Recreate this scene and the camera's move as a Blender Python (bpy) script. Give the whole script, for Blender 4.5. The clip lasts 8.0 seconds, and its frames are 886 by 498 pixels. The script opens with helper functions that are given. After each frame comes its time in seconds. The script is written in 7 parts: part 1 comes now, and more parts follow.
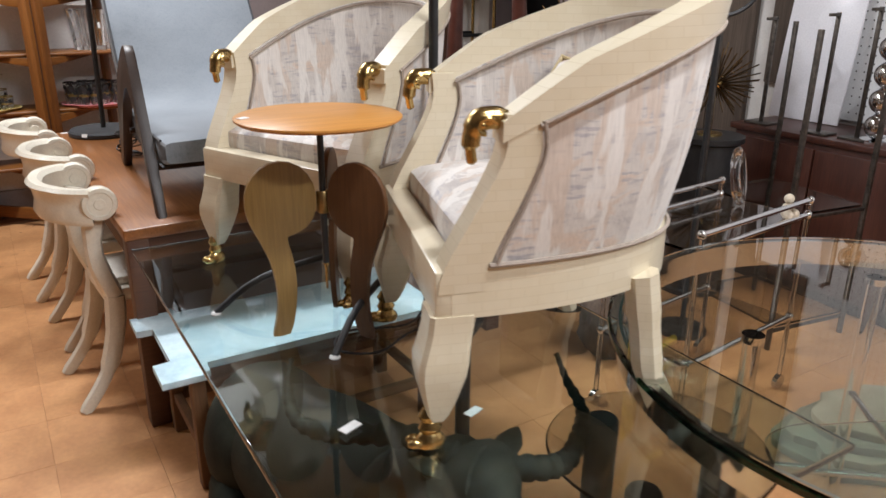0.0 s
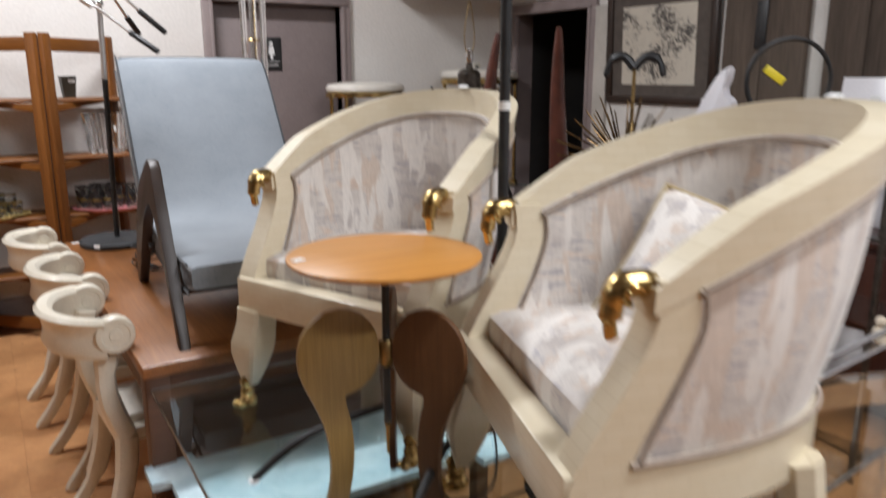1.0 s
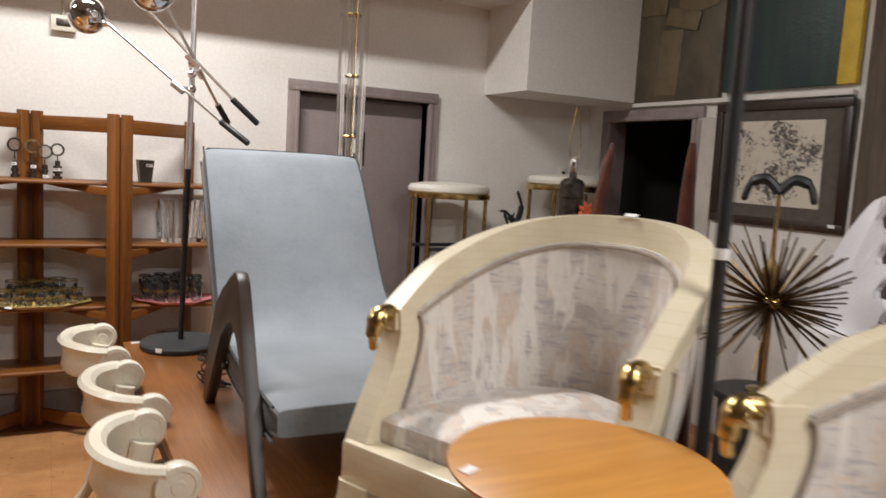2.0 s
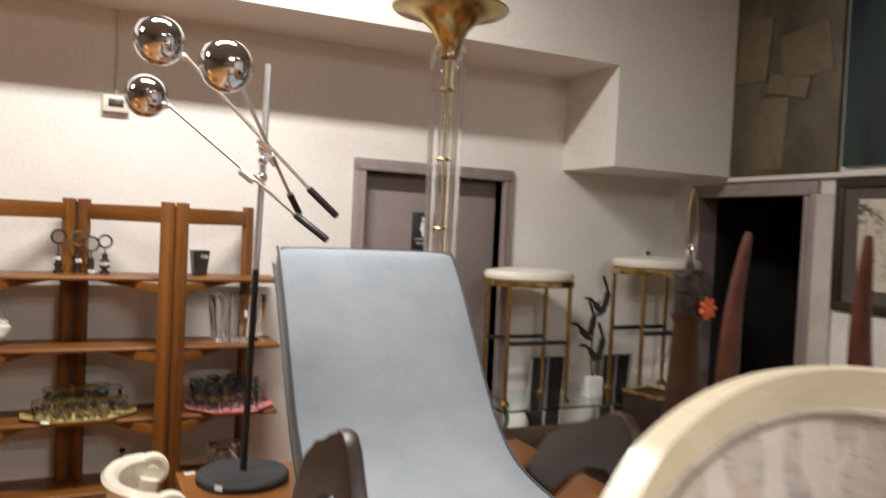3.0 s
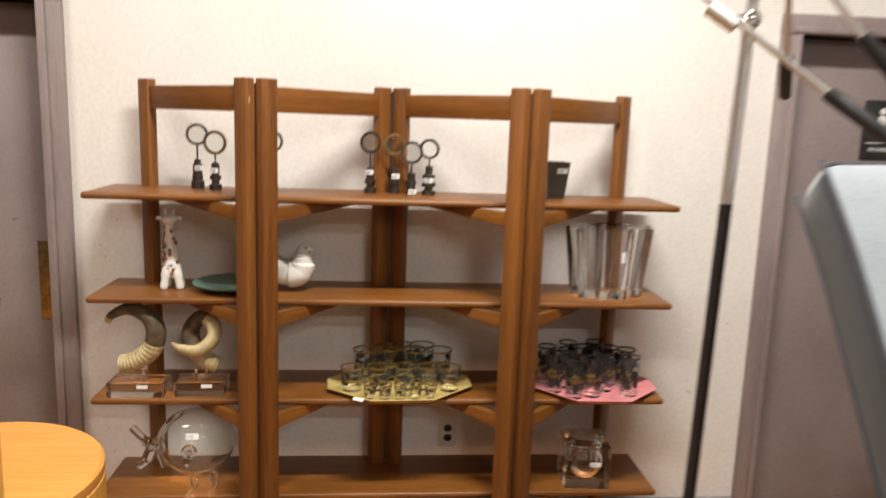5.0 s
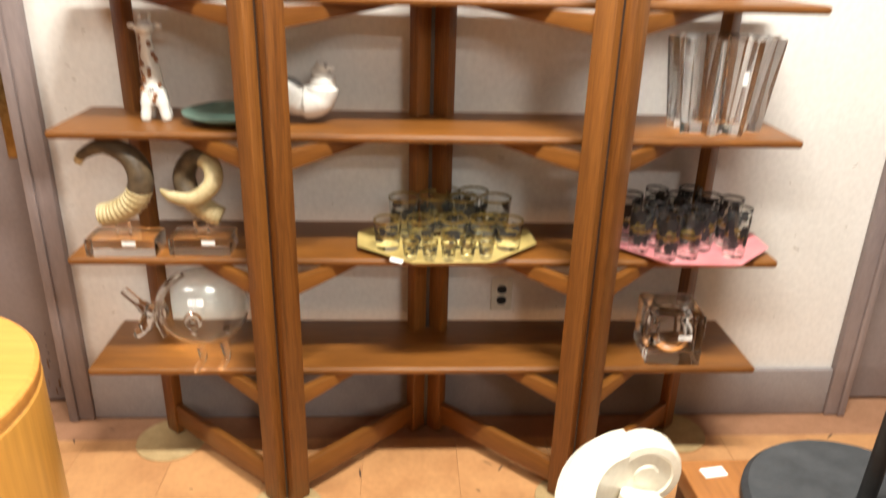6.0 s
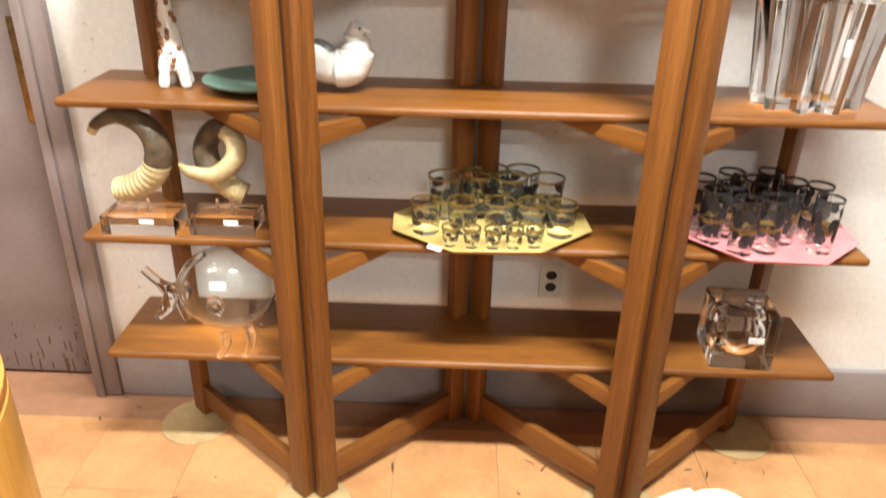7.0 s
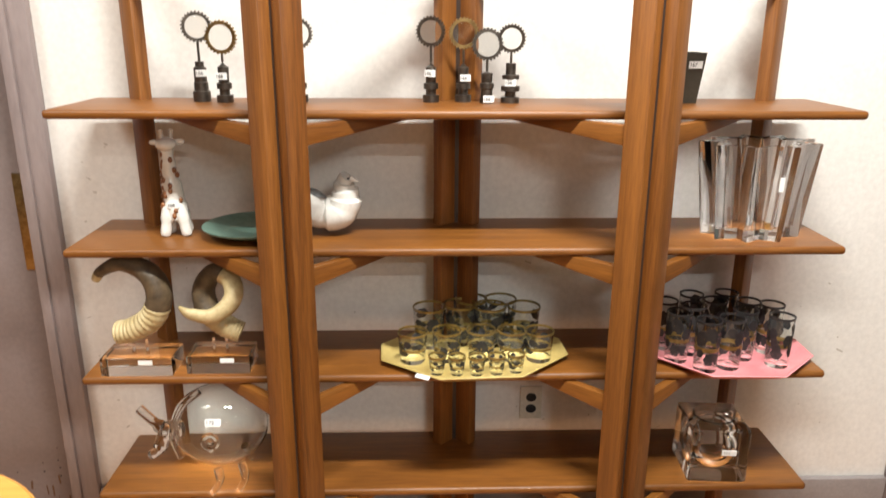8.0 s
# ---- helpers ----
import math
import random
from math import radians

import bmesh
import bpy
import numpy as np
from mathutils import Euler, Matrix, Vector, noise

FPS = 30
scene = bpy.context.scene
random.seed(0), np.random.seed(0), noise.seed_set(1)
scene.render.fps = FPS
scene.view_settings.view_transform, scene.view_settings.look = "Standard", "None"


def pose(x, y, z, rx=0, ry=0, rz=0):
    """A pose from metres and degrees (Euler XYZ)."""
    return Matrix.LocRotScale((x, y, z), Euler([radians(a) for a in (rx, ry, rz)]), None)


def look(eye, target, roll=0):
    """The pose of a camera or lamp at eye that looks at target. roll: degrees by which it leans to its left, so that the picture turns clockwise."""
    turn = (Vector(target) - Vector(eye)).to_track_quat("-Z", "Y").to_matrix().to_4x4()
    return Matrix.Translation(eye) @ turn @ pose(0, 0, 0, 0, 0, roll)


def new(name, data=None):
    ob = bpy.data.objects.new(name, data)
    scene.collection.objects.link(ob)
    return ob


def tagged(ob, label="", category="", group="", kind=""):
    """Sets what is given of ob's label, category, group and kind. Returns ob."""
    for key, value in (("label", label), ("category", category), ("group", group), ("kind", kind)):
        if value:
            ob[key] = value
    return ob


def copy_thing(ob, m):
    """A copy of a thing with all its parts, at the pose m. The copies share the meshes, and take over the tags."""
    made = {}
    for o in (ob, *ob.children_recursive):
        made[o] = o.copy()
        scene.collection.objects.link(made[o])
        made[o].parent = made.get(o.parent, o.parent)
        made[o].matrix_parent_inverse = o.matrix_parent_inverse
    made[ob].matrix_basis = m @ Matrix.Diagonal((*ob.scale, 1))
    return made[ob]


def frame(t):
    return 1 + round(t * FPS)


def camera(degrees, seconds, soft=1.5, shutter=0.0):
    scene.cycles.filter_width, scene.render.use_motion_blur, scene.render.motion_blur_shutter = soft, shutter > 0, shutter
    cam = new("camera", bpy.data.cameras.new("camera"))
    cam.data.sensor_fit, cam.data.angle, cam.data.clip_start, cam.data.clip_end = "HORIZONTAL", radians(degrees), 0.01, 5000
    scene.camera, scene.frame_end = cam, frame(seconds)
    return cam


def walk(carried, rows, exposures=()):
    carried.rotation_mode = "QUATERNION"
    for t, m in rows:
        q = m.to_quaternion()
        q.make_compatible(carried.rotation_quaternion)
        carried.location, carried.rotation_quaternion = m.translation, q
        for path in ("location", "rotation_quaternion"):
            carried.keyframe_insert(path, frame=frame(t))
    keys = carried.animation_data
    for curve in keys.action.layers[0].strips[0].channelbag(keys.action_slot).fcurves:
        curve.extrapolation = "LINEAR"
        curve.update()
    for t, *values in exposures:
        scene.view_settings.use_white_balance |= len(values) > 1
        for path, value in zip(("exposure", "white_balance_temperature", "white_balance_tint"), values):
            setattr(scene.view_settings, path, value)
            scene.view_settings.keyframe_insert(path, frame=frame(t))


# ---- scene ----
cam = camera(61.7, 8.0, shutter=0.55)
PATH = [
    (0, (0.315, 0.366, 1.518), (1.299, 1.97, 0.841), 0.4),
    (0.5, (0.255, 0.5, 1.542), (1.287, 2.085, 0.89), -0.4),
    (1, (0.317, 0.702, 1.575), (1.335, 2.361, 1.115), -0.0),
    (1.5, (0.338, 0.923, 1.625), (1.313, 2.644, 1.332), 1.7),
    (1.7, (0.329, 1.035, 1.622), (1.284, 2.774, 1.369), 3.0),
    (2.8, (0.266, 1.668, 1.715), (1.157, 3.454, 1.597), 2.6),
    (3, (0.275, 1.801, 1.739), (1.132, 3.607, 1.682), 2.7),
    (3.5, (0.23, 2.151, 1.748), (0.98, 4.005, 1.779), 1.6),
    (4, (0.158, 2.498, 1.746), (0.747, 4.409, 1.744), -1.0),
    (4.5, (0.154, 2.867, 1.695), (0.488, 4.832, 1.531), 0.4),
    (4.7, (0.166, 3.006, 1.699), (0.424, 4.975, 1.462), 1.4),
    (5.8, (0.126, 3.715, 1.59), (0.221, 5.601, 0.931), 1.4),
    (6, (0.125, 3.775, 1.554), (0.233, 5.62, 0.79), 1.6),
    (6.5, (0.16, 3.943, 1.515), (0.213, 5.718, 0.595), 0.9),
    (7, (0.154, 3.993, 1.551), (0.126, 5.788, 0.67), 1.4),
    (7.5, (0.12, 3.915, 1.604), (0.15, 5.789, 0.905), 1.5),
    (8, (0.102, 3.882, 1.632), (0.165, 5.794, 1.047), 0.3),
]
EXPOSURES = [(0, 0.05, 5800, 10), (0.5, -0.02, 5750, 10), (1.0, -0.16, 5800, 10), (1.5, -0.2, 6100, 10), (2.8, -0.12, 6300, 10), (3.5, 0.02, 6550, 9), (4.0, -0.12, 6550, 9), (4.5, -0.08, 6550, 9), (5.8, 0.80, 6450, 6), (6.5, 1.1, 6300, 4), (7.0, 1.25, 6150, 4), (7.5, 1.0, 6150, 4), (8, 0.74, 6200, 5)]
walk(cam, [(t, look(eye, target, roll)) for t, eye, target, roll in PATH], EXPOSURES)

# ---- light and exposure ----
world = bpy.data.worlds.new("room_world")
scene.world = world
world.use_nodes = True
world.node_tree.nodes["Background"].inputs[0].default_value = (0.9, 0.85, 0.8, 1)
world.node_tree.nodes["Background"].inputs[1].default_value = 0.02
CEIL = 3.7
LAMPS = [(0.6, 4.4, 122), (1.7, 0.4, 64), (2.9, 1.9, 4), (-2.1, 4.4, 46), (1.7, -1.2, 96)]


# ---- small building helpers ----
def bm_new():
    return bmesh.new()



def box(bm, c, s, rot=(0, 0, 0), bev=0.0, seg=2):
    """A box of centre c and size s, turned by rot degrees, with rounded edges."""
    r = bmesh.ops.create_cube(bm, size=1.0, matrix=pose(*c, *rot) @ Matrix.Diagonal((*s, 1)))
    if bev:
        vs = set(r["verts"])
        es = [e for e in bm.edges if e.verts[0] in vs and e.verts[1] in vs]
        bmesh.ops.bevel(bm, geom=es, offset=bev, segments=seg, affect="EDGES", profile=0.5)
    return bm


def lathe(bm, prof, seg=32, m=None, close=False):
    """A turned shape: prof is (radius, height) from bottom to top."""
    m = m or Matrix()
    rings = []
    for r, z in prof:
        if r < 1e-5:
            rings.append([bm.verts.new(m @ Vector((0, 0, z)))])
        else:
            rings.append([bm.verts.new(m @ Vector((r * math.cos(2 * math.pi * k / seg), r * math.sin(2 * math.pi * k / seg), z))) for k in range(seg)])
    pairs = list(zip(rings, rings[1:]))
    if close:
        pairs.append((rings[-1], rings[0]))
    for a, b in pairs:
        for k in range(seg):
            n = (k + 1) % seg
            if len(a) == 1 and len(b) == 1:
                continue
            if len(a) == 1:
                bm.faces.new((a[0], b[n], b[k]))
            elif len(b) == 1:
                bm.faces.new((a[k], a[n], b[0]))
            else:
                bm.faces.new((a[k], a[n], b[n], b[k]))
    if not close:
        if len(rings[0]) > 1:
            bm.faces.new(rings[0][::-1])
        if len(rings[-1]) > 1:
            bm.faces.new(rings[-1])
    return bm


def tube(bm, pts, r, seg=10, flat=1.0, up=None):
    """A bar swept along pts; r is one radius or a list; flat squeezes its section."""
    pts = [Vector(p) for p in pts]
    rs = r if isinstance(r, (list, tuple)) else [r] * len(pts)
    rings, side = [], None
    for i, p in enumerate(pts):
        d = (pts[min(i + 1, len(pts) - 1)] - pts[max(i - 1, 0)]).normalized()
        if side is None:
            ref = Vector(up) if up else (Vector((0, 0, 1)) if abs(d.z) < 0.9 else Vector((1, 0, 0)))
            side = ref.cross(d).normalized()
        else:
            side = (side - d * side.dot(d)).normalized()
        nor = d.cross(side)
        rings.append([bm.verts.new(p + rs[i] * (math.cos(2 * math.pi * k / seg) * side + flat * math.sin(2 * math.pi * k / seg) * nor)) for k in range(seg)])
    for a, b in zip(rings, rings[1:]):
        for k in range(seg):
            n = (k + 1) % seg
            bm.faces.new((a[k], a[n], b[n], b[k]))
    bm.faces.new(rings[0][::-1])
    bm.faces.new(rings[-1])
    return bm


def prism(bm, pts, h, m=None, bev=0.0):
    """A flat outline (x, y) given the thickness h along its own z."""
    m = m or Matrix()
    a = [bm.verts.new(m @ Vector((x, y, 0))) for x, y in pts]
    b = [bm.verts.new(m @ Vector((x, y, h))) for x, y in pts]
    n = len(pts)
    fs = [bm.faces.new(a[::-1]), bm.faces.new(b)]
    fs += [bm.faces.new((a[k], a[(k + 1) % n], b[(k + 1) % n], b[k])) for k in range(n)]
    if bev:
        es = {e for f in fs[:2] for e in f.edges}
        bmesh.ops.bevel(bm, geom=list(es), offset=bev, segments=2, affect="EDGES", profile=0.5)
    return bm


def sheet(bm, f, nu, nv, th):
    """A closed shell: f(u, v) gives a place and its outward normal; th is its thickness inwards."""
    def grid(d):
        g = []
        for j in range(nv + 1):
            row = []
            for i in range(nu + 1):
                p, n = f(i / nu, j / nv)
                row.append(bm.verts.new(Vector(p) - d * Vector(n)))
            g.append(row)
        return g
    o, q = grid(0.0), grid(th)
    for j in range(nv):
        for i in range(nu):
            bm.faces.new((o[j][i], o[j][i + 1], o[j + 1][i + 1], o[j + 1][i]))
            bm.faces.new((q[j + 1][i], q[j + 1][i + 1], q[j][i + 1], q[j][i]))
    for i in range(nu):
        bm.faces.new((q[0][i], q[0][i + 1], o[0][i + 1], o[0][i]))
        bm.faces.new((o[nv][i], o[nv][i + 1], q[nv][i + 1], q[nv][i]))
    for j in range(nv):
        bm.faces.new((o[j][0], o[j + 1][0], q[j + 1][0], q[j][0]))
        bm.faces.new((q[j][nu], q[j + 1][nu], o[j + 1][nu], o[j][nu]))
    return bm


def ball(bm, c, r, m=None, u=24, v=14):
    mm = Matrix.Translation(c) @ (m or Matrix()) @ Matrix.Diagonal((*(r if isinstance(r, (tuple, list)) else (r, r, r)), 1))
    bmesh.ops.create_uvsphere(bm, u_segments=u, v_segments=v, radius=1.0, matrix=mm)
    return bm


def spline(pts, n=6):
    """More points on a smooth line through pts."""
    pts = [Vector(p) for p in pts]
    out = []
    for i in range(len(pts) - 1):
        a, b, c, d = pts[max(i - 1, 0)], pts[i], pts[i + 1], pts[min(i + 2, len(pts) - 1)]
        for k in range(n):
            t = k / n
            out.append(0.5 * ((2 * b) + (c - a) * t + (2 * a - 5 * b + 4 * c - d) * t * t + (3 * b - a - 3 * c + d) * t ** 3))
    out.append(pts[-1])
    return out


def finish(bm, sharp=38):
    bmesh.ops.recalc_face_normals(bm, faces=bm.faces)
    lim = radians(sharp)
    for f in bm.faces:
        f.smooth = True
    for e in bm.edges:
        e.smooth = len(e.link_faces) != 2 or e.calc_face_angle(0) < lim


def world_of(ob):
    return (world_of(ob.parent) if ob.parent else Matrix()) @ ob.matrix_basis


CLEAR = []


def part(name, bm, material, parent, label="", inworld=False, shadow=True):
    """Links bm as one mesh under a thing or a part. inworld: its places are the room's, not the thing's own."""
    finish(bm)
    me = bpy.data.meshes.new(name)
    if inworld and parent:
        bm.transform(world_of(parent).inverted())
    if material in CLEAR:
        bm.normal_update()
        for f in bm.faces:
            if abs(f.normal.z) > 0.99:
                f.smooth = False
    bm.to_mesh(me)
    bm.free()
    me.materials.append(material)
    ob = new(name, me)
    ob.parent = parent
    ob.visible_shadow = shadow and material not in CLEAR
    return tagged(ob, label)


def thing(name, m, label, category, group="", kind=""):
    ob = new(name)
    ob.empty_display_size = 0.1
    ob.matrix_basis = m
    return tagged(ob, label, category, group, kind)


def solid(name, bm, material, label, category, group="", kind="", shadow=True):
    """A thing of one mesh, in the room's own places."""
    ob = part(name, bm, material, None, label, shadow=shadow)
    return tagged(ob, label, category, group, kind)


# ---- materials ----
def nodes_of(name):
    ma = bpy.data.materials.new(name)
    ma.use_nodes = True
    nt = ma.node_tree
    return ma, nt, nt.nodes["Principled BSDF"]


def add(nt, kind, **kw):
    n = nt.nodes.new(kind)
    for k, v in kw.items():
        n.inputs[k].default_value = v
    return n


def coords(nt, scale=(1, 1, 1), rot=(0, 0, 0)):
    tc = nt.nodes.new("ShaderNodeTexCoord")
    oi = nt.nodes.new("ShaderNodeObjectInfo")
    sc = nt.nodes.new("ShaderNodeVectorMath")
    sc.operation = "SCALE"
    sc.inputs[0].default_value = (7.3, 3.1, 5.7)
    nt.links.new(oi.outputs["Random"], sc.inputs["Scale"])
    ad = nt.nodes.new("ShaderNodeVectorMath")
    nt.links.new(tc.outputs["Object"], ad.inputs[0])
    nt.links.new(sc.outputs[0], ad.inputs[1])
    mp = nt.nodes.new("ShaderNodeMapping")
    mp.inputs["Scale"].default_value = scale
    mp.inputs["Rotation"].default_value = [radians(a) for a in rot]
    nt.links.new(ad.outputs[0], mp.inputs["Vector"])
    return mp.outputs[0]


def ramp(nt, fac, stops):
    r = nt.nodes.new("ShaderNodeValToRGB")
    while len(r.color_ramp.elements) < len(stops):
        r.color_ramp.elements.new(0.5)
    for e, (p, c) in zip(r.color_ramp.elements, stops):
        e.position, e.color = p, (*c, 1) if len(c) == 3 else c
    nt.links.new(fac, r.inputs[0])
    return r.outputs[0]


def noise_of(nt, vec, scale, detail=4.0, rough=0.55, dist=0.0):
    n = add(nt, "ShaderNodeTexNoise", Scale=scale, Detail=detail, Roughness=rough, Distortion=dist)
    nt.links.new(vec, n.inputs["Vector"])
    return n.outputs[0]


def mixed(nt, fac, a, b, blend="MIX"):
    m = nt.nodes.new("ShaderNodeMix")
    m.data_type, m.blend_type = "RGBA", blend
    for sock, val in ((m.inputs[0], fac), (m.inputs[6], a), (m.inputs[7], b)):
        if isinstance(val, (int, float)):
            sock.default_value = val
        elif isinstance(val, tuple):
            sock.default_value = (*val, 1) if len(val) == 3 else val
        else:
            nt.links.new(val, sock)
    return m.outputs[2]


def bumped(nt, bsdf, height, strength, dist=0.002):
    b = add(nt, "ShaderNodeBump", Strength=strength, Distance=dist)
    nt.links.new(height, b.inputs["Height"])
    nt.links.new(b.outputs[0], bsdf.inputs["Normal"])


def plain(name, c1, c2, rough=0.5, scale=8.0, metal=0.0, bump=0.1, fine=120.0, coat=0.0, stretch=(1, 1, 1), rough2=None):
    """Two tones in large and fine patches, a fine relief and an uneven gloss."""
    ma, nt, p = nodes_of(name)
    v = coords(nt, stretch)
    big, small = noise_of(nt, v, scale), noise_of(nt, v, fine, 3)
    col = ramp(nt, big, [(0.35, c1), (0.65, c2)])
    col = mixed(nt, 0.18, col, ramp(nt, small, [(0.3, tuple(x * 0.6 for x in c1)), (0.7, tuple(min(1, x * 1.15) for x in c2))]))
    nt.links.new(col, p.inputs["Base Color"])
    r2 = rough2 if rough2 is not None else min(1, rough + 0.12)
    rr = nt.nodes.new("ShaderNodeMapRange")
    rr.inputs[3].default_value, rr.inputs[4].default_value = rough, r2
    nt.links.new(big, rr.inputs[0])
    nt.links.new(rr.outputs[0], p.inputs["Roughness"])
    p.inputs["Metallic"].default_value = metal
    p.inputs["Coat Weight"].default_value = coat
    if bump:
        bumped(nt, p, small, bump)
    return ma


def wood(name, c1, c2, c3, axis="x", rough=0.38, grain=26.0, coat=0.0):
    """Long grain along one axis: broad figure, fine pores and a worn gloss."""
    ma, nt, p = nodes_of(name)
    st = {"x": (0.05, 1, 1), "y": (1, 0.05, 1), "z": (1, 1, 0.05)}[axis]
    v = coords(nt, st)
    fig = noise_of(nt, v, grain, 5, 0.6, 1.2)
    fine = noise_of(nt, v, grain * 9, 3, 0.6)
    broad = noise_of(nt, coords(nt, tuple(s ** 0.5 for s in st)), 3.0, 2)
    col = ramp(nt, fig, [(0.25, c1), (0.5, c2), (0.78, c3)])
    col = mixed(nt, 0.42, col, ramp(nt, fine, [(0.3, tuple(x * 0.55 for x in c1)), (0.65, c3)]))
    col = mixed(nt, 0.3, col, ramp(nt, broad, [(0.3, c1), (0.7, c3)]))
    nt.links.new(col, p.inputs["Base Color"])
    rr = nt.nodes.new("ShaderNodeMapRange")
    rr.inputs[3].default_value, rr.inputs[4].default_value = rough, rough + 0.18
    nt.links.new(broad, rr.inputs[0])
    nt.links.new(rr.outputs[0], p.inputs["Roughness"])
    p.inputs["Coat Weight"].default_value = coat
    p.inputs["Coat Roughness"].default_value = 0.15
    bumped(nt, p, fine, 0.12)
    return ma


def glassy(name, tint, rough=0.0, ior=1.48):
    ma, nt, p = nodes_of(name)
    p.inputs["Base Color"].default_value = (*tint, 1)
    p.inputs["Transmission Weight"].default_value = 1.0
    p.inputs["Roughness"].default_value = rough
    p.inputs["IOR"].default_value = ior
    return ma


def weave(name, c1, c2, rough=0.9):
    """Woven linen with slubs."""
    ma, nt, p = nodes_of(name)
    a, b = noise_of(nt, coords(nt, (1, 14, 1)), 60, 3), noise_of(nt, coords(nt, (14, 1, 1)), 60, 3)
    big = noise_of(nt, coords(nt), 5, 3)
    both = nt.nodes.new("ShaderNodeMath")
    both.operation = "ADD"
    nt.links.new(a, both.inputs[0])
    nt.links.new(b, both.inputs[1])
    col = ramp(nt, both.outputs[0], [(0.62, c1), (1.0, c2)])
    col = mixed(nt, 0.3, col, ramp(nt, big, [(0.35, c1), (0.65, c2)]))
    nt.links.new(col, p.inputs["Base Color"])
    p.inputs["Roughness"].default_value = rough
    p.inputs["Sheen Weight"].default_value = 0.25
    folds = noise_of(nt, coords(nt, (1, 1.6, 1.6)), 6, 3, 0.5, 0.8)
    fine = add(nt, "ShaderNodeBump", Strength=0.25, Distance=0.001)
    nt.links.new(both.outputs[0], fine.inputs["Height"])
    wide = add(nt, "ShaderNodeBump", Strength=0.14, Distance=0.012)
    nt.links.new(folds, wide.inputs["Height"])
    nt.links.new(fine.outputs[0], wide.inputs["Normal"])
    nt.links.new(wide.outputs[0], p.inputs["Normal"])
    return ma


def brushed_fabric(name):
    """Pale shiny upholstery with brushed patches of grey, sand and peach."""
    ma, nt, p = nodes_of(name)
    stroke_a = noise_of(nt, coords(nt, (7, 7, 1.5), (32, 24, 0)), 2.6, 3, 0.55, 0.3)
    stroke_b = noise_of(nt, coords(nt, (7, 7, 1.5), (-34, -28, 0)), 2.6, 3, 0.55, 0.3)
    n1 = noise_of(nt, coords(nt, (1, 1, 2.6)), 7, 4, 0.6, 0.6)
    n2 = noise_of(nt, coords(nt, (2, 2, 14)), 9, 3)
    strand = noise_of(nt, coords(nt, (60, 60, 4)), 6, 3)
    col = ramp(nt, n1, [(0.36, (0.44, 0.39, 0.37)), (0.45, (0.60, 0.55, 0.51)), (0.56, (0.66, 0.61, 0.56)), (0.66, (0.66, 0.50, 0.38))])
    patch = ramp(nt, n2, [(0.54, (0, 0, 0)), (0.66, (1, 1, 1))])
    col = mixed(nt, patch, col, (0.37, 0.34, 0.37))
    col = mixed(nt, ramp(nt, stroke_b, [(0.53, (0, 0, 0)), (0.57, (0.75, 0.75, 0.75))]), col, (0.64, 0.50, 0.39))
    col = mixed(nt, ramp(nt, stroke_a, [(0.50, (0, 0, 0)), (0.54, (0.85, 0.85, 0.85))]), col, (0.84, 0.80, 0.75))
    col = mixed(nt, 0.25, col, ramp(nt, strand, [(0.35, (0.45, 0.42, 0.4)), (0.6, (0.85, 0.8, 0.75))]))
    nt.links.new(col, p.inputs["Base Color"])
    p.inputs["Roughness"].default_value = 0.55
    p.inputs["Sheen Weight"].default_value = 0.4
    bumped(nt, p, strand, 0.25, 0.0015)
    return ma


def tessellated(name, c1, c2, c3):
    """Bone laid in small lapped strips under lacquer."""
    ma, nt, p = nodes_of(name)
    tc = nt.nodes.new("ShaderNodeTexCoord")
    cz = nt.nodes.new("ShaderNodeSeparateXYZ")
    nt.links.new(tc.outputs["Object"], cz.inputs[0])
    sm = nt.nodes.new("ShaderNodeMath")
    nt.links.new(cz.outputs[0], sm.inputs[0])
    nt.links.new(cz.outputs[1], sm.inputs[1])
    cb = nt.nodes.new("ShaderNodeCombineXYZ")
    nt.links.new(sm.outputs[0], cb.inputs[0])
    nt.links.new(cz.outputs[2], cb.inputs[1])
    br = add(nt, "ShaderNodeTexBrick", Scale=1.0)
    br.inputs["Brick Width"].default_value, br.inputs["Row Height"].default_value = 0.05, 0.017
    br.inputs["Mortar Size"].default_value, br.inputs["Mortar Smooth"].default_value = 0.0007, 0.4
    for k, c in (("Color1", c1), ("Color2", c2), ("Mortar", c3)):
        br.inputs[k].default_value = (*c, 1)
    nt.links.new(cb.outputs[0], br.inputs["Vector"])
    col = mixed(nt, 0.35, br.outputs[0], ramp(nt, noise_of(nt, coords(nt), 14, 4), [(0.3, c3), (0.7, c1)]))
    nt.links.new(col, p.inputs["Base Color"])
    p.inputs["Roughness"].default_value = 0.32
    p.inputs["Coat Weight"].default_value = 0.3
    p.inputs["Coat Roughness"].default_value = 0.12
    bumped(nt, p, br.outputs[1], -0.2, 0.001)
    return ma



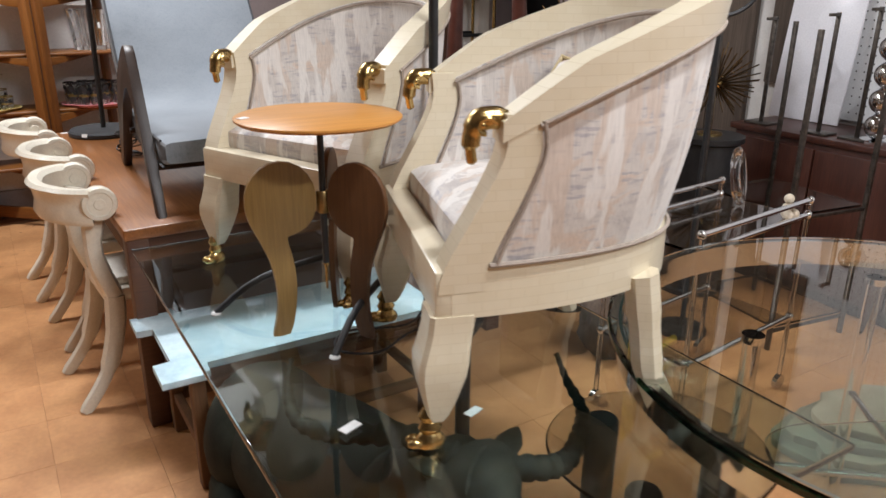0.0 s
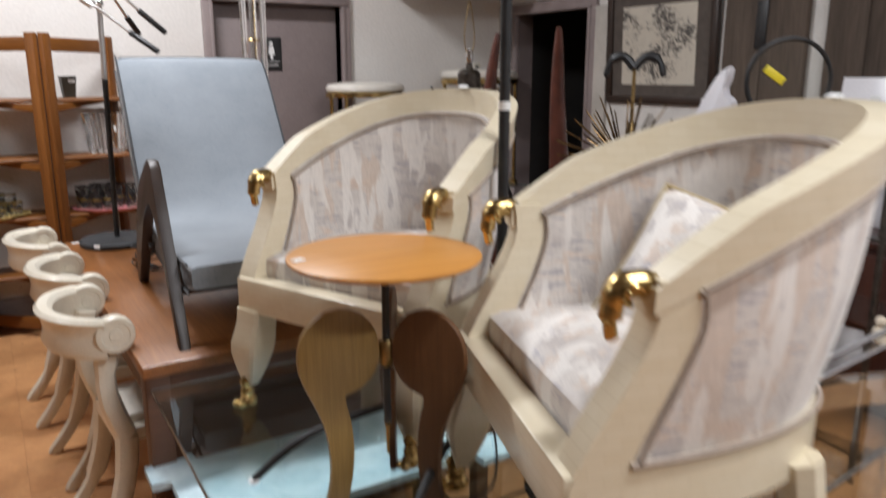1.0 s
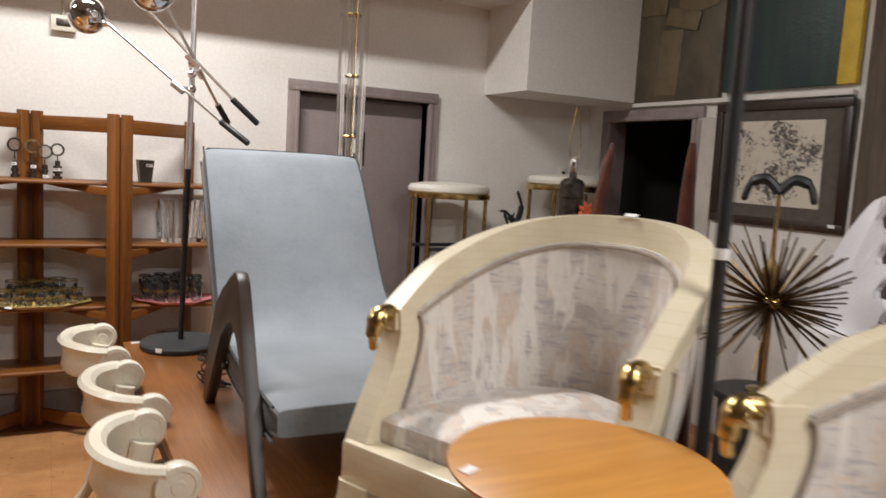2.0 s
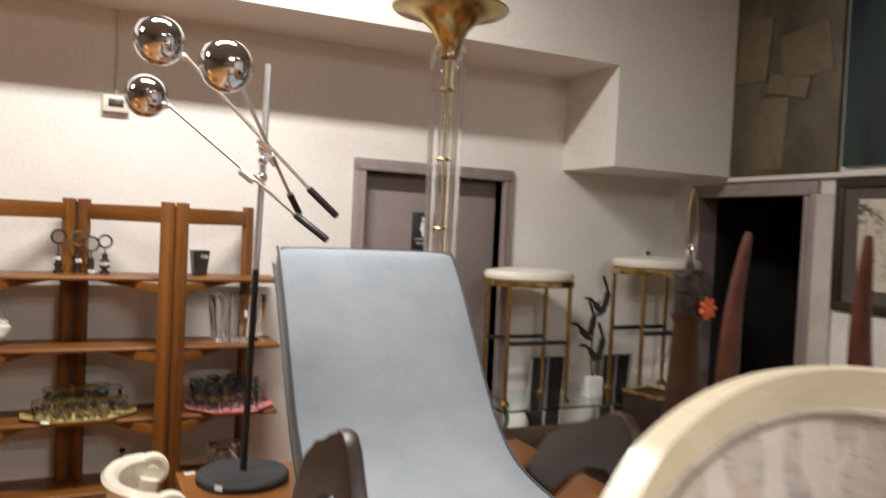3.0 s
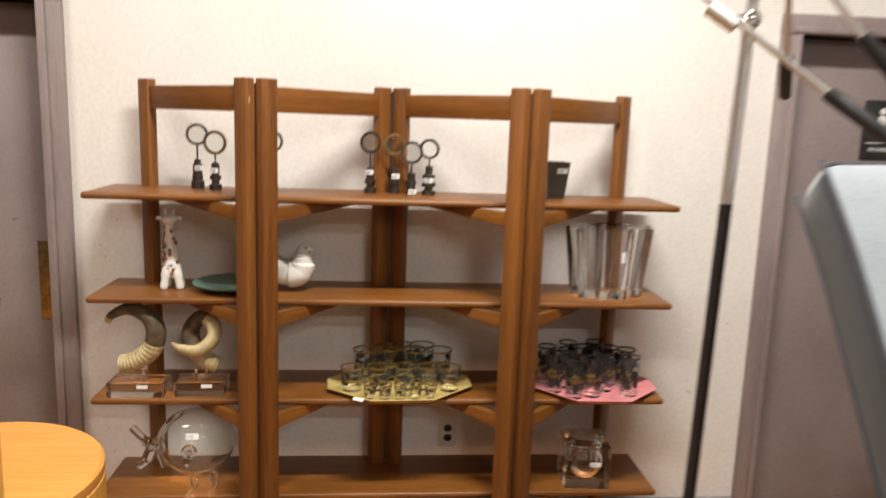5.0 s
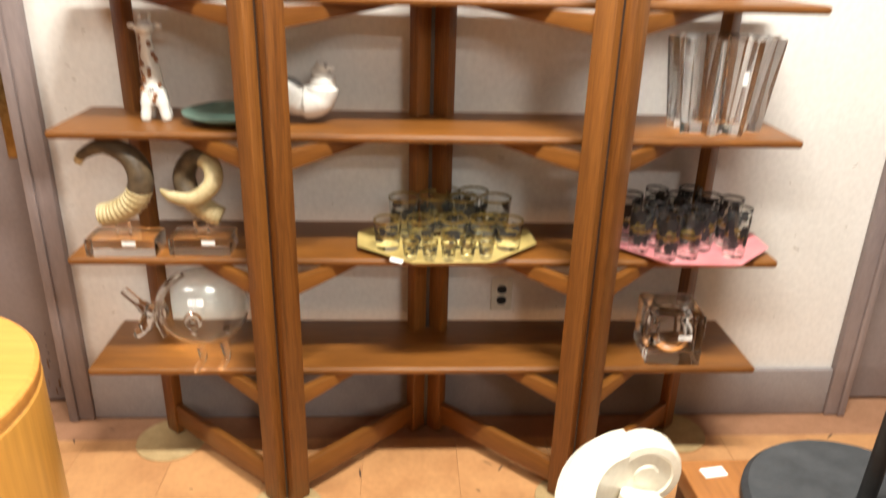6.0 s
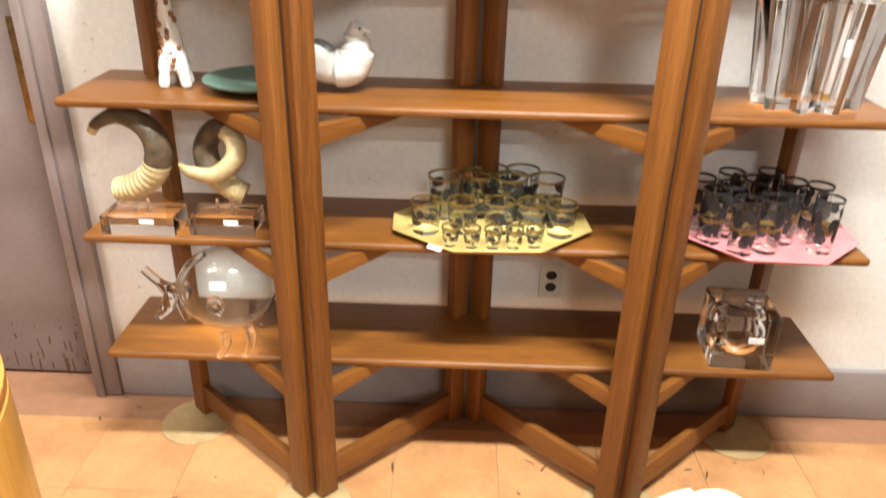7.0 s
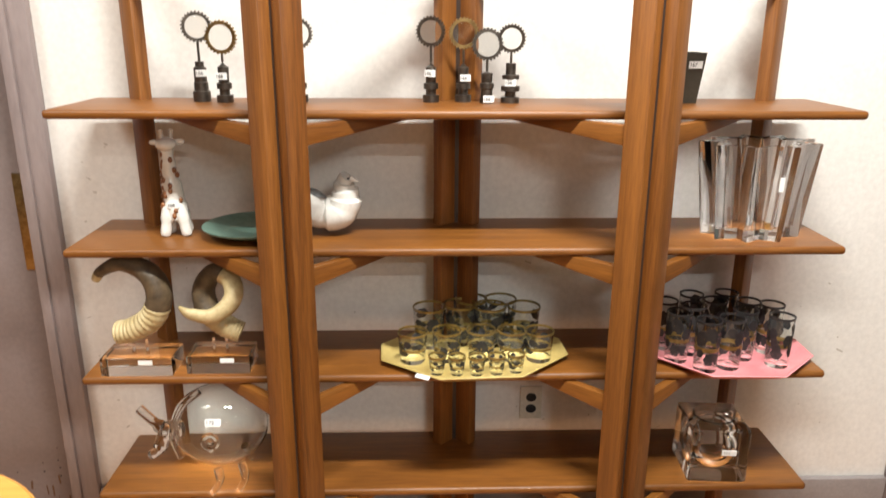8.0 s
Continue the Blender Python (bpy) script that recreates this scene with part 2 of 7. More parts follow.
WALL = plain("wall_paint", (0.74, 0.70, 0.66), (0.80, 0.77, 0.73), 0.55, 1.6, bump=0.04, fine=60)
UPPER = plain("upper_wall_paint", (0.72, 0.69, 0.65), (0.78, 0.75, 0.71), 0.6, 1.2, bump=0.1, fine=50)
TRIM = plain("mauve_trim_paint", (0.22, 0.175, 0.17), (0.29, 0.235, 0.225), 0.42, 9.0, bump=0.15, fine=80, stretch=(1, 1, 0.25))
DOOR = plain("mauve_door_paint", (0.23, 0.185, 0.18), (0.27, 0.22, 0.21), 0.45, 3.0, bump=0.08, fine=70)
BOARD = plain("grey_baseboard_paint", (0.25, 0.22, 0.22), (0.34, 0.30, 0.29), 0.45, 5.0, bump=0.1)
TILE = plain("orange_vinyl_tile", (0.47, 0.225, 0.092), (0.60, 0.31, 0.130), 0.34, 6.0, bump=0.12, fine=55)
GROUT = plain("dark_tile_joint", (0.34, 0.165, 0.085), (0.40, 0.20, 0.11), 0.8, 20)
# Dark tones for unseen surfaces, chosen to weaken the room's bounced light.
CEILING = plain("bounce_cutting_ceiling_grey", (0.26, 0.25, 0.24), (0.32, 0.31, 0.30), 0.8, 3)
UNSEENWALL = plain("bounce_cutting_wall_brown", (0.13, 0.105, 0.085), (0.18, 0.145, 0.12), 0.7, 2)
TEAK_X = wood("oiled_teak_long", (0.075, 0.022, 0.004), (0.175, 0.058, 0.009), (0.30, 0.115, 0.018), "x", 0.33)
TEAK_Z = wood("oiled_teak_upright", (0.07, 0.020, 0.0035), (0.165, 0.054, 0.009), (0.28, 0.105, 0.017), "z", 0.36)
DESKWOOD = wood("walnut_desk_top", (0.16, 0.055, 0.013), (0.27, 0.10, 0.025), (0.36, 0.145, 0.04), "y", 0.26, 18, 0.3)
DESKDARK = wood("dark_desk_apron", (0.05, 0.02, 0.01), (0.085, 0.034, 0.016), (0.12, 0.05, 0.022), "x", 0.4, 22)
DARKWOOD = wood("espresso_stained_wood", (0.018, 0.01, 0.007), (0.032, 0.018, 0.012), (0.05, 0.028, 0.018), "z", 0.32)
ROSEWOOD = wood("rosewood_cabinet", (0.022, 0.008, 0.006), (0.055, 0.018, 0.012), (0.10, 0.034, 0.02), "z", 0.28)
BARNWOOD = wood("weathered_barn_wood", (0.030, 0.021, 0.015), (0.085, 0.062, 0.047), (0.165, 0.125, 0.095), "z", 0.8, 14)
HONEY = wood("honey_birch_veneer", (0.50, 0.20, 0.035), (0.59, 0.26, 0.05), (0.66, 0.32, 0.075), "x", 0.3, 12)
HONEY_Z = wood("amber_lacquered_veneer", (0.48, 0.215, 0.035), (0.58, 0.28, 0.05), (0.64, 0.33, 0.07), "z", 0.26, 10, 0.3)
OLIVE = wood("golden_veneer_leg", (0.20, 0.115, 0.03), (0.27, 0.165, 0.045), (0.33, 0.205, 0.06), "z", 0.35, 20)
UMBER = wood("brown_veneer_leg", (0.075, 0.032, 0.013), (0.11, 0.048, 0.018), (0.145, 0.066, 0.024), "z", 0.35, 20)
BENCHWOOD = wood("rustic_bench_wood", (0.07, 0.032, 0.014), (0.14, 0.065, 0.026), (0.20, 0.10, 0.04), "z", 0.6, 20)
IVORY = plain("ivory_lacquer", (0.74, 0.68, 0.55), (0.80, 0.75, 0.63), 0.28, 7, bump=0.03, coat=0.3)
BONE = tessellated("tessellated_bone", (0.78, 0.70, 0.53), (0.74, 0.65, 0.47), (0.66, 0.57, 0.40))
FABRIC = brushed_fabric("brushed_patch_upholstery")
PIPING = plain("mauve_grey_piping", (0.34, 0.28, 0.23), (0.44, 0.37, 0.31), 0.7, 30)
LINEN = weave("blue_grey_linen", (0.15, 0.175, 0.20), (0.265, 0.29, 0.32))
LINENDARK = weave("dark_grey_piping", (0.022, 0.024, 0.028), (0.045, 0.048, 0.054))
BRASS = plain("polished_brass", (0.44, 0.31, 0.12), (0.66, 0.49, 0.21), 0.18, 30, metal=1.0, bump=0.05, rough2=0.3)
BRONZE = plain("dark_patinated_bronze", (0.008, 0.009, 0.007), (0.020, 0.021, 0.015), 0.6, 14, metal=0.0, bump=0.2)
BRONZE.node_tree.nodes["Principled BSDF"].inputs["Specular IOR Level"].default_value = 0.06
SPIKEBRASS = plain("dark_spike_brass", (0.07, 0.045, 0.022), (0.16, 0.10, 0.045), 0.35, 40, metal=1.0)
OLDBRASS = plain("tarnished_brass", (0.24, 0.16, 0.07), (0.42, 0.30, 0.13), 0.3, 40, metal=1.0, bump=0.15, rough2=0.5)
CHROME = plain("chrome", (0.74, 0.75, 0.77), (0.82, 0.82, 0.84), 0.04, 10, metal=1.0, bump=0.0, rough2=0.08)
SATIN = plain("satin_bright_steel", (0.80, 0.80, 0.80), (0.86, 0.86, 0.86), 0.28, 20, metal=0.85, bump=0.0, rough2=0.36)
STEEL = plain("dark_machine_steel", (0.07, 0.062, 0.055), (0.15, 0.13, 0.11), 0.35, 40, metal=0.9, bump=0.15)
BLACK = plain("black_painted_metal", (0.012, 0.012, 0.013), (0.022, 0.022, 0.023), 0.4, 30, bump=0.08)
BLACKDISC = plain("charcoal_cast_iron", (0.02, 0.022, 0.025), (0.04, 0.042, 0.046), 0.55, 25, bump=0.3)
GLASS = glassy("clear_glass", (0.97, 0.99, 0.98), 0.0, 1.5)
GREENGLASS = glassy("thick_green_edged_glass", (0.83, 0.95, 0.91), 0.0, 1.5)
TABLEGLASS = glassy("tinted_table_glass", (0.77, 0.87, 0.86), 0.0, 1.5)
# Grey tint darkens the floor below, in place of the clutter's shadow.
ROUNDGLASS = glassy("shade_tinted_round_glass", (0.74, 0.78, 0.73), 0.0, 1.5)
LUCITE = glassy("clear_lucite", (0.97, 0.97, 0.975), 0.02, 1.49)
EDGEGREEN = glassy("green_glass_edge", (0.05, 0.24, 0.16), 0.08, 1.5)
SMOKE = glassy("smoked_glass", (0.72, 0.69, 0.62), 0.0, 1.5)
CLEAR += [GLASS, GREENGLASS, TABLEGLASS, ROUNDGLASS, LUCITE, SMOKE, EDGEGREEN]
CORK = plain("cork_pad", (0.40, 0.27, 0.12), (0.50, 0.35, 0.17), 0.85, 18, bump=0.5, fine=160)
WHITEGLAZE = plain("white_ceramic_glaze", (0.76, 0.73, 0.68), (0.82, 0.80, 0.75), 0.18, 14, bump=0.05, coat=0.4)
BROWNSPOT = plain("brown_glaze_spot", (0.20, 0.075, 0.025), (0.27, 0.11, 0.04), 0.25, 40)
GREENGLAZE = plain("verdigris_green_glaze", (0.07, 0.15, 0.12), (0.17, 0.26, 0.21), 0.3, 16, bump=0.2)
GREYGLAZE = plain("grey_feather_glaze", (0.16, 0.17, 0.17), (0.36, 0.36, 0.35), 0.25, 30)
HORNDARK = plain("dark_ram_horn", (0.05, 0.034, 0.02), (0.13, 0.09, 0.05), 0.45, 25, bump=0.4)
HORNPALE = plain("pale_ram_horn", (0.36, 0.27, 0.12), (0.56, 0.45, 0.25), 0.42, 25, bump=0.35)
REDHORN = plain("polished_red_brown_horn", (0.050, 0.014, 0.009), (0.10, 0.030, 0.018), 0.25, 12)
YELLOWTRAY = plain("mustard_tray_lacquer", (0.44, 0.32, 0.10), (0.52, 0.39, 0.14), 0.35, 10)
PINKTRAY = plain("pink_tray_lacquer", (0.68, 0.23, 0.25), (0.74, 0.28, 0.29), 0.35, 10)
GILT = plain("gilt_glass_print", (0.26, 0.18, 0.06), (0.42, 0.30, 0.10), 0.3, 60, metal=0.8)
PRINT = plain("dark_glass_print", (0.012, 0.012, 0.014), (0.035, 0.03, 0.03), 0.4, 60)
TAG = plain("white_paper_tag", (0.82, 0.82, 0.80), (0.86, 0.86, 0.85), 0.6, 30, bump=0.0)
INK = plain("black_ink", (0.02, 0.02, 0.02), (0.03, 0.03, 0.03), 0.6, 30, bump=0.0)
SIGNBLACK = plain("black_sign_plastic", (0.015, 0.015, 0.016), (0.025, 0.025, 0.026), 0.35, 30, bump=0.0)
OFFWHITE = plain("ivory_plastic", (0.66, 0.62, 0.52), (0.72, 0.68, 0.58), 0.4, 30, bump=0.0)
SEATWHITE = plain("cream_vinyl", (0.70, 0.66, 0.58), (0.77, 0.73, 0.66), 0.45, 12)
BLUEPAINT = plain("worn_pale_blue_paint", (0.36, 0.49, 0.56), (0.58, 0.67, 0.70), 0.6, 6, bump=0.3, fine=50)
# Near black stands in for shade in hall and peg holes; also chips.
DARKVOID = plain("painted_shade_and_chips", (0.03, 0.028, 0.027), (0.05, 0.046, 0.044), 0.8, 3)
PEG = plain("white_pegboard", (0.70, 0.70, 0.70), (0.76, 0.76, 0.76), 0.5, 5)
ACRYLIC = plain("white_acrylic", (0.80, 0.79, 0.83), (0.85, 0.84, 0.87), 0.2, 4, bump=0.0)
WHITEBRICK = plain("white_painted_brick", (0.66, 0.63, 0.59), (0.75, 0.72, 0.68), 0.6, 7, bump=0.25)
PLASTER = plain("white_plaster", (0.72, 0.71, 0.70), (0.80, 0.79, 0.78), 0.4, 8)
CORAL = plain("orange_silk_petals", (0.75, 0.13, 0.05), (0.85, 0.20, 0.08), 0.5, 40)
FIGURE = plain("carved_pale_figurine", (0.62, 0.52, 0.38), (0.74, 0.65, 0.52), 0.5, 60)

# ---- the room ----
X0, X1, Y0, Y1 = -4.2, 4.12, -3.2, 6.0
T = 0.14


def wall_piece(bm, x0, x1, y0, y1, z0, z1):
    box(bm, ((x0 + x1) / 2, (y0 + y1) / 2, (z0 + z1) / 2), (x1 - x0, y1 - y0, z1 - z0))


# north wall with two door openings
LD = (-2.0, -1.018)
RD = (1.733, 2.668)
DH = 2.055
b = bm_new()
wall_piece(b, X0, LD[0], Y1, Y1 + T, 0, CEIL)
wall_piece(b, LD[0], LD[1], Y1, Y1 + T, DH, CEIL)
wall_piece(b, LD[1], RD[0], Y1, Y1 + T, 0, CEIL)
wall_piece(b, RD[0], RD[1], Y1, Y1 + T, DH, CEIL)
wall_piece(b, RD[1], X1 + T, Y1, Y1 + T, 0, CEIL)
tagged(solid("wall_north", b, WALL, "warm white painted wall with scuffs and two doorways", "wall"), kind="structure")

# east wall with the dark doorway
ED = (4.875, 5.715)
b = bm_new()
wall_piece(b, X1, X1 + T, Y0, ED[0], 0, CEIL)
wall_piece(b, X1, X1 + T, ED[0], ED[1], 2.03, CEIL)
wall_piece(b, X1, X1 + T, ED[1], Y1, 0, CEIL)
tagged(solid("wall_east", b, WHITEBRICK, "white painted wall behind paintings and a dark doorway", "wall"), kind="structure")
# West wall, south wall and ceiling are unseen; dark tones limit the fill.
b = bm_new()
wall_piece(b, X0 - T, X0, Y0, Y1 + T, 0, CEIL)
tagged(solid("wall_west", b, UNSEENWALL, "unseen added wall, brown to cut bounced light", "wall"), kind="structure")
b = bm_new()
wall_piece(b, X0 - T, X1 + T, Y0 - T, Y0, 0, CEIL)
tagged(solid("wall_south", b, UNSEENWALL, "unseen added wall behind the aisle, brown to cut bounced light", "wall"), kind="structure")
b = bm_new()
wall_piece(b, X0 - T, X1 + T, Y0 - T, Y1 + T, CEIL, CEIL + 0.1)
tagged(solid("ceiling", b, CEILING, "unseen ceiling carrying light fittings, grey to cut bounced light", "ceiling"), kind="structure")

# soffit along the north wall and the lower bulkhead in the corner
b = bm_new()
wall_piece(b, X0, 3.133, 5.45, Y1, 2.774, CEIL)
tagged(solid("wall_soffit", b, UPPER, "white painted soffit running along the wall", "soffit"), kind="structure")
b = bm_new()
wall_piece(b, 3.133, X1, 5.45, Y1, 2.163, CEIL)
tagged(solid("wall_bulkhead", b, UPPER, "white boxed bulkhead in the corner above the doorway", "bulkhead"), kind="structure")
# hall behind the doorway; near-black surfaces stand in for its missing light
HALL = thing("wall_hall", pose(X1 + T, 0, 0), "hall behind the open doorway, coloured near black for shade", "hall", kind="structure")
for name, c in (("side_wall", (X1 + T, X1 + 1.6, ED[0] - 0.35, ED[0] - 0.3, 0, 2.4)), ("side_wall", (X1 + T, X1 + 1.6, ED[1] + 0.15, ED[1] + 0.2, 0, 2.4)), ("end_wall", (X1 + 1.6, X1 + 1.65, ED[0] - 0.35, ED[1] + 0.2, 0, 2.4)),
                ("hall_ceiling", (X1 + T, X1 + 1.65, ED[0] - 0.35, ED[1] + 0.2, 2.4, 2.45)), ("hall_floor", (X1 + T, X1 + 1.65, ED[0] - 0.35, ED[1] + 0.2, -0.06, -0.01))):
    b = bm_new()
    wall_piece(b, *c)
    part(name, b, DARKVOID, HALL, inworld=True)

# ground sheet under the tiles
b = bm_new()
wall_piece(b, X0 - T, X1 + T, Y0 - T, Y1 + T, -0.06, -0.004)
FLOOR = tagged(solid("floor", b, GROUT, "worn orange vinyl tile floor with dark scuffs", "floor"), kind="structure")


def casing(name, a, c, h, w, y, face, m, label):
    """A door's casing: two uprights and a head, stepped, round an opening from a to c."""
    th = thing(name, m, label, "door frame", kind="structure")
    for px in (a - w / 2, c + w / 2):
        b = bm_new()
        box(b, (px, -0.016, h / 2), (w, 0.032, h), bev=0.006)
        inner = w * 0.28 if px < a else -w * 0.28
        box(b, (px + inner, -0.032, h / 2), (w * 0.35, 0.02, h), bev=0.005)
        part("jamb", b, TRIM, th)
    b = bm_new()
    box(b, ((a + c) / 2, -0.016, h + w / 2), (c - a + 2 * w, 0.032, w), bev=0.006)
    box(b, ((a + c) / 2, -0.032, h + w * 0.22), (c - a + w, 0.02, w * 0.35), bev=0.005)
    part("head", b, TRIM, th)
    for px in (a - 0.011, c + 0.011):
        b = bm_new()
        box(b, (px, 0.07, h / 2), (0.022, 0.14, h))
        part("lining", b, TRIM, th)
    b = bm_new()
    box(b, ((a + c) / 2, 0.07, h + 0.011), (c - a, 0.14, 0.022))
    part("lining", b, TRIM, th)
    return th


casing("door_frame_left", LD[0], LD[1], DH, 0.085, 6.0, 1, pose(0, Y1, 0), "mauve painted door frame with chipped edges")
casing("door_frame_right", RD[0], RD[1], DH, 0.075, 6.0, 1, pose(0, Y1, 0), "mauve painted door frame of the restroom door")
casing("door_frame_hall", -ED[1], -ED[0], 2.03, 0.085, 0, 1, pose(X1, 0, 0, 0, 0, -90), "mauve painted frame round a dark open doorway")


def text_mesh(s, size):
    """Flat letters as a mesh."""
    cu = bpy.data.curves.new("letters", "FONT")
    cu.body, cu.size, cu.align_x, cu.align_y, cu.extrude = s, size, "CENTER", "CENTER", 0.0002
    ob = bpy.data.objects.new("letters", cu)
    scene.collection.objects.link(ob)
    bpy.context.view_layer.update()
    me = bpy.data.meshes.new_from_object(ob.evaluated_get(bpy.context.evaluated_depsgraph_get()))
    bpy.data.objects.remove(ob)
    bpy.data.curves.remove(cu)
    return me


LETTERS = {}


def letters(s, size, m, parent, material=None):
    if (s, size) not in LETTERS:
        me = text_mesh(s, size)
        me.materials.clear()
        me.materials.append(material or INK)
        LETTERS[(s, size)] = me
    ob = new("lettering", LETTERS[(s, size)])
    ob.parent = parent
    ob.matrix_basis = m
    return ob


def price_tag(parent, m, w=0.028, h=0.014, s=""):
    """A small white paper tag in the plane x, z of m, facing -y."""
    b = bm_new()
    box(b, (0, 0, 0), (w, 0.0016, h))
    b.transform(m)
    t = part("price_tag", b, TAG, parent, "small white paper price tag")
    if s:
        letters(s, h * 0.75, m @ pose(-w * 0.18, -0.0016, 0, 90, 0, 0), t)
    return t


# left door, with its push plate
d = thing("door_1", pose((LD[0] + LD[1]) / 2, Y1 + 0.10, 0), "mauve painted door with a worn metal push plate", "door", kind="structure")
b = bm_new()
box(b, (0, 0, DH / 2 + 0.004), (LD[1] - LD[0] - 0.006, 0.04, DH - 0.012), bev=0.003)
part("leaf", b, DOOR, d)
b = bm_new()
box(b, (0.435, -0.022, 1.05), (0.055, 0.004, 0.30), bev=0.001)
part("push_plate", b, OLDBRASS, d, "worn brass push plate")
for k in range(9):
    b = bm_new()
    lathe(b, [(0.0, 0), (0.002 + 0.0015 * random.random(), 0.0004), (0, 0.0008)], 7, pose(0.08 + 0.36 * random.random(), -0.0206, 0.12 + 0.16 * random.random(), 90, 0, 0))
    part("chip", b, DARKVOID, d)

rng = random.Random(21)
b = bm_new()
for k in range(34):
    x, z = 0.02 + 0.42 * rng.random(), 0.03 + 0.13 * rng.random() ** 2
    box(b, (x, -0.0204, z), (0.002 + 0.004 * rng.random(), 0.0008, 0.01 + 0.05 * rng.random()), (0, rng.uniform(-6, 6), 0))
for k in range(10):
    box(b, (0.05 + 0.40 * rng.random(), -0.0204, 0.3 + 1.2 * rng.random()), (0.004 + 0.02 * rng.random(), 0.0008, 0.002 + 0.004 * rng.random()), (0, rng.uniform(-30, 30), 0))
tagged(part("dirt", b, BENCHWOOD, d, "dark drips and scuffs"), kind="stuff")
SCUFF = plain("grey_wall_scuff", (0.42, 0.38, 0.33), (0.55, 0.50, 0.44), 0.7, 30)
b = bm_new()
for k in range(40):
    x = rng.choice((rng.uniform(-0.9, -0.78), rng.uniform(1.22, 1.62), rng.uniform(-0.7, 1.1)))
    box(b, (x, Y1 - 0.0003, rng.uniform(0.22, 1.3)), (0.004 + 0.022 * rng.random() ** 2, 0.0008, 0.0015 + 0.004 * rng.random()), (0, rng.uniform(-50, 50), 0))
WS = part("scuff", b, SCUFF, bpy.data.objects["wall_north"], "grey scuffs on the paint")
tagged(WS, kind="stuff")

# restroom door, with its sign
d = thing("door_2", pose((RD[0] + RD[1]) / 2, Y1 + 0.09, 0), "mauve painted restroom door with a black sign", "door", kind="structure")
b = bm_new()
box(b, (0, 0, DH / 2 + 0.004), (RD[1] - RD[0] - 0.006, 0.04, DH - 0.012), bev=0.003)
part("leaf", b, DOOR, d)
b = bm_new()
box(b, (-0.045, -0.023, 1.712), (0.155, 0.006, 0.235), bev=0.004)
sg = part("sign", b, SIGNBLACK, d, "black plastic restroom sign with white symbol")
b = bm_new()
prism(b, [(-0.014, -0.028), (-0.009, -0.030), (-0.009, -0.062), (0.009, -0.062), (0.009, -0.030), (0.014, -0.028), (0.024, -0.028), (0.014, 0.030), (-0.014, 0.030), (-0.024, -0.028)], 0.002, pose(-0.045, -0.026, 1.74, 90, 0, 0))
lathe(b, [(0.013, 0), (0.013, 0.002)], 20, pose(-0.045, -0.026, 1.787, 90, 0, 0))
part("symbol", b, TAG, sg, "plain white pictogram")
letters("WOMEN", 0.024, pose(-0.045, -0.0275, 1.635, 90, 0, 0), sg, TAG)
b = bm_new()
box(b, (-0.045, -0.0275, 1.662), (0.12, 0.002, 0.003))
part("line", b, TAG, sg)

# baseboards
for a, c in ((X0, LD[0] - 0.085), (LD[1] + 0.085, RD[0] - 0.075), (RD[1] + 0.075, X1)):
    b = bm_new()
    box(b, ((a + c) / 2, Y1 - 0.011, 0.092), (c - a, 0.022, 0.184), bev=0.004)
    tagged(solid("baseboard", b, BOARD, "grey painted wooden baseboard", "baseboard"), kind="structure")

# outlets, switch box with its conduit
def outlet(m, label):
    th = thing("wall_outlet", m, label, "outlet")
    b = bm_new()
    box(b, (0, -0.004, 0), (0.07, 0.008, 0.115), bev=0.003)
    part("plate", b, OFFWHITE, th)
    for z in (-0.02, 0.02):
        b = bm_new()
        lathe(b, [(0.0165, 0), (0.0165, 0.003), (0.014, 0.004)], 20, pose(0, -0.0075, z, 90, 0, 0) @ Matrix.Diagonal((1, 0.9, 1, 1)))
        part("socket", b, BLACK, th, "dark brown socket")
    return th


outlet(pose(0.455, Y1, 0.472), "ivory wall outlet with two dark sockets")
outlet(pose(3.896, Y1, 1.606), "grey wall outlet near the corner")
sw = thing("conduit_box", pose(0.368, Y1, 2.294), "ivory metal switch box with a wall conduit", "switch box")
b = bm_new()
box(b, (0, -0.02, 0), (0.125, 0.04, 0.085), bev=0.005)
part("housing", b, OFFWHITE, sw)
b = bm_new()
box(b, (0, -0.042, 0.004), (0.072, 0.006, 0.04), bev=0.002)
box(b, (-0.01, -0.046, 0.004), (0.012, 0.006, 0.022), (0, 30, 0))
box(b, (0.018, -0.046, 0.004), (0.012, 0.006, 0.022), (0, 30, 0))
part("switch", b, STEEL, sw, "dark toggle switches")
b = bm_new()
tube(b, [(0, -0.012, 0.04), (0, -0.012, 0.54)], 0.009, 8)
part("conduit", b, OFFWHITE, sw)

# ---- ceiling light fittings ----
LIGHTBODY = plain("fitting_white_steel", (0.75, 0.75, 0.74), (0.8, 0.8, 0.79), 0.4, 5, bump=0.0)
for lx, ly, watt in LAMPS:
    th = thing("ceiling_light", pose(lx, ly, CEIL), "long white ceiling light fitting", "ceiling light", "ceiling lights")
    b = bm_new()
    box(b, (0, 0, -0.03), (1.24, 0.34, 0.06), bev=0.008)
    part("housing", b, LIGHTBODY, th)
    la = bpy.data.lights.new("tube_light", "AREA")
    la.shape, la.size, la.size_y, la.energy, la.color = "RECTANGLE", 1.2, 0.16, watt, (1.0, 0.95, 0.885)
    lo = new("tube_light", la)
    lo.matrix_basis = pose(lx, ly, CEIL - 0.066)

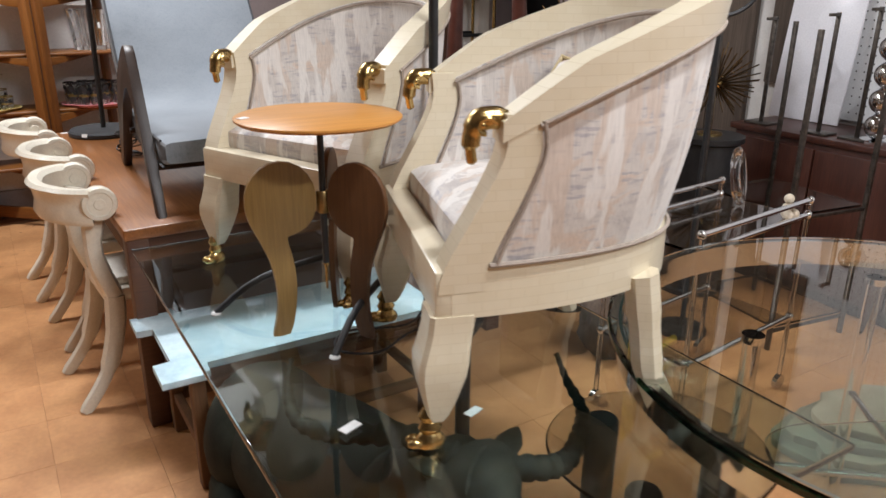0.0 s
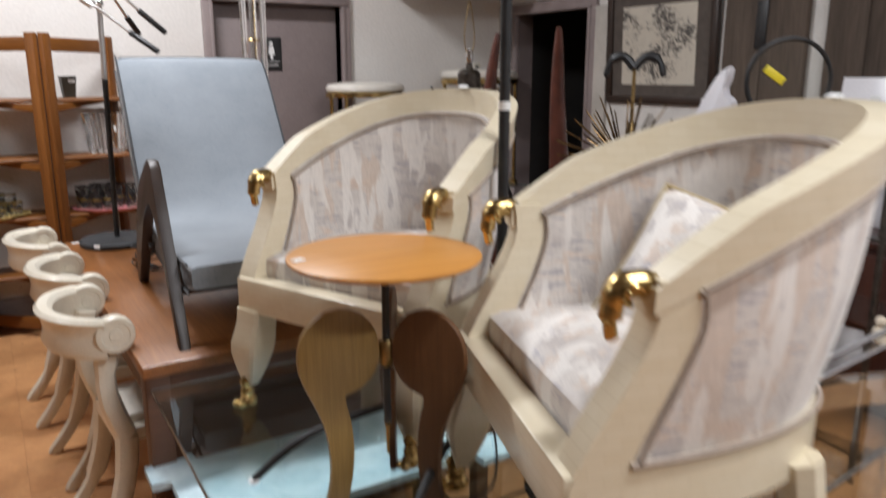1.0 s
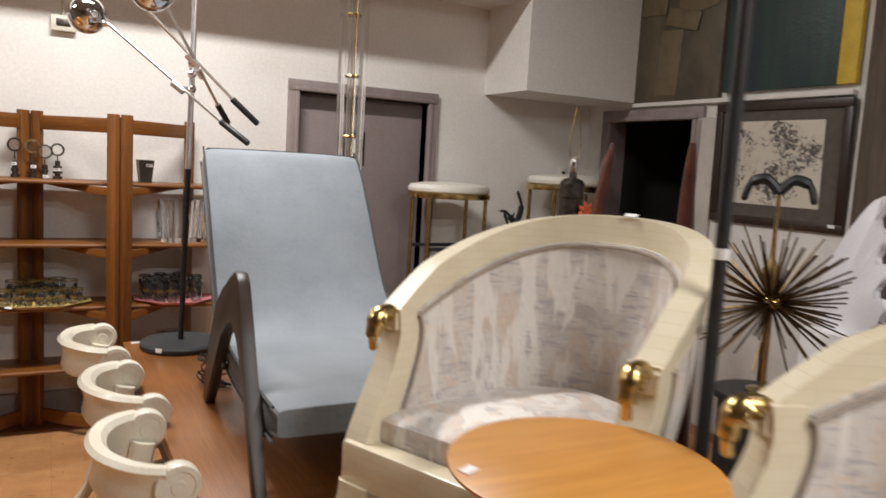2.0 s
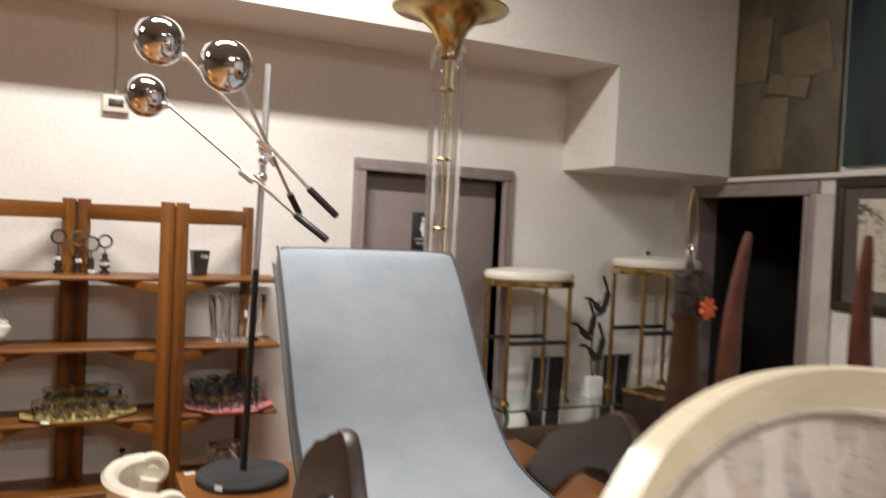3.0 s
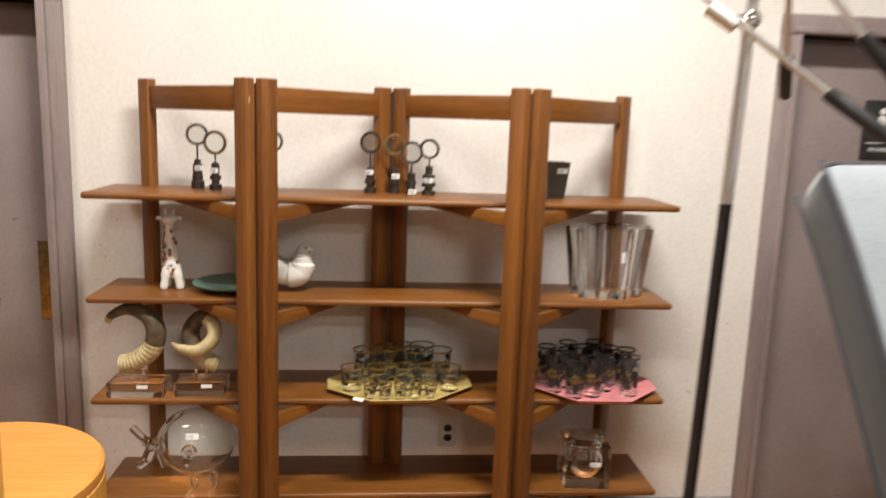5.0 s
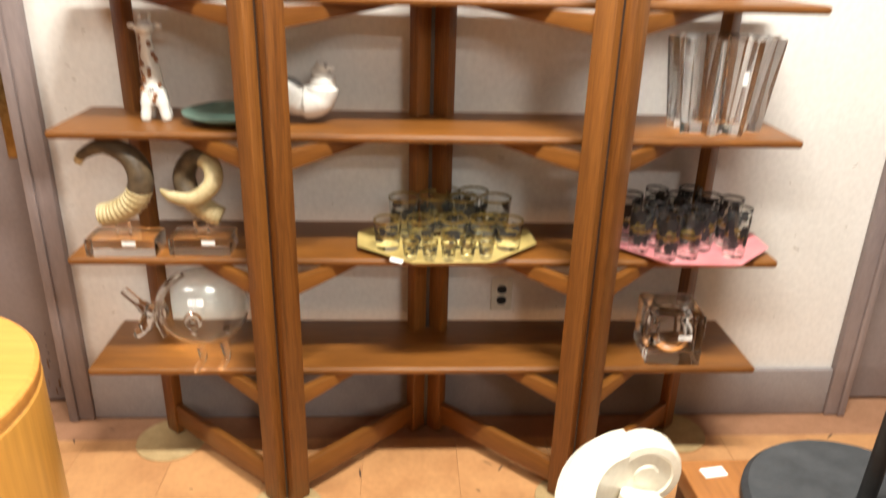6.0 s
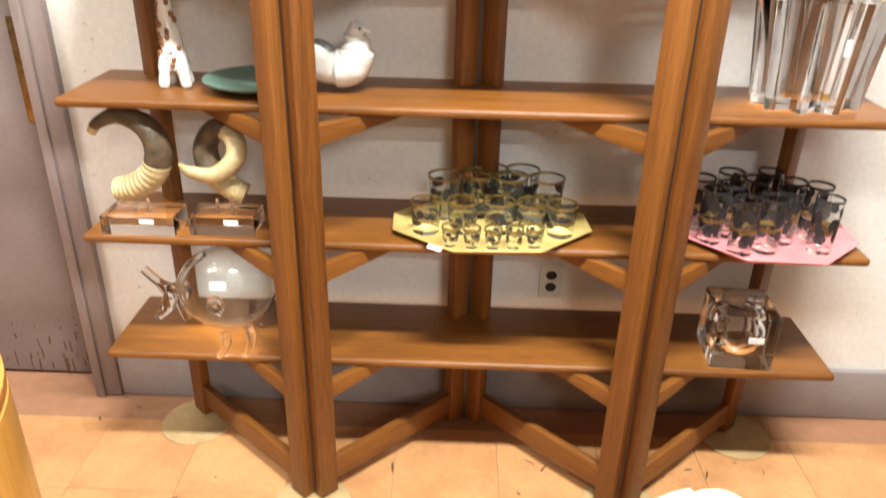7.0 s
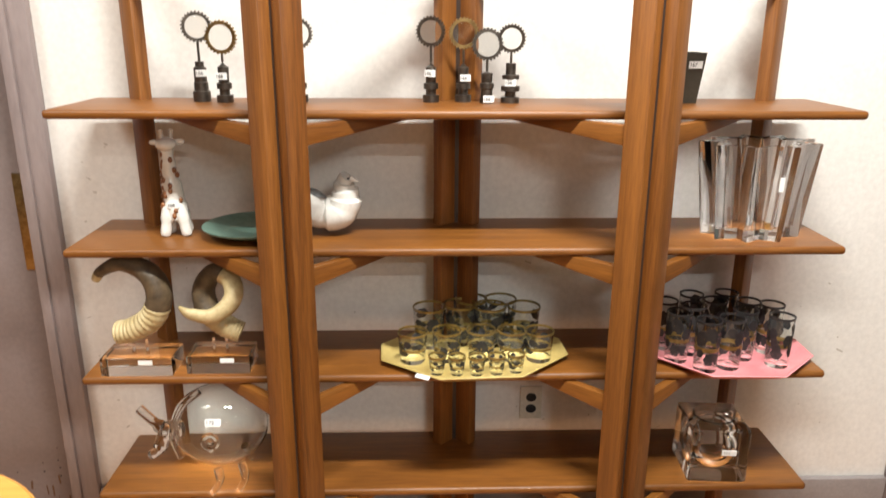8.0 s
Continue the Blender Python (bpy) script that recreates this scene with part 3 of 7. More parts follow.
# ---- teak shelf unit ----
SH = thing("shelf_unit", pose(0.2, 5.78, 0), "folding teak shelf unit with four boards on cork pads", "shelf unit")
HP = 1.80
KNOTS = [(-0.668, 5.93), (-0.214, 5.530), (0.205, 5.93), (0.634, 5.530), (1.075, 5.93)]
LEVELS = [1.433, 1.093, 0.747, 0.400]
for k in range(4):
    (ax, ay), (cx, cy) = KNOTS[k], KNOTS[k + 1]
    ang = math.degrees(math.atan2(cy - ay, cx - ax))
    ln = math.hypot(cx - ax, cy - ay)
    M = pose(ax, ay, 0, 0, 0, ang)
    pn = thing("panel", world_of(SH).inverted() @ M, "", "")
    pn.parent = SH
    for s in (0.0455, ln - 0.0455):
        b = bm_new()
        box(b, (s, 0, HP / 2 + 0.006), (0.058, 0.034, HP - 0.012), bev=0.004)
        part("post", b, TEAK_Z, pn)
    for z, h in ((HP - 0.062, 0.078), (0.085, 0.075)):
        b = bm_new()
        box(b, (ln / 2, 0, z), (ln - 0.150, 0.022, h), bev=0.003)
        part("rail", b, TEAK_X, pn)
    for z in LEVELS:
        b = bm_new()
        back = k % 2 == 0
        f, r = (ln - 0.075, 0.076) if back else (0.075, ln - 0.076)
        prism(b, [(f, -0.024), (r, -0.024), (r, -0.027), (f, -0.072)], 0.024, pose(0, 0.012, z, 90, 0, 0), 0.002)
        part("bracket", b, TEAK_X, pn)
for z in LEVELS:
    b = bm_new()
    box(b, (0.2045, 5.799, z - 0.011), (1.96, 0.308, 0.022), bev=0.009, seg=3)
    part("board", b, TEAK_X, SH, inworld=True)
# Added dark strip behind each post pair, so no light shows through.
for kx, ky in KNOTS[1:4]:
    b = bm_new()
    back = 1 if ky < 5.7 else -1
    box(b, (kx, ky + back * 0.026, HP / 2), (0.024, 0.005, HP - 0.03))
    part("hinge", b, DARKWOOD, SH, "added dark strip stopping light in the post gap", inworld=True)
price_tag(SH, pose(-0.44, -0.232, 1.735, 0, 0, -42), 0.03, 0.018)
b = bm_new()
box(b, (-0.252, 5.549, 1.298), (0.006, 0.004, 0.014), (0, 0, -42))
part("chip", b, TAG, SH, "pale chip in the wood", inworld=True)
for px, py in ((-0.639, 5.85), (-0.214, 5.51), (0.640, 5.54), (1.060, 5.87)):
    b = bm_new()
    lathe(b, [(0.0, 0.0), (0.110, 0.0), (0.112, 0.003), (0.110, 0.0065), (0, 0.0065)], 40, pose(px, py, 0))
    tagged(solid("cork_pad", b, CORK, "round cork pad on the floor under a post", "pad", "cork pads"))

# ---- wooden desk that serves as a display platform ----
DK = thing("desk", pose(0.623, 2.859, 0, 0, 0, 0.9), "large walnut table used as a display platform", "table")
DW, DL, DZ = 1.55, 1.925, 0.750
b = bm_new()
box(b, (DW / 2, DL / 2, DZ - 0.02), (DW, DL, 0.04), bev=0.006)
part("tabletop", b, DESKWOOD, DK)
for y in (0.03, DL - 0.03):
    b = bm_new()
    box(b, (DW / 2, y, DZ - 0.085), (DW - 0.1, 0.024, 0.09), bev=0.003)
    part("apron", b, DESKDARK, DK)
for x in (0.03, DW - 0.03):
    b = bm_new()
    box(b, (x, DL / 2, DZ - 0.085), (0.024, DL - 0.1, 0.09), bev=0.003)
    part("apron", b, DESKDARK, DK)
for x in (0.04, DW - 0.04):
    for y in (0.04, DL - 0.04):
        b = bm_new()
        box(b, (x, y, (DZ - 0.04) / 2), (0.07, 0.07, DZ - 0.04), bev=0.004)
        part("leg", b, DESKDARK, DK)
price_tag(DK, pose(0.05, 1.89, DZ + 0.001, -90, 0, 8), 0.04, 0.022)

# Dark brown panel, carried down to keep the space below in shade.
b = bm_new()
box(b, (DW / 2, 0.075, 0.37), (DW - 0.16, 0.02, 0.62), bev=0.003)
part("front_panel", b, DESKDARK, DK, "dark front panel")

# ---- rectangular glass table ----
GZ = 0.692
GT = thing("glass_table", pose(0.636, 2.83, 0, 0, 0, -0.4), "rectangular glass dining table used to display chairs", "table")
GW, GL = 0.98, 1.85
b = bm_new()
box(b, (GW / 2, -GL / 2, GZ - 0.0075), (GW, GL, 0.015), bev=0.004)
part("glass_top", b, TABLEGLASS, GT, "clear glass top with green bevelled edge", shadow=False)
b = bm_new()
lathe(b, [(0.0, 0.0), (0.16, 0.0), (0.16, 0.02), (0.03, 0.05), (0.022, 0.10), (0.020, 0.62), (0.05, 0.668), (0.05, 0.676), (0.0, 0.676)], 28, pose(0.66, -0.98, 0))
part("pedestal", b, BLACK, GT, "black turned pedestal")
price_tag(GT, pose(0.19, -1.30, GZ + 0.002, -90, 0, 20), 0.045, 0.022)
price_tag(GT, pose(0.44, -1.36, GZ - 0.018, -90, 0, 20), 0.04, 0.02)

# ---- barrel armchairs of bone with brass bird heads ----
CW, CD, CF = 0.30, 0.46, 0.09


def plan(phi, out=0.0):
    n = 2.5
    c, s = math.cos(phi), math.sin(phi)
    return Vector(((CW + out) * math.copysign(abs(c) ** (2 / n), c), (CD + CF) * abs(s) ** (2 / n) - CF, 0))


TABLE = []
for k in range(401):
    TABLE.append(plan(math.pi * k / 400))
LEN = [0.0]
for p, q in zip(TABLE, TABLE[1:]):
    LEN.append(LEN[-1] + (q - p).length)
CTOT = LEN[-1]


def along(s, z):
    """A place and its outward normal on the barrel's side, s metres from the right arm's front."""
    k = min(max(int(np.searchsorted(LEN, s)) - 1, 0), 399)
    f = (s - LEN[k]) / max(LEN[k + 1] - LEN[k], 1e-6)
    p = TABLE[k].lerp(TABLE[k + 1], f)
    a, c = TABLE[max(k - 6, 0)], TABLE[min(k + 7, 400)]
    t = (c - a).normalized()
    n = Vector((t.y, -t.x, 0))
    back = max(p.y, 0) / CD
    lean = (z - 0.36) * (0.05 + 0.13 * back)
    q = p + n * lean
    return Vector((q.x, q.y, z)), n


def rail_z(s):
    y = along(s, 0.36)[0].y / CD
    return 0.585 + 0.186 * min(1.0, max(0.0, y)) ** 0.92


def barrel_chair(m, label):
    """An armchair: seat frame, wrapped back, stiles, legs, cushion and brass heads; its front faces -y."""
    ch = thing("armchair", m, label, "armchair", "bone armchairs")
    st = 0.15

    def top_band(u, v):
        s = 0.108 + (CTOT - 0.216) * u
        z = rail_z(s)
        h = 0.062 * min(1.0, 0.52 + 0.48 * min(u, 1 - u) * CTOT / 0.16)
        p, n = along(s, z - 0.062 + h * v)
        return p + n * 0.012, n

    b = bm_new()
    sheet(b, top_band, 60, 2, 0.054)
    bmesh.ops.bevel(b, geom=[e for e in b.edges if len(e.link_faces) == 2 and e.calc_face_angle(0) > 1.0], offset=0.008, segments=2, affect="EDGES")
    part("top_rail", b, BONE, ch)

    def front_edge(z):
        t = (z - 0.30) / 0.29
        return 0.005 + 0.125 * math.sin(min(1, max(0, t)) * math.pi * 0.5) ** 1.4 - 0.02 * max(0, t - 0.75) / 0.25

    for side in (0, 1):
        def stile(u, v):
            z = 0.29 + 0.285 * v
            a = front_edge(z)
            w = 0.085 - 0.03 * v
            s = a + w * u
            s = CTOT - s if side else s
            p, n = along(s, z)
            return p + n * 0.010, n

        b = bm_new()
        sheet(b, stile, 6, 12, 0.06)
        bmesh.ops.bevel(b, geom=[e for e in b.edges if len(e.link_faces) == 2 and e.calc_face_angle(0) > 1.0], offset=0.006, segments=2, affect="EDGES")
        part("stile", b, BONE, ch)

    def pan(u, v):
        sl = 0.085 + 0.078 * math.sin(min(1, 1.15 * v) * math.pi / 2)
        s = sl + (CTOT - 2 * sl) * u
        z = 0.33 + (rail_z(s) - 0.058 - 0.33) * v
        p, n = along(s, z)
        bulge = 0.012 * math.sin(math.pi * v) * min(1, 8 * u * (1 - u) + 0.2)
        return p + n * bulge, n

    b = bm_new()
    sheet(b, pan, 56, 10, 0.05)
    part("wrapped_back", b, FABRIC, ch, "pale brushed patch upholstery")
    for inner in (0.012, -0.056):
        pts = [(0.17 + (CTOT - 0.34) * k / 60) for k in range(61)]
        line = []
        for s in pts:
            p, n = along(s, rail_z(s) - 0.065)
            line.append(p + n * inner)
        b = bm_new()
        tube(b, line, 0.0045, 6)
        part("piping", b, PIPING, ch)
        line = []
        for k in range(61):
            s = 0.095 + (CTOT - 0.19) * k / 60
            p, n = along(s, 0.335)
            line.append(p + n * inner)
        b = bm_new()
        tube(b, line, 0.0045, 6)
        part("piping", b, PIPING, ch)
        for side in (0, 1):
            line = []
            for k in range(13):
                v = k / 12
                z = 0.335 + 0.23 * v
                s = front_edge(z) + 0.085 - 0.03 * v + 0.006
                p, n = along(CTOT - s if side else s, z)
                line.append(p + n * (inner + 0.001))
            b = bm_new()
            tube(b, line, 0.004, 6)
            part("piping", b, PIPING, ch)

    # seat frame
    b = bm_new()
    box(b, (0, 0.028 - CF, 0.285), (2 * CW + 0.01, 0.056, 0.085), bev=0.007)
    part("front_rail", b, BONE, ch)

    def skirt(u, v):
        s = 0.03 + (CTOT - 0.06) * u
        p, n = along(s, 0.36)
        return Vector((p.x, p.y, 0.245 + 0.085 * v)) + n * 0.006, n

    b = bm_new()
    sheet(b, skirt, 60, 1, 0.05)
    part("side_rail", b, BONE, ch)
    # cushion
    b = bm_new()
    ring = [Vector((plan(math.pi * k / 40).x * 0.86, 0.055 - CF + (plan(math.pi * k / 40).y + CF) * 0.86, 0)) for k in range(41)]
    rows = []
    for sc, z in ((0.98, 0.315), (1.0, 0.345), (0.985, 0.37), (0.9, 0.386), (0.6, 0.412), (0.25, 0.420)):
        cy = 0.20
        rows.append([b.verts.new((p.x * sc, cy + (p.y - cy) * sc, z + 0.006 * math.sin(9 * p.x))) for p in ring])
    for r0, r1 in zip(rows, rows[1:]):
        for k in range(len(ring)):
            n = (k + 1) % len(ring)
            b.faces.new((r0[k], r0[n], r1[n], r1[k]))
    b.faces.new(rows[-1])
    b.faces.new(rows[0][::-1])
    part("seat_cushion", b, FABRIC, ch, "plump pale upholstered seat")

    # front legs: swelling knee, taper, brass hoof
    for sx in (-1, 1):
        b = bm_new()
        rows = []
        for z, w, dy in ((0.25, 0.043, 0.0), (0.22, 0.041, 0.0), (0.19, 0.043, -0.002), (0.165, 0.046, -0.004), (0.14, 0.044, -0.003), (0.11, 0.036, 0.0), (0.085, 0.028, 0.003), (0.06, 0.019, 0.005), (0.05, 0.014, 0.004)):
            cx, cy = sx * (CW - 0.035 + (0.25 - z) * 0.08), 0.035 - CF + dy - (0.25 - z) * 0.16
            rows.append([b.verts.new((cx + w * a, cy + w * c, z)) for a, c in ((-0.8, -1), (0.8, -1), (1, -0.8), (1, 0.8), (0.8, 1), (-0.8, 1), (-1, 0.8), (-1, -0.8))])
        for r0, r1 in zip(rows, rows[1:]):
            for k in range(8):
                b.faces.new((r0[k], r0[(k + 1) % 8], r1[(k + 1) % 8], r1[k]))
        b.faces.new(rows[0])
        b.faces.new(rows[-1][::-1])
        lg = part("front_leg", b, BONE, ch)
        b = bm_new()
        cx = sx * (CW - 0.017)
        lathe(b, [(0.0, 0.0), (0.021, 0.0), (0.024, 0.008), (0.021, 0.018), (0.014, 0.026), (0.018, 0.036), (0.013, 0.048), (0.018, 0.06), (0.010, 0.075)], 12, pose(cx, -0.004 - CF, 0, 0, 0, 0) @ Matrix.Diagonal((0.9, 1.3, 1, 1)))
        ball(b, (cx - 0.010, -0.034 - CF, 0.010), (0.010, 0.016, 0.009), u=10, v=6)
        ball(b, (cx + 0.010, -0.034 - CF, 0.010), (0.010, 0.016, 0.009), u=10, v=6)
        part("hoof", b, BRASS, lg, "cast brass hoof foot")
        b = bm_new()
        x, y = sx * 0.225, CD - 0.12
        tube(b, spline([(x, y, 0.27), (x * 1.03, y + 0.015, 0.17), (x * 1.08, y + 0.03, 0.07), (x * 1.15, y + 0.06, 0.0)], 4), [0.036] * 4 + [0.033] * 4 + [0.028] * 4 + [0.024], 8)
        part("rear_leg", b, BONE, ch)
        # brass bird head on a curved neck at the arm's front
        p, n = along(0.125 if sx > 0 else CTOT - 0.125, 0.55)
        px = p.x - 0.02 * sx
        b = bm_new()
        tube(b, spline([(px, 0.055, 0.572), (px, 0.02, 0.580), (px, -0.015, 0.575), (px, -0.032, 0.55), (px, -0.036, 0.515), (px, -0.030, 0.482)], 4),
             [0.024] * 3 + [0.027] * 4 + [0.029] * 5 + [0.024] * 4 + [0.014] * 4 + [0.005], 12, 0.92)
        for e in (-1, 1):
            ball(b, (px + e * 0.022, -0.014, 0.568), 0.010, u=10, v=8)
            tube(b, spline([(px + e * 0.024, 0.02, 0.572), (px + e * 0.029, 0.0, 0.584), (px + e * 0.027, -0.02, 0.578), (px + e * 0.026, -0.026, 0.558), (px + e * 0.024, -0.006, 0.55)], 3), 0.006, 6)
        bmesh.ops.transform(b, matrix=Matrix.Translation((px, p.y - 0.012, 0.565)) @ Matrix.Scale(0.72, 4) @ Matrix.Translation((-px, -0.035, -0.578)), verts=b.verts)
        part("bird_head", b, BRASS, ch, "cast brass bird head arm end")
    return ch


def facing(x, y):
    """The turn that brings a thing's front, -y, round to the way (x, y)."""
    return math.degrees(math.atan2(y, x)) + 90


TALL = Matrix.Diagonal((1, 1, 1.09, 1))
CH1 = barrel_chair(pose(1.046, 2.368, GZ, 0, 0, facing(-0.92, -0.393)) @ TALL, "cream bone barrel armchair with pale upholstery and brass heads")
CH2 = barrel_chair(pose(1.104, 1.638, GZ, 0, 0, facing(-0.946, 0.323)) @ TALL, "cream bone barrel armchair holding a loose patterned pillow")
for c in (CH1, CH2):
    price_tag(c, pose(0.03, CD + 0.03, 0.777, -70, 0, 0), 0.03, 0.016)

# pillow in the second chair
PM = pose(1.104, 1.638, GZ, 0, 0, facing(-0.946, 0.323)) @ pose(-0.02, 0.31, 0.500, 52, 14, 38)
b = bm_new()
def pillow_at(u, v):
    x, y = 2 * u - 1, 2 * v - 1
    e = 0.065 * (max(0, 1 - abs(x) ** 3) * max(0, 1 - abs(y) ** 3)) ** 0.6
    k = 0.17 * (1 - 0.06 * (1 - abs(x * y)))
    return Vector((x * k, y * k, e)), Vector((0, 0, e * 1.0 / max(e, 1e-4)))
g = [[b.verts.new(pillow_at(i / 16, j / 16)[0]) for i in range(17)] for j in range(17)]
h = [[(g[j][i] if i in (0, 16) or j in (0, 16) else b.verts.new(pillow_at(i / 16, j / 16)[0] * 1.0 - Vector((0, 0, 2 * pillow_at(i / 16, j / 16)[0].z)))) for i in range(17)] for j in range(17)]
for j in range(16):
    for i in range(16):
        b.faces.new((g[j][i], g[j][i + 1], g[j + 1][i + 1], g[j + 1][i]))
        b.faces.new((h[j + 1][i], h[j + 1][i + 1], h[j][i + 1], h[j][i]))
pl = thing("pillow", PM, "square patterned pillow leaning in the armchair", "pillow")
part("cover", b, FABRIC, pl)
b = bm_new()
k = 0.166
tube(b, [(-k, -k, 0), (0, -k * 0.95, 0), (k, -k, 0), (k * 0.95, 0, 0), (k, k, 0), (0, k * 0.95, 0), (-k, k, 0), (-k * 0.95, 0, 0), (-k, -k, 0)], 0.007, 8)
part("cord", b, HORNPALE, pl, "twisted beige cord trim")

# ---- round side table with three flat legs ----
OT = thing("side_table", pose(0.968, 1.985, GZ), "honey wood round side table on three curled flat legs", "side table")
OZ = 1.227 - GZ
b = bm_new()
lathe(b, [(0.0, OZ - 0.012), (0.186, OZ - 0.012), (0.194, OZ - 0.006), (0.194, OZ - 0.002), (0.191, OZ), (0, OZ)], 56)
tt = part("tabletop", b, HONEY, OT, "honey coloured round top")
price_tag(tt, pose(-0.168, 0.035, OZ + 0.001, -90, 0, 25), 0.026, 0.016)


def comma_leg(m, material, label):
    o = [(0.030, 0.30), (0.035, 0.345), (0.060, 0.385), (0.098, 0.400), (0.135, 0.388), (0.160, 0.355), (0.167, 0.31), (0.160, 0.27), (0.145, 0.23), (0.128, 0.18), (0.120, 0.13), (0.118, 0.085), (0.122, 0.04), (0.131, 0.0),
         (0.098, 0.0), (0.086, 0.045), (0.080, 0.09), (0.079, 0.135), (0.083, 0.18), (0.090, 0.215), (0.092, 0.232), (0.078, 0.236), (0.055, 0.246), (0.037, 0.27)]
    pts = [(0.018 + (p.x - 0.03) * 1.25, p.y * 1.09) for p in spline([(x, y, 0) for x, y in o] + [(*o[0], 0)], 2)[:-1]]
    b = bm_new()
    prism(b, pts, 0.014, m @ pose(0, 0.007, 0.0, 90, 0, 0), 0.0015)
    return part("leg", b, material, OT, label)


for a, ma, la in ((177, OLIVE, "golden veneered curled leg"), (297, UMBER, "dark brown veneered curled leg"), (57, UMBER, "dark brown veneered curled leg")):
    comma_leg(pose(0, 0, 0, 0, 0, a), ma, la)
b = bm_new()
tube(b, [(0, 0, 0.17), (0, 0, OZ - 0.012)], 0.008, 12)
rod = part("rod", b, BLACK, OT, "thin black centre rod")
b = bm_new()
lathe(b, [(0.014, 0.30), (0.016, 0.303), (0.016, 0.352), (0.014, 0.355)], 20)
part("sleeve", b, OLDBRASS, OT, "copper sleeve")
b = bm_new()
lathe(b, [(0.003, 0.10), (0.0045, 0.17)], 10)
ball(b, (0, 0, 0.165), 0.007, u=10, v=8)
part("tip", b, BRASS, OT, "small brass finial")

# ---- black tripod stand with a tall pole between the armchairs ----
TP = thing("floor_stand", pose(1.365, 2.134, GZ), "tall black metal pole stand on three bent legs", "stand")
b = bm_new()
tube(b, [(0, 0, 0.10), (0, 0, 1.95)], 0.013, 12)
po = part("pole", b, BLACK, TP)
b = bm_new()
lathe(b, [(0.0145, 0.80), (0.0145, 0.82)], 12)
part("tape", b, TAG, po, "white tape mark")
for ex, ey in ((-0.63, 0.05), (-0.46, -0.33), (0.35, 0.20)):
    b = bm_new()
    tube(b, spline([(0, 0, 0.13), (ex * 0.45, ey * 0.45, 0.12), (ex * 0.8, ey * 0.8, 0.085), (ex, ey, 0.008)], 4), 0.009, 10)
    lg = part("leg", b, BLACK, TP)
    b = bm_new()
    ball(b, (ex, ey, 0.006), (0.014, 0.014, 0.006), u=10, v=6)
    part("rubber_foot", b, TAG, lg, "white rubber foot")
b = bm_new()
tube(b, spline([(-0.02, 0, 0.03), (-0.2, -0.25, 0.006), (-0.38, -0.22, 0.006), (-0.44, -0.30, 0.006), (-0.36, -0.36, 0.006), (-0.22, -0.30, 0.006), (0.05, -0.3, 0.006)], 6), 0.003, 6)
part("cable", b, BLACK, TP, "thin black cable")

# ---- reclining lounge chair on the desk ----
LC = thing("lounge_chair", pose(1.118, 2.977, DZ, 0, 0, -2.5), "blue-grey upholstered lounge chair with dark wood side frames", "lounge chair")
LW = 0.328


def cushion(prof, th, name, label, first):
    """A padded slab that follows prof (y, z) across the chair's width, with rounded edges."""
    line = spline([(0, y, z) for y, z in prof], 5)
    n = len(line)
    b = bm_new()
    sec = []
    for i, p in enumerate(line):
        d = (line[min(i + 1, n - 1)] - line[max(i - 1, 0)]).normalized()
        up = Vector((0, -d.z, d.y))
        e = min(i, n - 1 - i)
        k = 1.0 if e > 2 else ((0.72, 0.90, 0.98)[e] if (i < 3) == first else (0.74, 0.92, 0.99)[e])
        row = []
        for x, t in ((-1, -0.62), (-0.985, -0.9), (-0.95, -1), (-0.6, -1), (0, -1), (0.6, -1), (0.95, -1), (0.985, -0.9), (1, -0.62), (1, 0.62), (0.985, 0.85), (0.94, 0.97), (0.6, 1.08), (0, 1.12), (-0.6, 1.08), (-0.94, 0.97), (-0.985, 0.85), (-1, 0.62)):
            w = LW * (1 - 0.17 * (1 - k))
            row.append(b.verts.new((x * w, p.y + up.y * th / 2 * t * k, p.z + up.z * th / 2 * t * k)))
        sec.append(row)
    m = len(sec[0])
    for r0, r1 in zip(sec, sec[1:]):
        for k in range(m):
            b.faces.new((r0[k], r0[(k + 1) % m], r1[(k + 1) % m], r1[k]))
    b.faces.new(sec[0][::-1])
    b.faces.new(sec[-1])
    ob = part(name, b, LINEN, LC, label)
    ob.data.materials.append(LINENDARK)
    for f in ob.data.polygons:
        if abs(f.normal.x) > 0.9:
            f.material_index = 1
    b = bm_new()
    p, q = line[-1], line[-2]
    d = (p - q).normalized()
    up = Vector((0, -d.z, d.y))
    tube(b, [(x * LW, p.y + up.y * th * 0.34 + 0.002 * d.y, p.z + up.z * th * 0.34 + 0.002 * d.z - drop) for x, drop in ((-0.955, 0.006), (-0.93, 0.0), (-0.5, -0.003), (0, -0.004), (0.5, -0.003), (0.93, 0.0), (0.955, 0.006))], 0.0045, 6)
    part("piping", b, LINENDARK, ob, "dark grey welt")
    for sx in (-1, 1):
        for t in (0.9, -0.9):
            pts = []
            for i, p in enumerate(line):
                d = (line[min(i + 1, n - 1)] - line[max(i - 1, 0)]).normalized()
                up = Vector((0, -d.z, d.y))
                pts.append((sx * LW * 0.99, p.y + up.y * th / 2 * t, p.z + up.z * th / 2 * t))
            b = bm_new()
            tube(b, pts, 0.0045, 6)
            part("piping", b, LINENDARK, ob, "dark grey welt")
    return ob


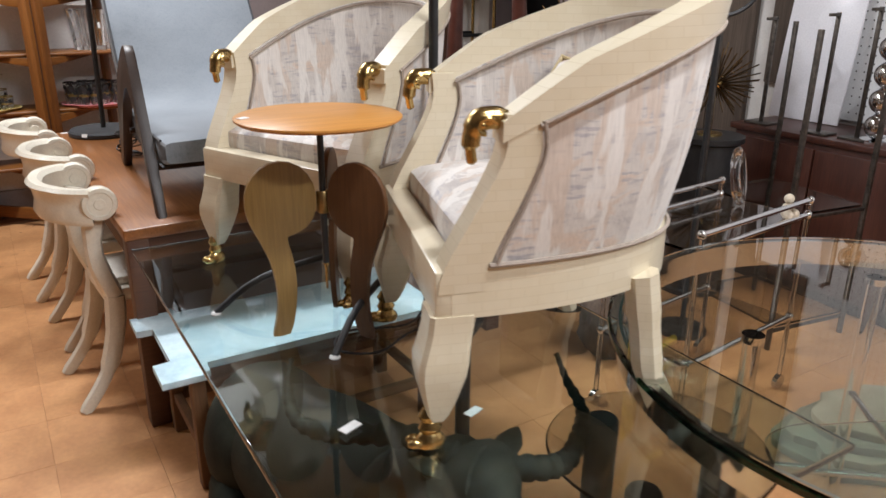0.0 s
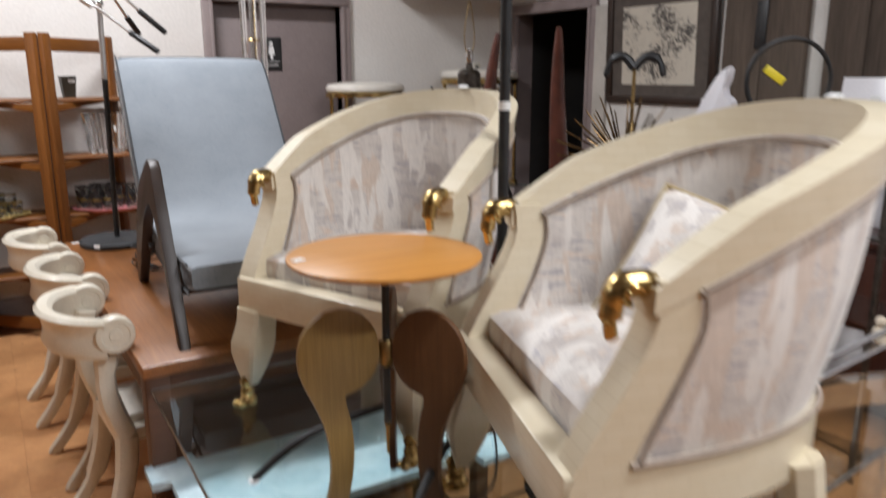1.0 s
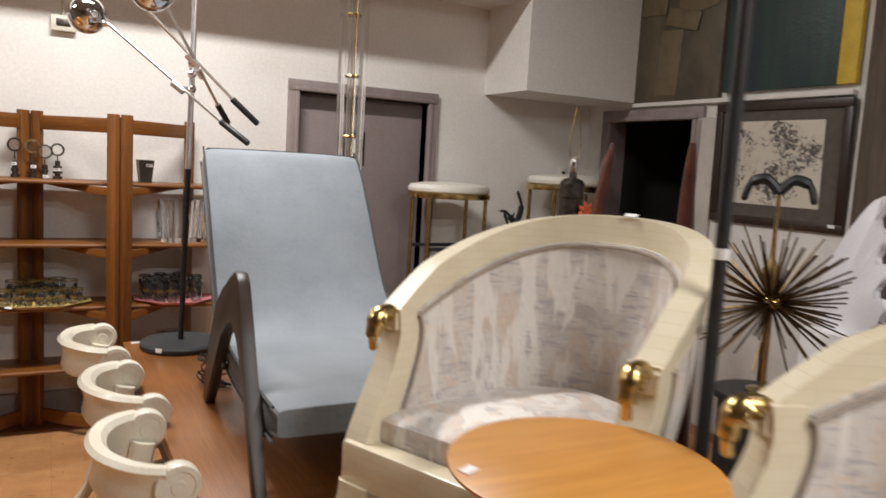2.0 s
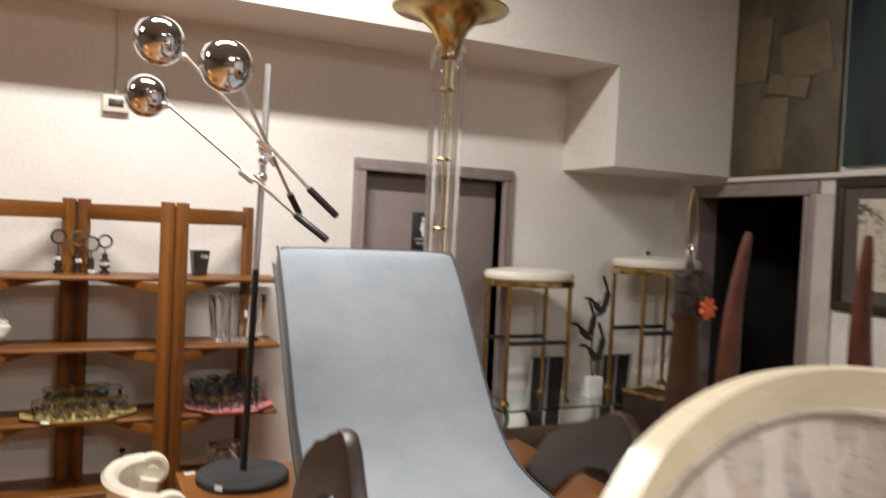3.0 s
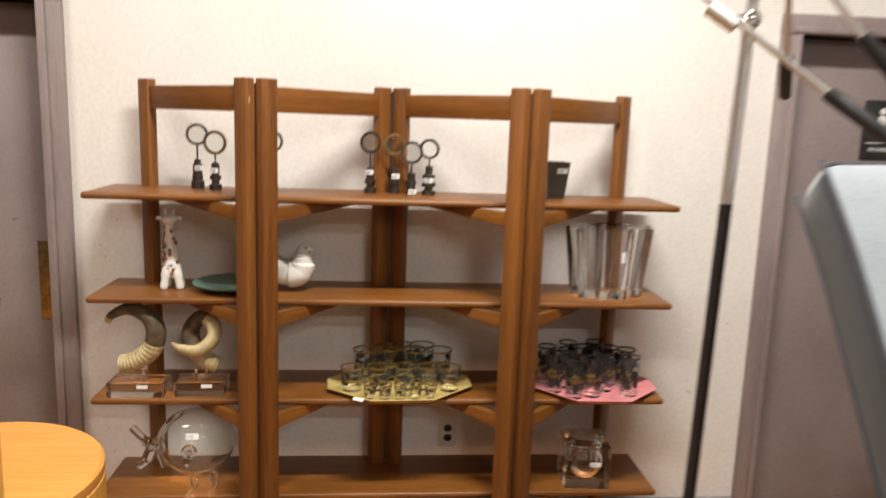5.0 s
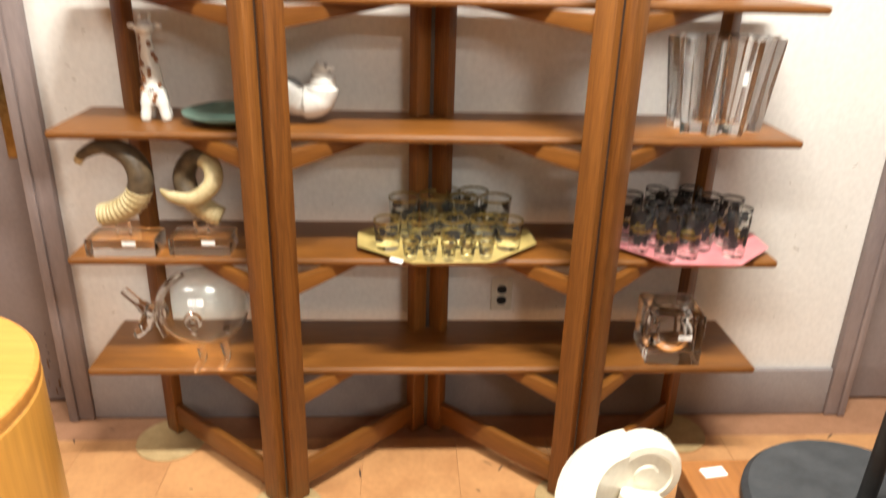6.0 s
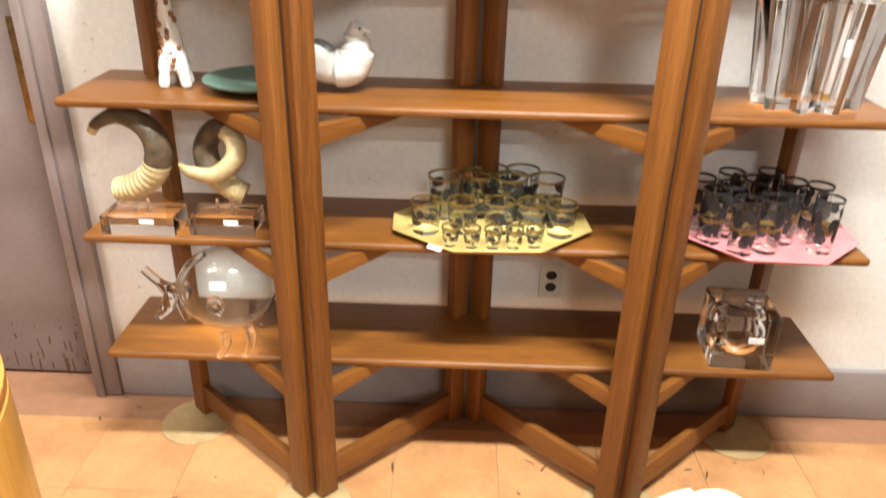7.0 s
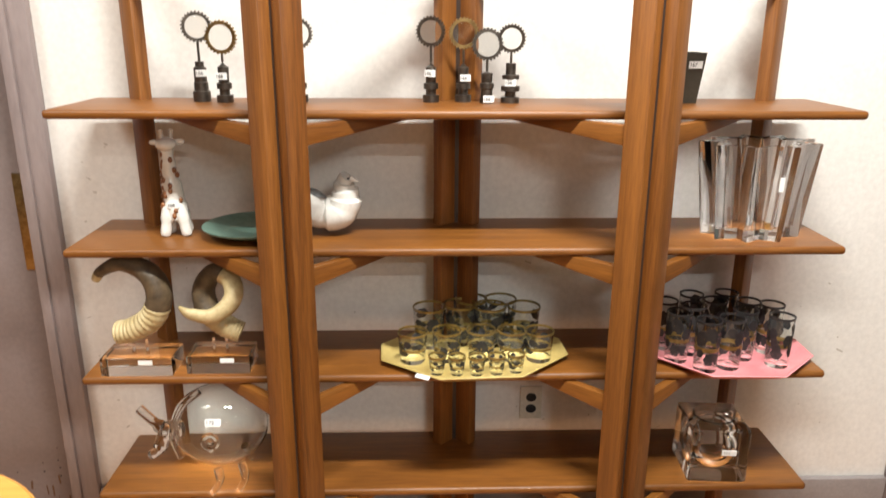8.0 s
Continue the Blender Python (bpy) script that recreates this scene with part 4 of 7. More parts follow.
cushion([(-0.03, 0.215), (0.30, 0.20), (0.60, 0.205), (0.80, 0.245), (0.94, 0.335), (1.04, 0.445), (1.15, 0.590), (1.28, 0.757), (1.385, 0.868)], 0.10, "long_cushion", "long blue-grey linen cushion bent up into the back", True)
for sx in (-1, 1):
    x = sx * (LW + 0.024)
    o = [(-0.062, 0.0), (-0.018, 0.0), (0.045, 0.15), (0.115, 0.285), (0.185, 0.372), (0.265, 0.408), (0.36, 0.385), (0.47, 0.315), (0.60, 0.205), (0.72, 0.095), (0.82, 0.0),
         (0.882, 0.0), (0.80, 0.13), (0.68, 0.285), (0.56, 0.405), (0.44, 0.47), (0.36, 0.492), (0.29, 0.515), (0.235, 0.548), (0.19, 0.55), (0.158, 0.525), (0.10, 0.38), (0.02, 0.19)]
    b = bm_new()
    prism(b, [(y + 0.16 * min(z, 0.55), z) for y, z in o], 0.036, pose(x - 0.018, 0, 0, 90, 0, 90), 0.008)
    part("side_frame", b, DARKWOOD, LC, "dark stained wooden side frame")
for y, z in ((0.12, 0.14), (0.62, 0.19)):
    b = bm_new()
    tube(b, [(-LW - 0.02, y, z), (LW + 0.02, y, z)], 0.014, 8)
    part("stretcher", b, DARKWOOD, LC)
# coil of dark cable below it
b = bm_new()
pts = [(0.85 + 0.045 * math.cos(k * 0.9) * (1 + 0.3 * math.sin(k)), 4.02 + 0.06 * math.sin(k * 0.83), DZ + 0.008 + 0.10 * (0.5 + 0.5 * math.sin(k * 0.31))) for k in range(60)]
tube(b, spline(pts, 3), 0.0035, 5)
solid("cable_coil", b, BLACK, "tangled coil of black cable on the table", "cable")

# ---- three-armed chrome ball lamp standing on the desk ----
FL = thing("floor_lamp", pose(0.822, 4.63, DZ), "chrome three-arm floor lamp with ball shades on black base", "floor lamp")
b = bm_new()
lathe(b, [(0.0, 0.0), (0.165, 0.0), (0.172, 0.006), (0.172, 0.022), (0.163, 0.032), (0.02, 0.036), (0, 0.036)], 48)
bs = part("base", b, BLACKDISC, FL, "heavy round black base")
price_tag(bs, pose(-0.11, -0.132, 0.022, -15, 0, -40), 0.03, 0.018)
b = bm_new()
tube(b, [(0, 0, 0.03), (0.015, -0.015, 0.80)], 0.0125, 14)
part("pole", b, BLACK, FL, "black lower pole")
b = bm_new()
tube(b, [(0.015, -0.015, 0.80), (0.03, -0.03, 1.565)], 0.0125, 14)
part("pole", b, SATIN, FL, "chrome upper pole")
BALLS = [((0.443, 4.801, 2.179), (1.058, 4.444, 1.673)), ((0.626, 4.13, 2.198), (1.044, 4.815, 1.770)), ((0.455, 4.41, 2.305), (1.111, 4.511, 1.763))]
DOWN = [(-0.1, -0.95, -0.45), (0.15, -0.25, -1), (0.2, -0.3, -1)]
for (bp, gp), dn in zip(BALLS, DOWN):
    bp, gp = Vector(bp), Vector(gp)
    d = (gp - bp).normalized()
    tot = (gp - bp).length
    b = bm_new()
    el = bp + d * 0.11 + Vector((0, 0, 0.032))
    tube(b, [el, gp - d * 0.15], 0.0065, 10)
    tube(b, [bp + d * 0.085 + Vector((0, 0, 0.012)), el], 0.011, 10)
    tube(b, [bp + d * (tot * 0.56 - 0.03), bp + d * (tot * 0.56 + 0.03)], 0.014, 10)
    arm = part("arm", b, SATIN, FL, "slim chrome arm", inworld=True)
    b = bm_new()
    tube(b, [gp - d * 0.155, gp - d * 0.15, gp - d * 0.004, gp], [0.010, 0.0135, 0.0135, 0.010], 12)
    part("grip", b, BLACK, arm, "black counterweight grip", inworld=True)
    mid = bp + d * tot * 0.56
    b = bm_new()
    tube(b, [mid, Vector((0.845, 4.608, mid.z))], 0.008, 10)
    ball(b, Vector((0.845, 4.608, mid.z)), 0.02, u=12, v=8)
    part("joint", b, CHROME, FL, inworld=True)
    R = 0.081
    prof = []
    for k in range(25):
        a = math.radians(180 - k * 5.6)
        prof.append((R * math.sin(a) if k else 0.0, -R * math.cos(a)))
    rim = prof[-1]
    prof += [(rim[0] - 0.003, rim[1])] + [(r * 0.96, z * 0.96) for r, z in prof[-1:0:-1]] + [(0.0, prof[0][1] * 0.96)]
    b = bm_new()
    q = Vector(dn).normalized().to_track_quat("Z", "Y").to_matrix().to_4x4()
    lathe(b, prof, 40, Matrix.Translation(bp) @ q)
    part("shade", b, CHROME, arm, "polished chrome ball shade", inworld=True)

# ---- tall torchiere of brass and lucite behind the lounge chair ----
TL = thing("torchiere", pose(1.512, 4.44, DZ), "tall torchiere with brass trumpet and clear lucite rods", "floor lamp")
b = bm_new()
lathe(b, [(0.0, 0), (0.12, 0), (0.12, 0.03), (0.03, 0.05), (0.02, 0.08), (0.018, 0.78), (0.007, 0.80), (0.007, 1.70)], 24)
part("column", b, BRASS, TL)
TZ = Matrix.Translation((0, 0, 0.05))
b = bm_new()
lathe(b, [(0.035, 1.60), (0.05, 1.66), (0.075, 1.71), (0.12, 1.752), (0.18, 1.778), (0.225, 1.785), (0.228, 1.790), (0.222, 1.792), (0.17, 1.785), (0.11, 1.76), (0.06, 1.72), (0.03, 1.66)], 56, TZ, close=True)
part("trumpet", b, BRASS, TL, "flared polished brass trumpet")
for k in range(6):
    a = k * math.pi / 3 + 0.3
    b = bm_new()
    tube(b, [(0.052 * math.cos(a), 0.052 * math.sin(a), 0.75), (0.058 * math.cos(a), 0.058 * math.sin(a), 1.69)], 0.013, 12)
    part("rod", b, LUCITE, TL, "clear lucite rod", shadow=False)
for k in range(3):
    b = bm_new()
    z = 0.98 + 0.27 * k
    lathe(b, [(0.0, z), (0.03, z), (0.034, z + 0.006), (0.03, z + 0.012), (0.0, z + 0.012)], 20)
    part("collar", b, BRASS, TL, "brass disc between the rods")

# ---- klismos chairs along the desk ----
def klismos(m, label):
    """A curved-back chair with sabre legs; its front faces +x, its back bulges to -x."""
    ch = thing("dining_chair", m, label, "chair", "ivory klismos chairs")
    R, half = 0.235, 0.205
    # crest: a broad bent board with rolled ends
    line = []
    for k in range(25):
        a = math.radians(-80 + 160 * k / 24)
        line.append(Vector((-0.03 - 0.155 * math.cos(a), 0.215 * math.sin(a), 0.02)))
    b = bm_new()
    rows = []
    for i, p in enumerate(line):
        d = (line[min(i + 1, 24)] - line[max(i - 1, 0)]).normalized()
        n = Vector((-d.y, d.x, 0))
        row = []
        for zz, off in ((0.70, 0.012), (0.72, 0.018), (0.76, 0.012), (0.80, 0.016), (0.825, 0.026), (0.838, 0.018), (0.836, -0.002), (0.82, -0.012), (0.78, -0.012), (0.74, -0.01), (0.70, -0.006)):
            e = abs(i - 12) / 12
            drop = 0.012 * max(0, e - 0.5)
            row.append(b.verts.new(p + n * off * 1.45 + Vector((0, 0, 0.706 + (zz - 0.70) * 0.95 - drop))))
        rows.append(row)
    m2 = len(rows[0])
    for r0, r1 in zip(rows, rows[1:]):
        for k in range(m2):
            b.faces.new((r0[k], r0[(k + 1) % m2], r1[(k + 1) % m2], r1[k]))
    b.faces.new(rows[0][::-1])
    b.faces.new(rows[-1])
    crest = part("crest_rail", b, IVORY, ch)
    for s, i in ((-1, 0), (1, 24)):
        p = line[i] + Vector((0.022, s * 0.002, 0.775))
        b = bm_new()
        lathe(b, [(0.0, -0.024), (0.018, -0.024), (0.020, -0.021), (0.040, -0.021), (0.043, -0.024), (0.056, -0.022), (0.060, -0.014), (0.060, 0.014), (0.056, 0.022), (0.043, 0.024), (0.040, 0.021), (0.020, 0.021), (0.018, 0.024), (0.0, 0.024)], 30, Matrix.Translation(p) @ pose(0, 0, 0, 90, 0, 0))
        part("scroll", b, IVORY, crest, "rolled round scroll end")
    # seat
    b = bm_new()
    prism(b, [(-0.03, -0.17), (0.36, -0.215), (0.395, -0.19), (0.395, 0.19), (0.36, 0.215), (-0.03, 0.17), (-0.055, 0.14), (-0.055, -0.14)], 0.05, pose(0, 0, 0.405), 0.008)
    part("seat_frame", b, IVORY, ch)
    b = bm_new()
    prism(b, [(-0.01, -0.14), (0.34, -0.18), (0.365, -0.15), (0.365, 0.15), (0.34, 0.18), (-0.01, 0.14)], 0.038, pose(0, 0, 0.452), 0.014)
    part("seat_pad", b, SEATWHITE, ch, "cream padded seat")
    for s in (-1, 1):
        b = bm_new()
        tube(b, spline([(-0.02, s * 0.165, 0.43), (-0.06, s * 0.172, 0.56), (-0.065, s * 0.172, 0.66), (-0.045, s * 0.175, 0.77)], 4), [0.026] * 5 + [0.024] * 4 + [0.028] * 4, 8, 1.3)
        part("stile", b, IVORY, ch)
        b = bm_new()
        tube(b, spline([(-0.02, s * 0.165, 0.43), (-0.035, s * 0.168, 0.30), (-0.085, s * 0.172, 0.14), (-0.185, s * 0.18, 0.0)], 5), [0.030] * 5 + [0.028] * 5 + [0.021] * 5 + [0.017], 8, 1.25)
        part("rear_leg", b, IVORY, ch)
        b = bm_new()
        tube(b, spline([(0.355, s * 0.18, 0.42), (0.365, s * 0.182, 0.28), (0.395, s * 0.188, 0.13), (0.46, s * 0.195, 0.0)], 5), [0.030] * 5 + [0.027] * 5 + [0.021] * 5 + [0.017], 8, 1.25)
        part("front_leg", b, IVORY, ch)
    return ch


K1 = klismos(pose(0.605, 3.29, 0, 0, 0, 4), "ivory lacquered curved-back chair tucked under the table")
copy_thing(K1, pose(0.605, 3.86, 0, 0, 0, 5))
copy_thing(K1, pose(0.55, 4.50, 0, 0, 0, 3))

# ---- pale blue bench with notched ends under the glass ----
BN = thing("bench", pose(1.115, 2.63, 0, 0, 0, 0), "worn pale blue bench with notched ends and wooden legs", "bench")
b = bm_new()
o = [(-0.51, -0.26), (-0.37, -0.26), (-0.37, -0.205), (0.37, -0.205), (0.37, -0.26), (0.50, -0.26), (0.50, -0.13), (0.45, -0.13), (0.45, 0.13), (0.50, 0.13), (0.50, 0.25), (0.37, 0.25), (0.37, 0.20), (-0.37, 0.20), (-0.37, 0.25), (-0.51, 0.25), (-0.51, 0.13), (-0.455, 0.13), (-0.455, -0.13), (-0.51, -0.13)]
prism(b, o, 0.022, pose(0, 0, 0.408), 0.003)
part("seat", b, BLUEPAINT, BN, "pale blue painted top")
for x in (-0.40, 0.40):
    for y in (-0.19, 0.18):
        b = bm_new()
        box(b, (x, y, 0.204), (0.045, 0.045, 0.408), bev=0.006)
        part("leg", b, BENCHWOOD, BN)
    b = bm_new()
    box(b, (x, 0, 0.14), (0.028, 0.34, 0.035), bev=0.004)
    part("stretcher", b, BENCHWOOD, BN)
for y in (-0.19, 0.18):
    b = bm_new()
    box(b, (0, y, 0.14), (0.78, 0.028, 0.035), bev=0.004)
    part("stretcher", b, BENCHWOOD, BN)

# ---- dark bronze antelope lying under the glass ----
b = bm_new()
ball(b, (0.93, 1.86, 0.30), (0.20, 0.46, 0.20), pose(0, 0, 0, 0, 0, 14), u=32, v=20)
ball(b, (0.86, 2.20, 0.26), (0.19, 0.22, 0.22), u=24, v=16)
ball(b, (0.98, 1.56, 0.33), (0.15, 0.20, 0.18), u=24, v=16)
tube(b, spline([(0.97, 1.62, 0.36), (1.01, 1.52, 0.46), (1.04, 1.43, 0.53), (1.06, 1.38, 0.55)], 5), [0.13] * 5 + [0.105] * 5 + [0.085] * 5 + [0.07], 16)
tube(b, spline([(1.07, 1.44, 0.56), (1.04, 1.36, 0.545), (0.99, 1.27, 0.50), (0.96, 1.22, 0.47)], 5), [0.07] * 5 + [0.062] * 5 + [0.042] * 5 + [0.03], 14)
for tip, base in (((1.215, 1.505, 0.565), (1.10, 1.43, 0.55)), ((0.93, 1.50, 0.585), (1.01, 1.43, 0.565))):
    tip, base = Vector(tip), Vector(base)
    tube(b, [base.lerp(tip, f) for f in (0, 0.3, 0.6, 0.85, 1)], [0.016, 0.030, 0.032, 0.018, 0.004], 12, 0.5)
for side in ([(1.09, 1.43, 0.56), (1.19, 1.40, 0.53), (1.29, 1.42, 0.50), (1.38, 1.48, 0.50), (1.44, 1.54, 0.52), (1.45, 1.61, 0.56), (1.47, 1.68, 0.60)],
             [(1.03, 1.43, 0.58), (0.97, 1.52, 0.61), (0.90, 1.60, 0.60), (0.83, 1.70, 0.57), (0.80, 1.80, 0.56), (0.82, 1.90, 0.58), (0.86, 1.98, 0.61)]):
    hp = spline(side, 12)
    tube(b, hp, [max(0.007, 0.030 * (1 - k / len(hp)) ** 0.6) * (1 + 0.16 * math.sin(k * 1.5)) for k in range(len(hp))], 10)
for lg in ([(1.05, 1.70, 0.22), (1.12, 1.50, 0.12), (1.16, 1.62, 0.03), (1.18, 1.80, 0.03)], [(0.84, 1.66, 0.22), (0.80, 1.46, 0.12), (0.78, 1.58, 0.03), (0.76, 1.76, 0.03)],
           [(1.02, 2.18, 0.18), (1.14, 2.02, 0.12), (1.17, 2.16, 0.03), (1.14, 2.34, 0.03)], [(0.74, 2.18, 0.18), (0.70, 2.02, 0.12), (0.69, 2.16, 0.03), (0.72, 2.34, 0.03)]):
    tube(b, spline(lg, 5), [0.075] * 4 + [0.05] * 5 + [0.034] * 5 + [0.03, 0.03], 12)
for v in b.verts:
    v.co.z = max(v.co.z, 0.0)
solid("antelope_statue", b, BRONZE, "dark bronze antelope statue with long ridged horns under glass", "statue")

# ---- small smoked-glass side table with black drum legs and a horn beside it ----
ST = thing("side_table", pose(1.56, 1.40, 0), "small round smoked glass table on black drum legs", "side table")
b = bm_new()
lathe(b, [(0.0, 0.44), (0.262, 0.44), (0.266, 0.444), (0.262, 0.45), (0.0, 0.45)], 56)
part("glass_top", b, SMOKE, ST, "smoked round glass top", shadow=False)
for k in range(3):
    a = math.radians(215 + 120 * k)
    b = bm_new()
    lathe(b, [(0.0, 0.0), (0.040, 0.0), (0.042, 0.006), (0.042, 0.43), (0.038, 0.439), (0.0, 0.439)], 24, pose(0.17 * math.cos(a), 0.17 * math.sin(a), 0))
    part("leg", b, BLACK, ST, "black drum leg")
# ---- round glass table with a thick green edge ----
RT = thing("round_table", pose(2.05, 1.033, 0), "round thick glass table on clear lucite and chrome legs", "table")
RR = 0.745
b = bm_new()
lathe(b, [(0.0, 0.748), (RR - 0.004, 0.748), (RR, 0.752), (RR, 0.766), (RR - 0.004, 0.77), (0.0, 0.77)], 112)
part("glass_top", b, ROUNDGLASS, RT, "thick round glass top with green edge").visible_shadow = True
b = bm_new()
lathe(b, [(RR + 0.0006, 0.7505), (RR + 0.003, 0.753), (RR + 0.003, 0.765), (RR + 0.0006, 0.7675)], 112, close=True)
part("edge", b, EDGEGREEN, RT, "dark green polished glass edge")
b = bm_new()
lathe(b, [(RR - 0.030, 0.672), (RR - 0.022, 0.672), (RR - 0.022, 0.7475), (RR - 0.030, 0.7475)], 112, close=True)
part("apron", b, CHROME, RT, "polished metal band below the glass")
for k in range(4):
    a = math.radians(50 + 90 * k)
    b = bm_new()
    lathe(b, [(0.02, 0.02), (0.02, 0.73)], 16, pose(0.42 * math.cos(a), 0.42 * math.sin(a), 0))
    lg = part("leg", b, LUCITE, RT, "clear lucite leg", shadow=False)
    b = bm_new()
    lathe(b, [(0.0, 0), (0.026, 0), (0.026, 0.02), (0, 0.02)], 16, pose(0.42 * math.cos(a), 0.42 * math.sin(a), 0))
    lathe(b, [(0.0, 0.73), (0.026, 0.73), (0.026, 0.748), (0, 0.748)], 16, pose(0.42 * math.cos(a), 0.42 * math.sin(a), 0))
    part("collar", b, CHROME, lg, "chrome collar")
b = bm_new()
prism(b, [(0.30 * math.copysign(abs(math.cos(t)) ** 0.6, math.cos(t)), 0.22 * math.copysign(abs(math.sin(t)) ** 0.6, math.sin(t))) for t in [k * math.pi / 20 for k in range(40)]], 0.012, pose(-0.02, 0.02, 0.40, 0, 0, -25), 0.002)
part("lower_shelf", b, GREENGLASS, RT, "rounded lower glass shelf", shadow=False)
b = bm_new()
for a in (50, 140):
    p, q = math.radians(a), math.radians(a + 180)
    tube(b, [(0.42 * math.cos(p), 0.42 * math.sin(p), 0.39), (0.42 * math.cos(q), 0.42 * math.sin(q), 0.39)], 0.009, 10)
part("cross_bar", b, CHROME, RT, "chrome cross bars")

# layered stone on the floor under it
OLIVESTONE = plain("olive_grey_stone", (0.16, 0.16, 0.11), (0.30, 0.29, 0.20), 0.6, 9, bump=0.4)
SANDSTONE = plain("pale_sand_stone", (0.33, 0.30, 0.21), (0.45, 0.41, 0.30), 0.6, 7, bump=0.4)
SL = thing("stone_slabs", pose(2.75, 1.45, 0, 0, 0, -20), "stack of pale layered stone slabs on the floor", "stone")
rng = random.Random(4)
for k in range(4):
    b = bm_new()
    n = 26
    pts = [((0.36 - 0.03 * k) * (1 + 0.10 * rng.uniform(-1, 1)) * math.cos(2 * math.pi * i / n), (0.23 - 0.02 * k) * (1 + 0.12 * rng.uniform(-1, 1)) * math.sin(2 * math.pi * i / n)) for i in range(n)]
    prism(b, pts, 0.028, pose(0.02 * k, 0.01 * k, 0.002 + 0.029 * k), 0.006)
    part("slab", b, (OLIVESTONE, SANDSTONE)[k % 2], SL)

# driftwood stump
b = bm_new()
ball(b, (2.42, 2.42, 0.22), (0.17, 0.12, 0.24), u=28, v=20)
for v in b.verts:
    n = noise.noise(v.co * 9) * 0.05 + noise.noise(v.co * 25) * 0.015
    v.co += Vector((v.co.x - 2.42, v.co.y - 2.42, 0)).normalized() * n if (v.co.x - 2.42) ** 2 + (v.co.y - 2.42) ** 2 > 1e-5 else Vector()
    v.co.z = max(0.0, v.co.z)
solid("driftwood", b, BARNWOOD, "gnarled grey driftwood stump on the floor", "driftwood")

# ---- chrome bar cart with clear rails ----
CT = thing("bar_cart", pose(2.45, 2.02, 0, 0, 0, 6), "chrome and clear lucite bar cart with glass trays", "cart")
for z in (0.30, 0.72):
    b = bm_new()
    box(b, (0, 0, z), (0.66, 0.36, 0.010), bev=0.002)
    part("tray", b, SMOKE, CT, "smoked glass tray", shadow=False)
for x in (-0.33, 0.33):
    for y in (-0.18, 0.18):
        b = bm_new()
        box(b, (x, y, 0.42), (0.014, 0.014, 0.74), bev=0.002)
        part("post", b, LUCITE, CT, "clear lucite post", shadow=False)
        b = bm_new()
        lathe(b, [(0.0, 0), (0.03, 0), (0.03, 0.02), (0, 0.02)], 18, pose(x, y + 0.01, 0.03, 90, 0, 0))
        part("castor", b, CHROME, CT, "chrome castor")
for y in (-0.18, 0.18):
    for z in (0.31, 0.73, 0.785):
        b = bm_new()
        tube(b, [(-0.33, y, z), (0.33, y, z)], 0.010, 12)
        ball(b, (-0.33, y, z), 0.016, u=10, v=8)
        ball(b, (0.33, y, z), 0.016, u=10, v=8)
        part("rail", b, CHROME, CT, "polished chrome rail")
b = bm_new()
ball(b, (2.70, 1.90, 0.755), (0.022, 0.018, 0.03), u=12, v=8)
ball(b, (2.70, 1.895, 0.80), 0.018, u=12, v=8)
ball(b, (2.685, 1.88, 0.745), (0.014, 0.02, 0.018), u=10, v=8)
ball(b, (2.72, 1.88, 0.745), (0.014, 0.02, 0.018), u=10, v=8)
solid("figurine", b, FIGURE, "small pale carved figurine on the cart", "figurine")
# clear lucite ring beside it
b = bm_new()
lathe(b, [(0.085 + 0.025 * math.cos(t), 0.018 * math.sin(t)) for t in [k * math.pi / 8 for k in range(16)]], 40, pose(2.68, 2.10, 0.84, 80, 0, 30), close=True)
solid("lucite_ring", b, LUCITE, "clear lucite ring sculpture on the cart", "sculpture")

# ---- rosewood sideboard and what stands on it ----
SB = thing("sideboard", pose(3.865, 1.95, 0), "dark rosewood sideboard against the pegboard wall", "sideboard")
b = bm_new()
box(b, (0, 0, 0.445), (0.43, 1.84, 0.73), bev=0.004)
part("body", b, ROSEWOOD, SB)
b = bm_new()
box(b, (0, 0, 0.825), (0.46, 1.90, 0.03), bev=0.004)
part("top", b, ROSEWOOD, SB)
for k in range(4):
    b = bm_new()
    box(b, (-0.223, -0.69 + 0.46 * k, 0.44), (0.018, 0.45, 0.68), bev=0.003)
    dr = part("door", b, ROSEWOOD, SB)
    b = bm_new()
    box(b, (-0.236, -0.69 + 0.46 * k + 0.19, 0.50), (0.012, 0.012, 0.16), bev=0.003)
    part("handle", b, DARKWOOD, dr)
b = bm_new()
box(b, (0.02, 0, 0.04), (0.36, 1.7, 0.08))
part("plinth", b, DARKWOOD, SB)
# pegboard
PB = tagged(solid("pegboard", box(bm_new(), (4.108, 1.55, 1.45), (0.012, 2.5, 1.18)), PEG, "white perforated pegboard panel on the wall", "pegboard"), kind="structure")
# Holes are flat near-black hexagons; their shaded depth is only colour.
b = bm_new()
for i in range(60):
    for j in range(28):
        y, z = 0.35 + i * 0.0415, 0.90 + j * 0.0415
        vs = [b.verts.new((4.1005, y + 0.0045 * math.cos(a * math.pi / 3), z + 0.0045 * math.sin(a * math.pi / 3))) for a in range(6)]
        b.faces.new(vs)
tagged(part("peg_hole", b, DARKVOID, PB), kind="stuff")
# leaning white acrylic panel
AC = thing("acrylic_panel", pose(3.99, 2.73, 0.842, 0, 7, 0), "glossy white acrylic panel leaning on the wall", "panel")
b = bm_new()
box(b, (0, 0, 0.36), (0.012, 0.40, 0.72), bev=0.003)
part("sheet", b, ACRYLIC, AC)
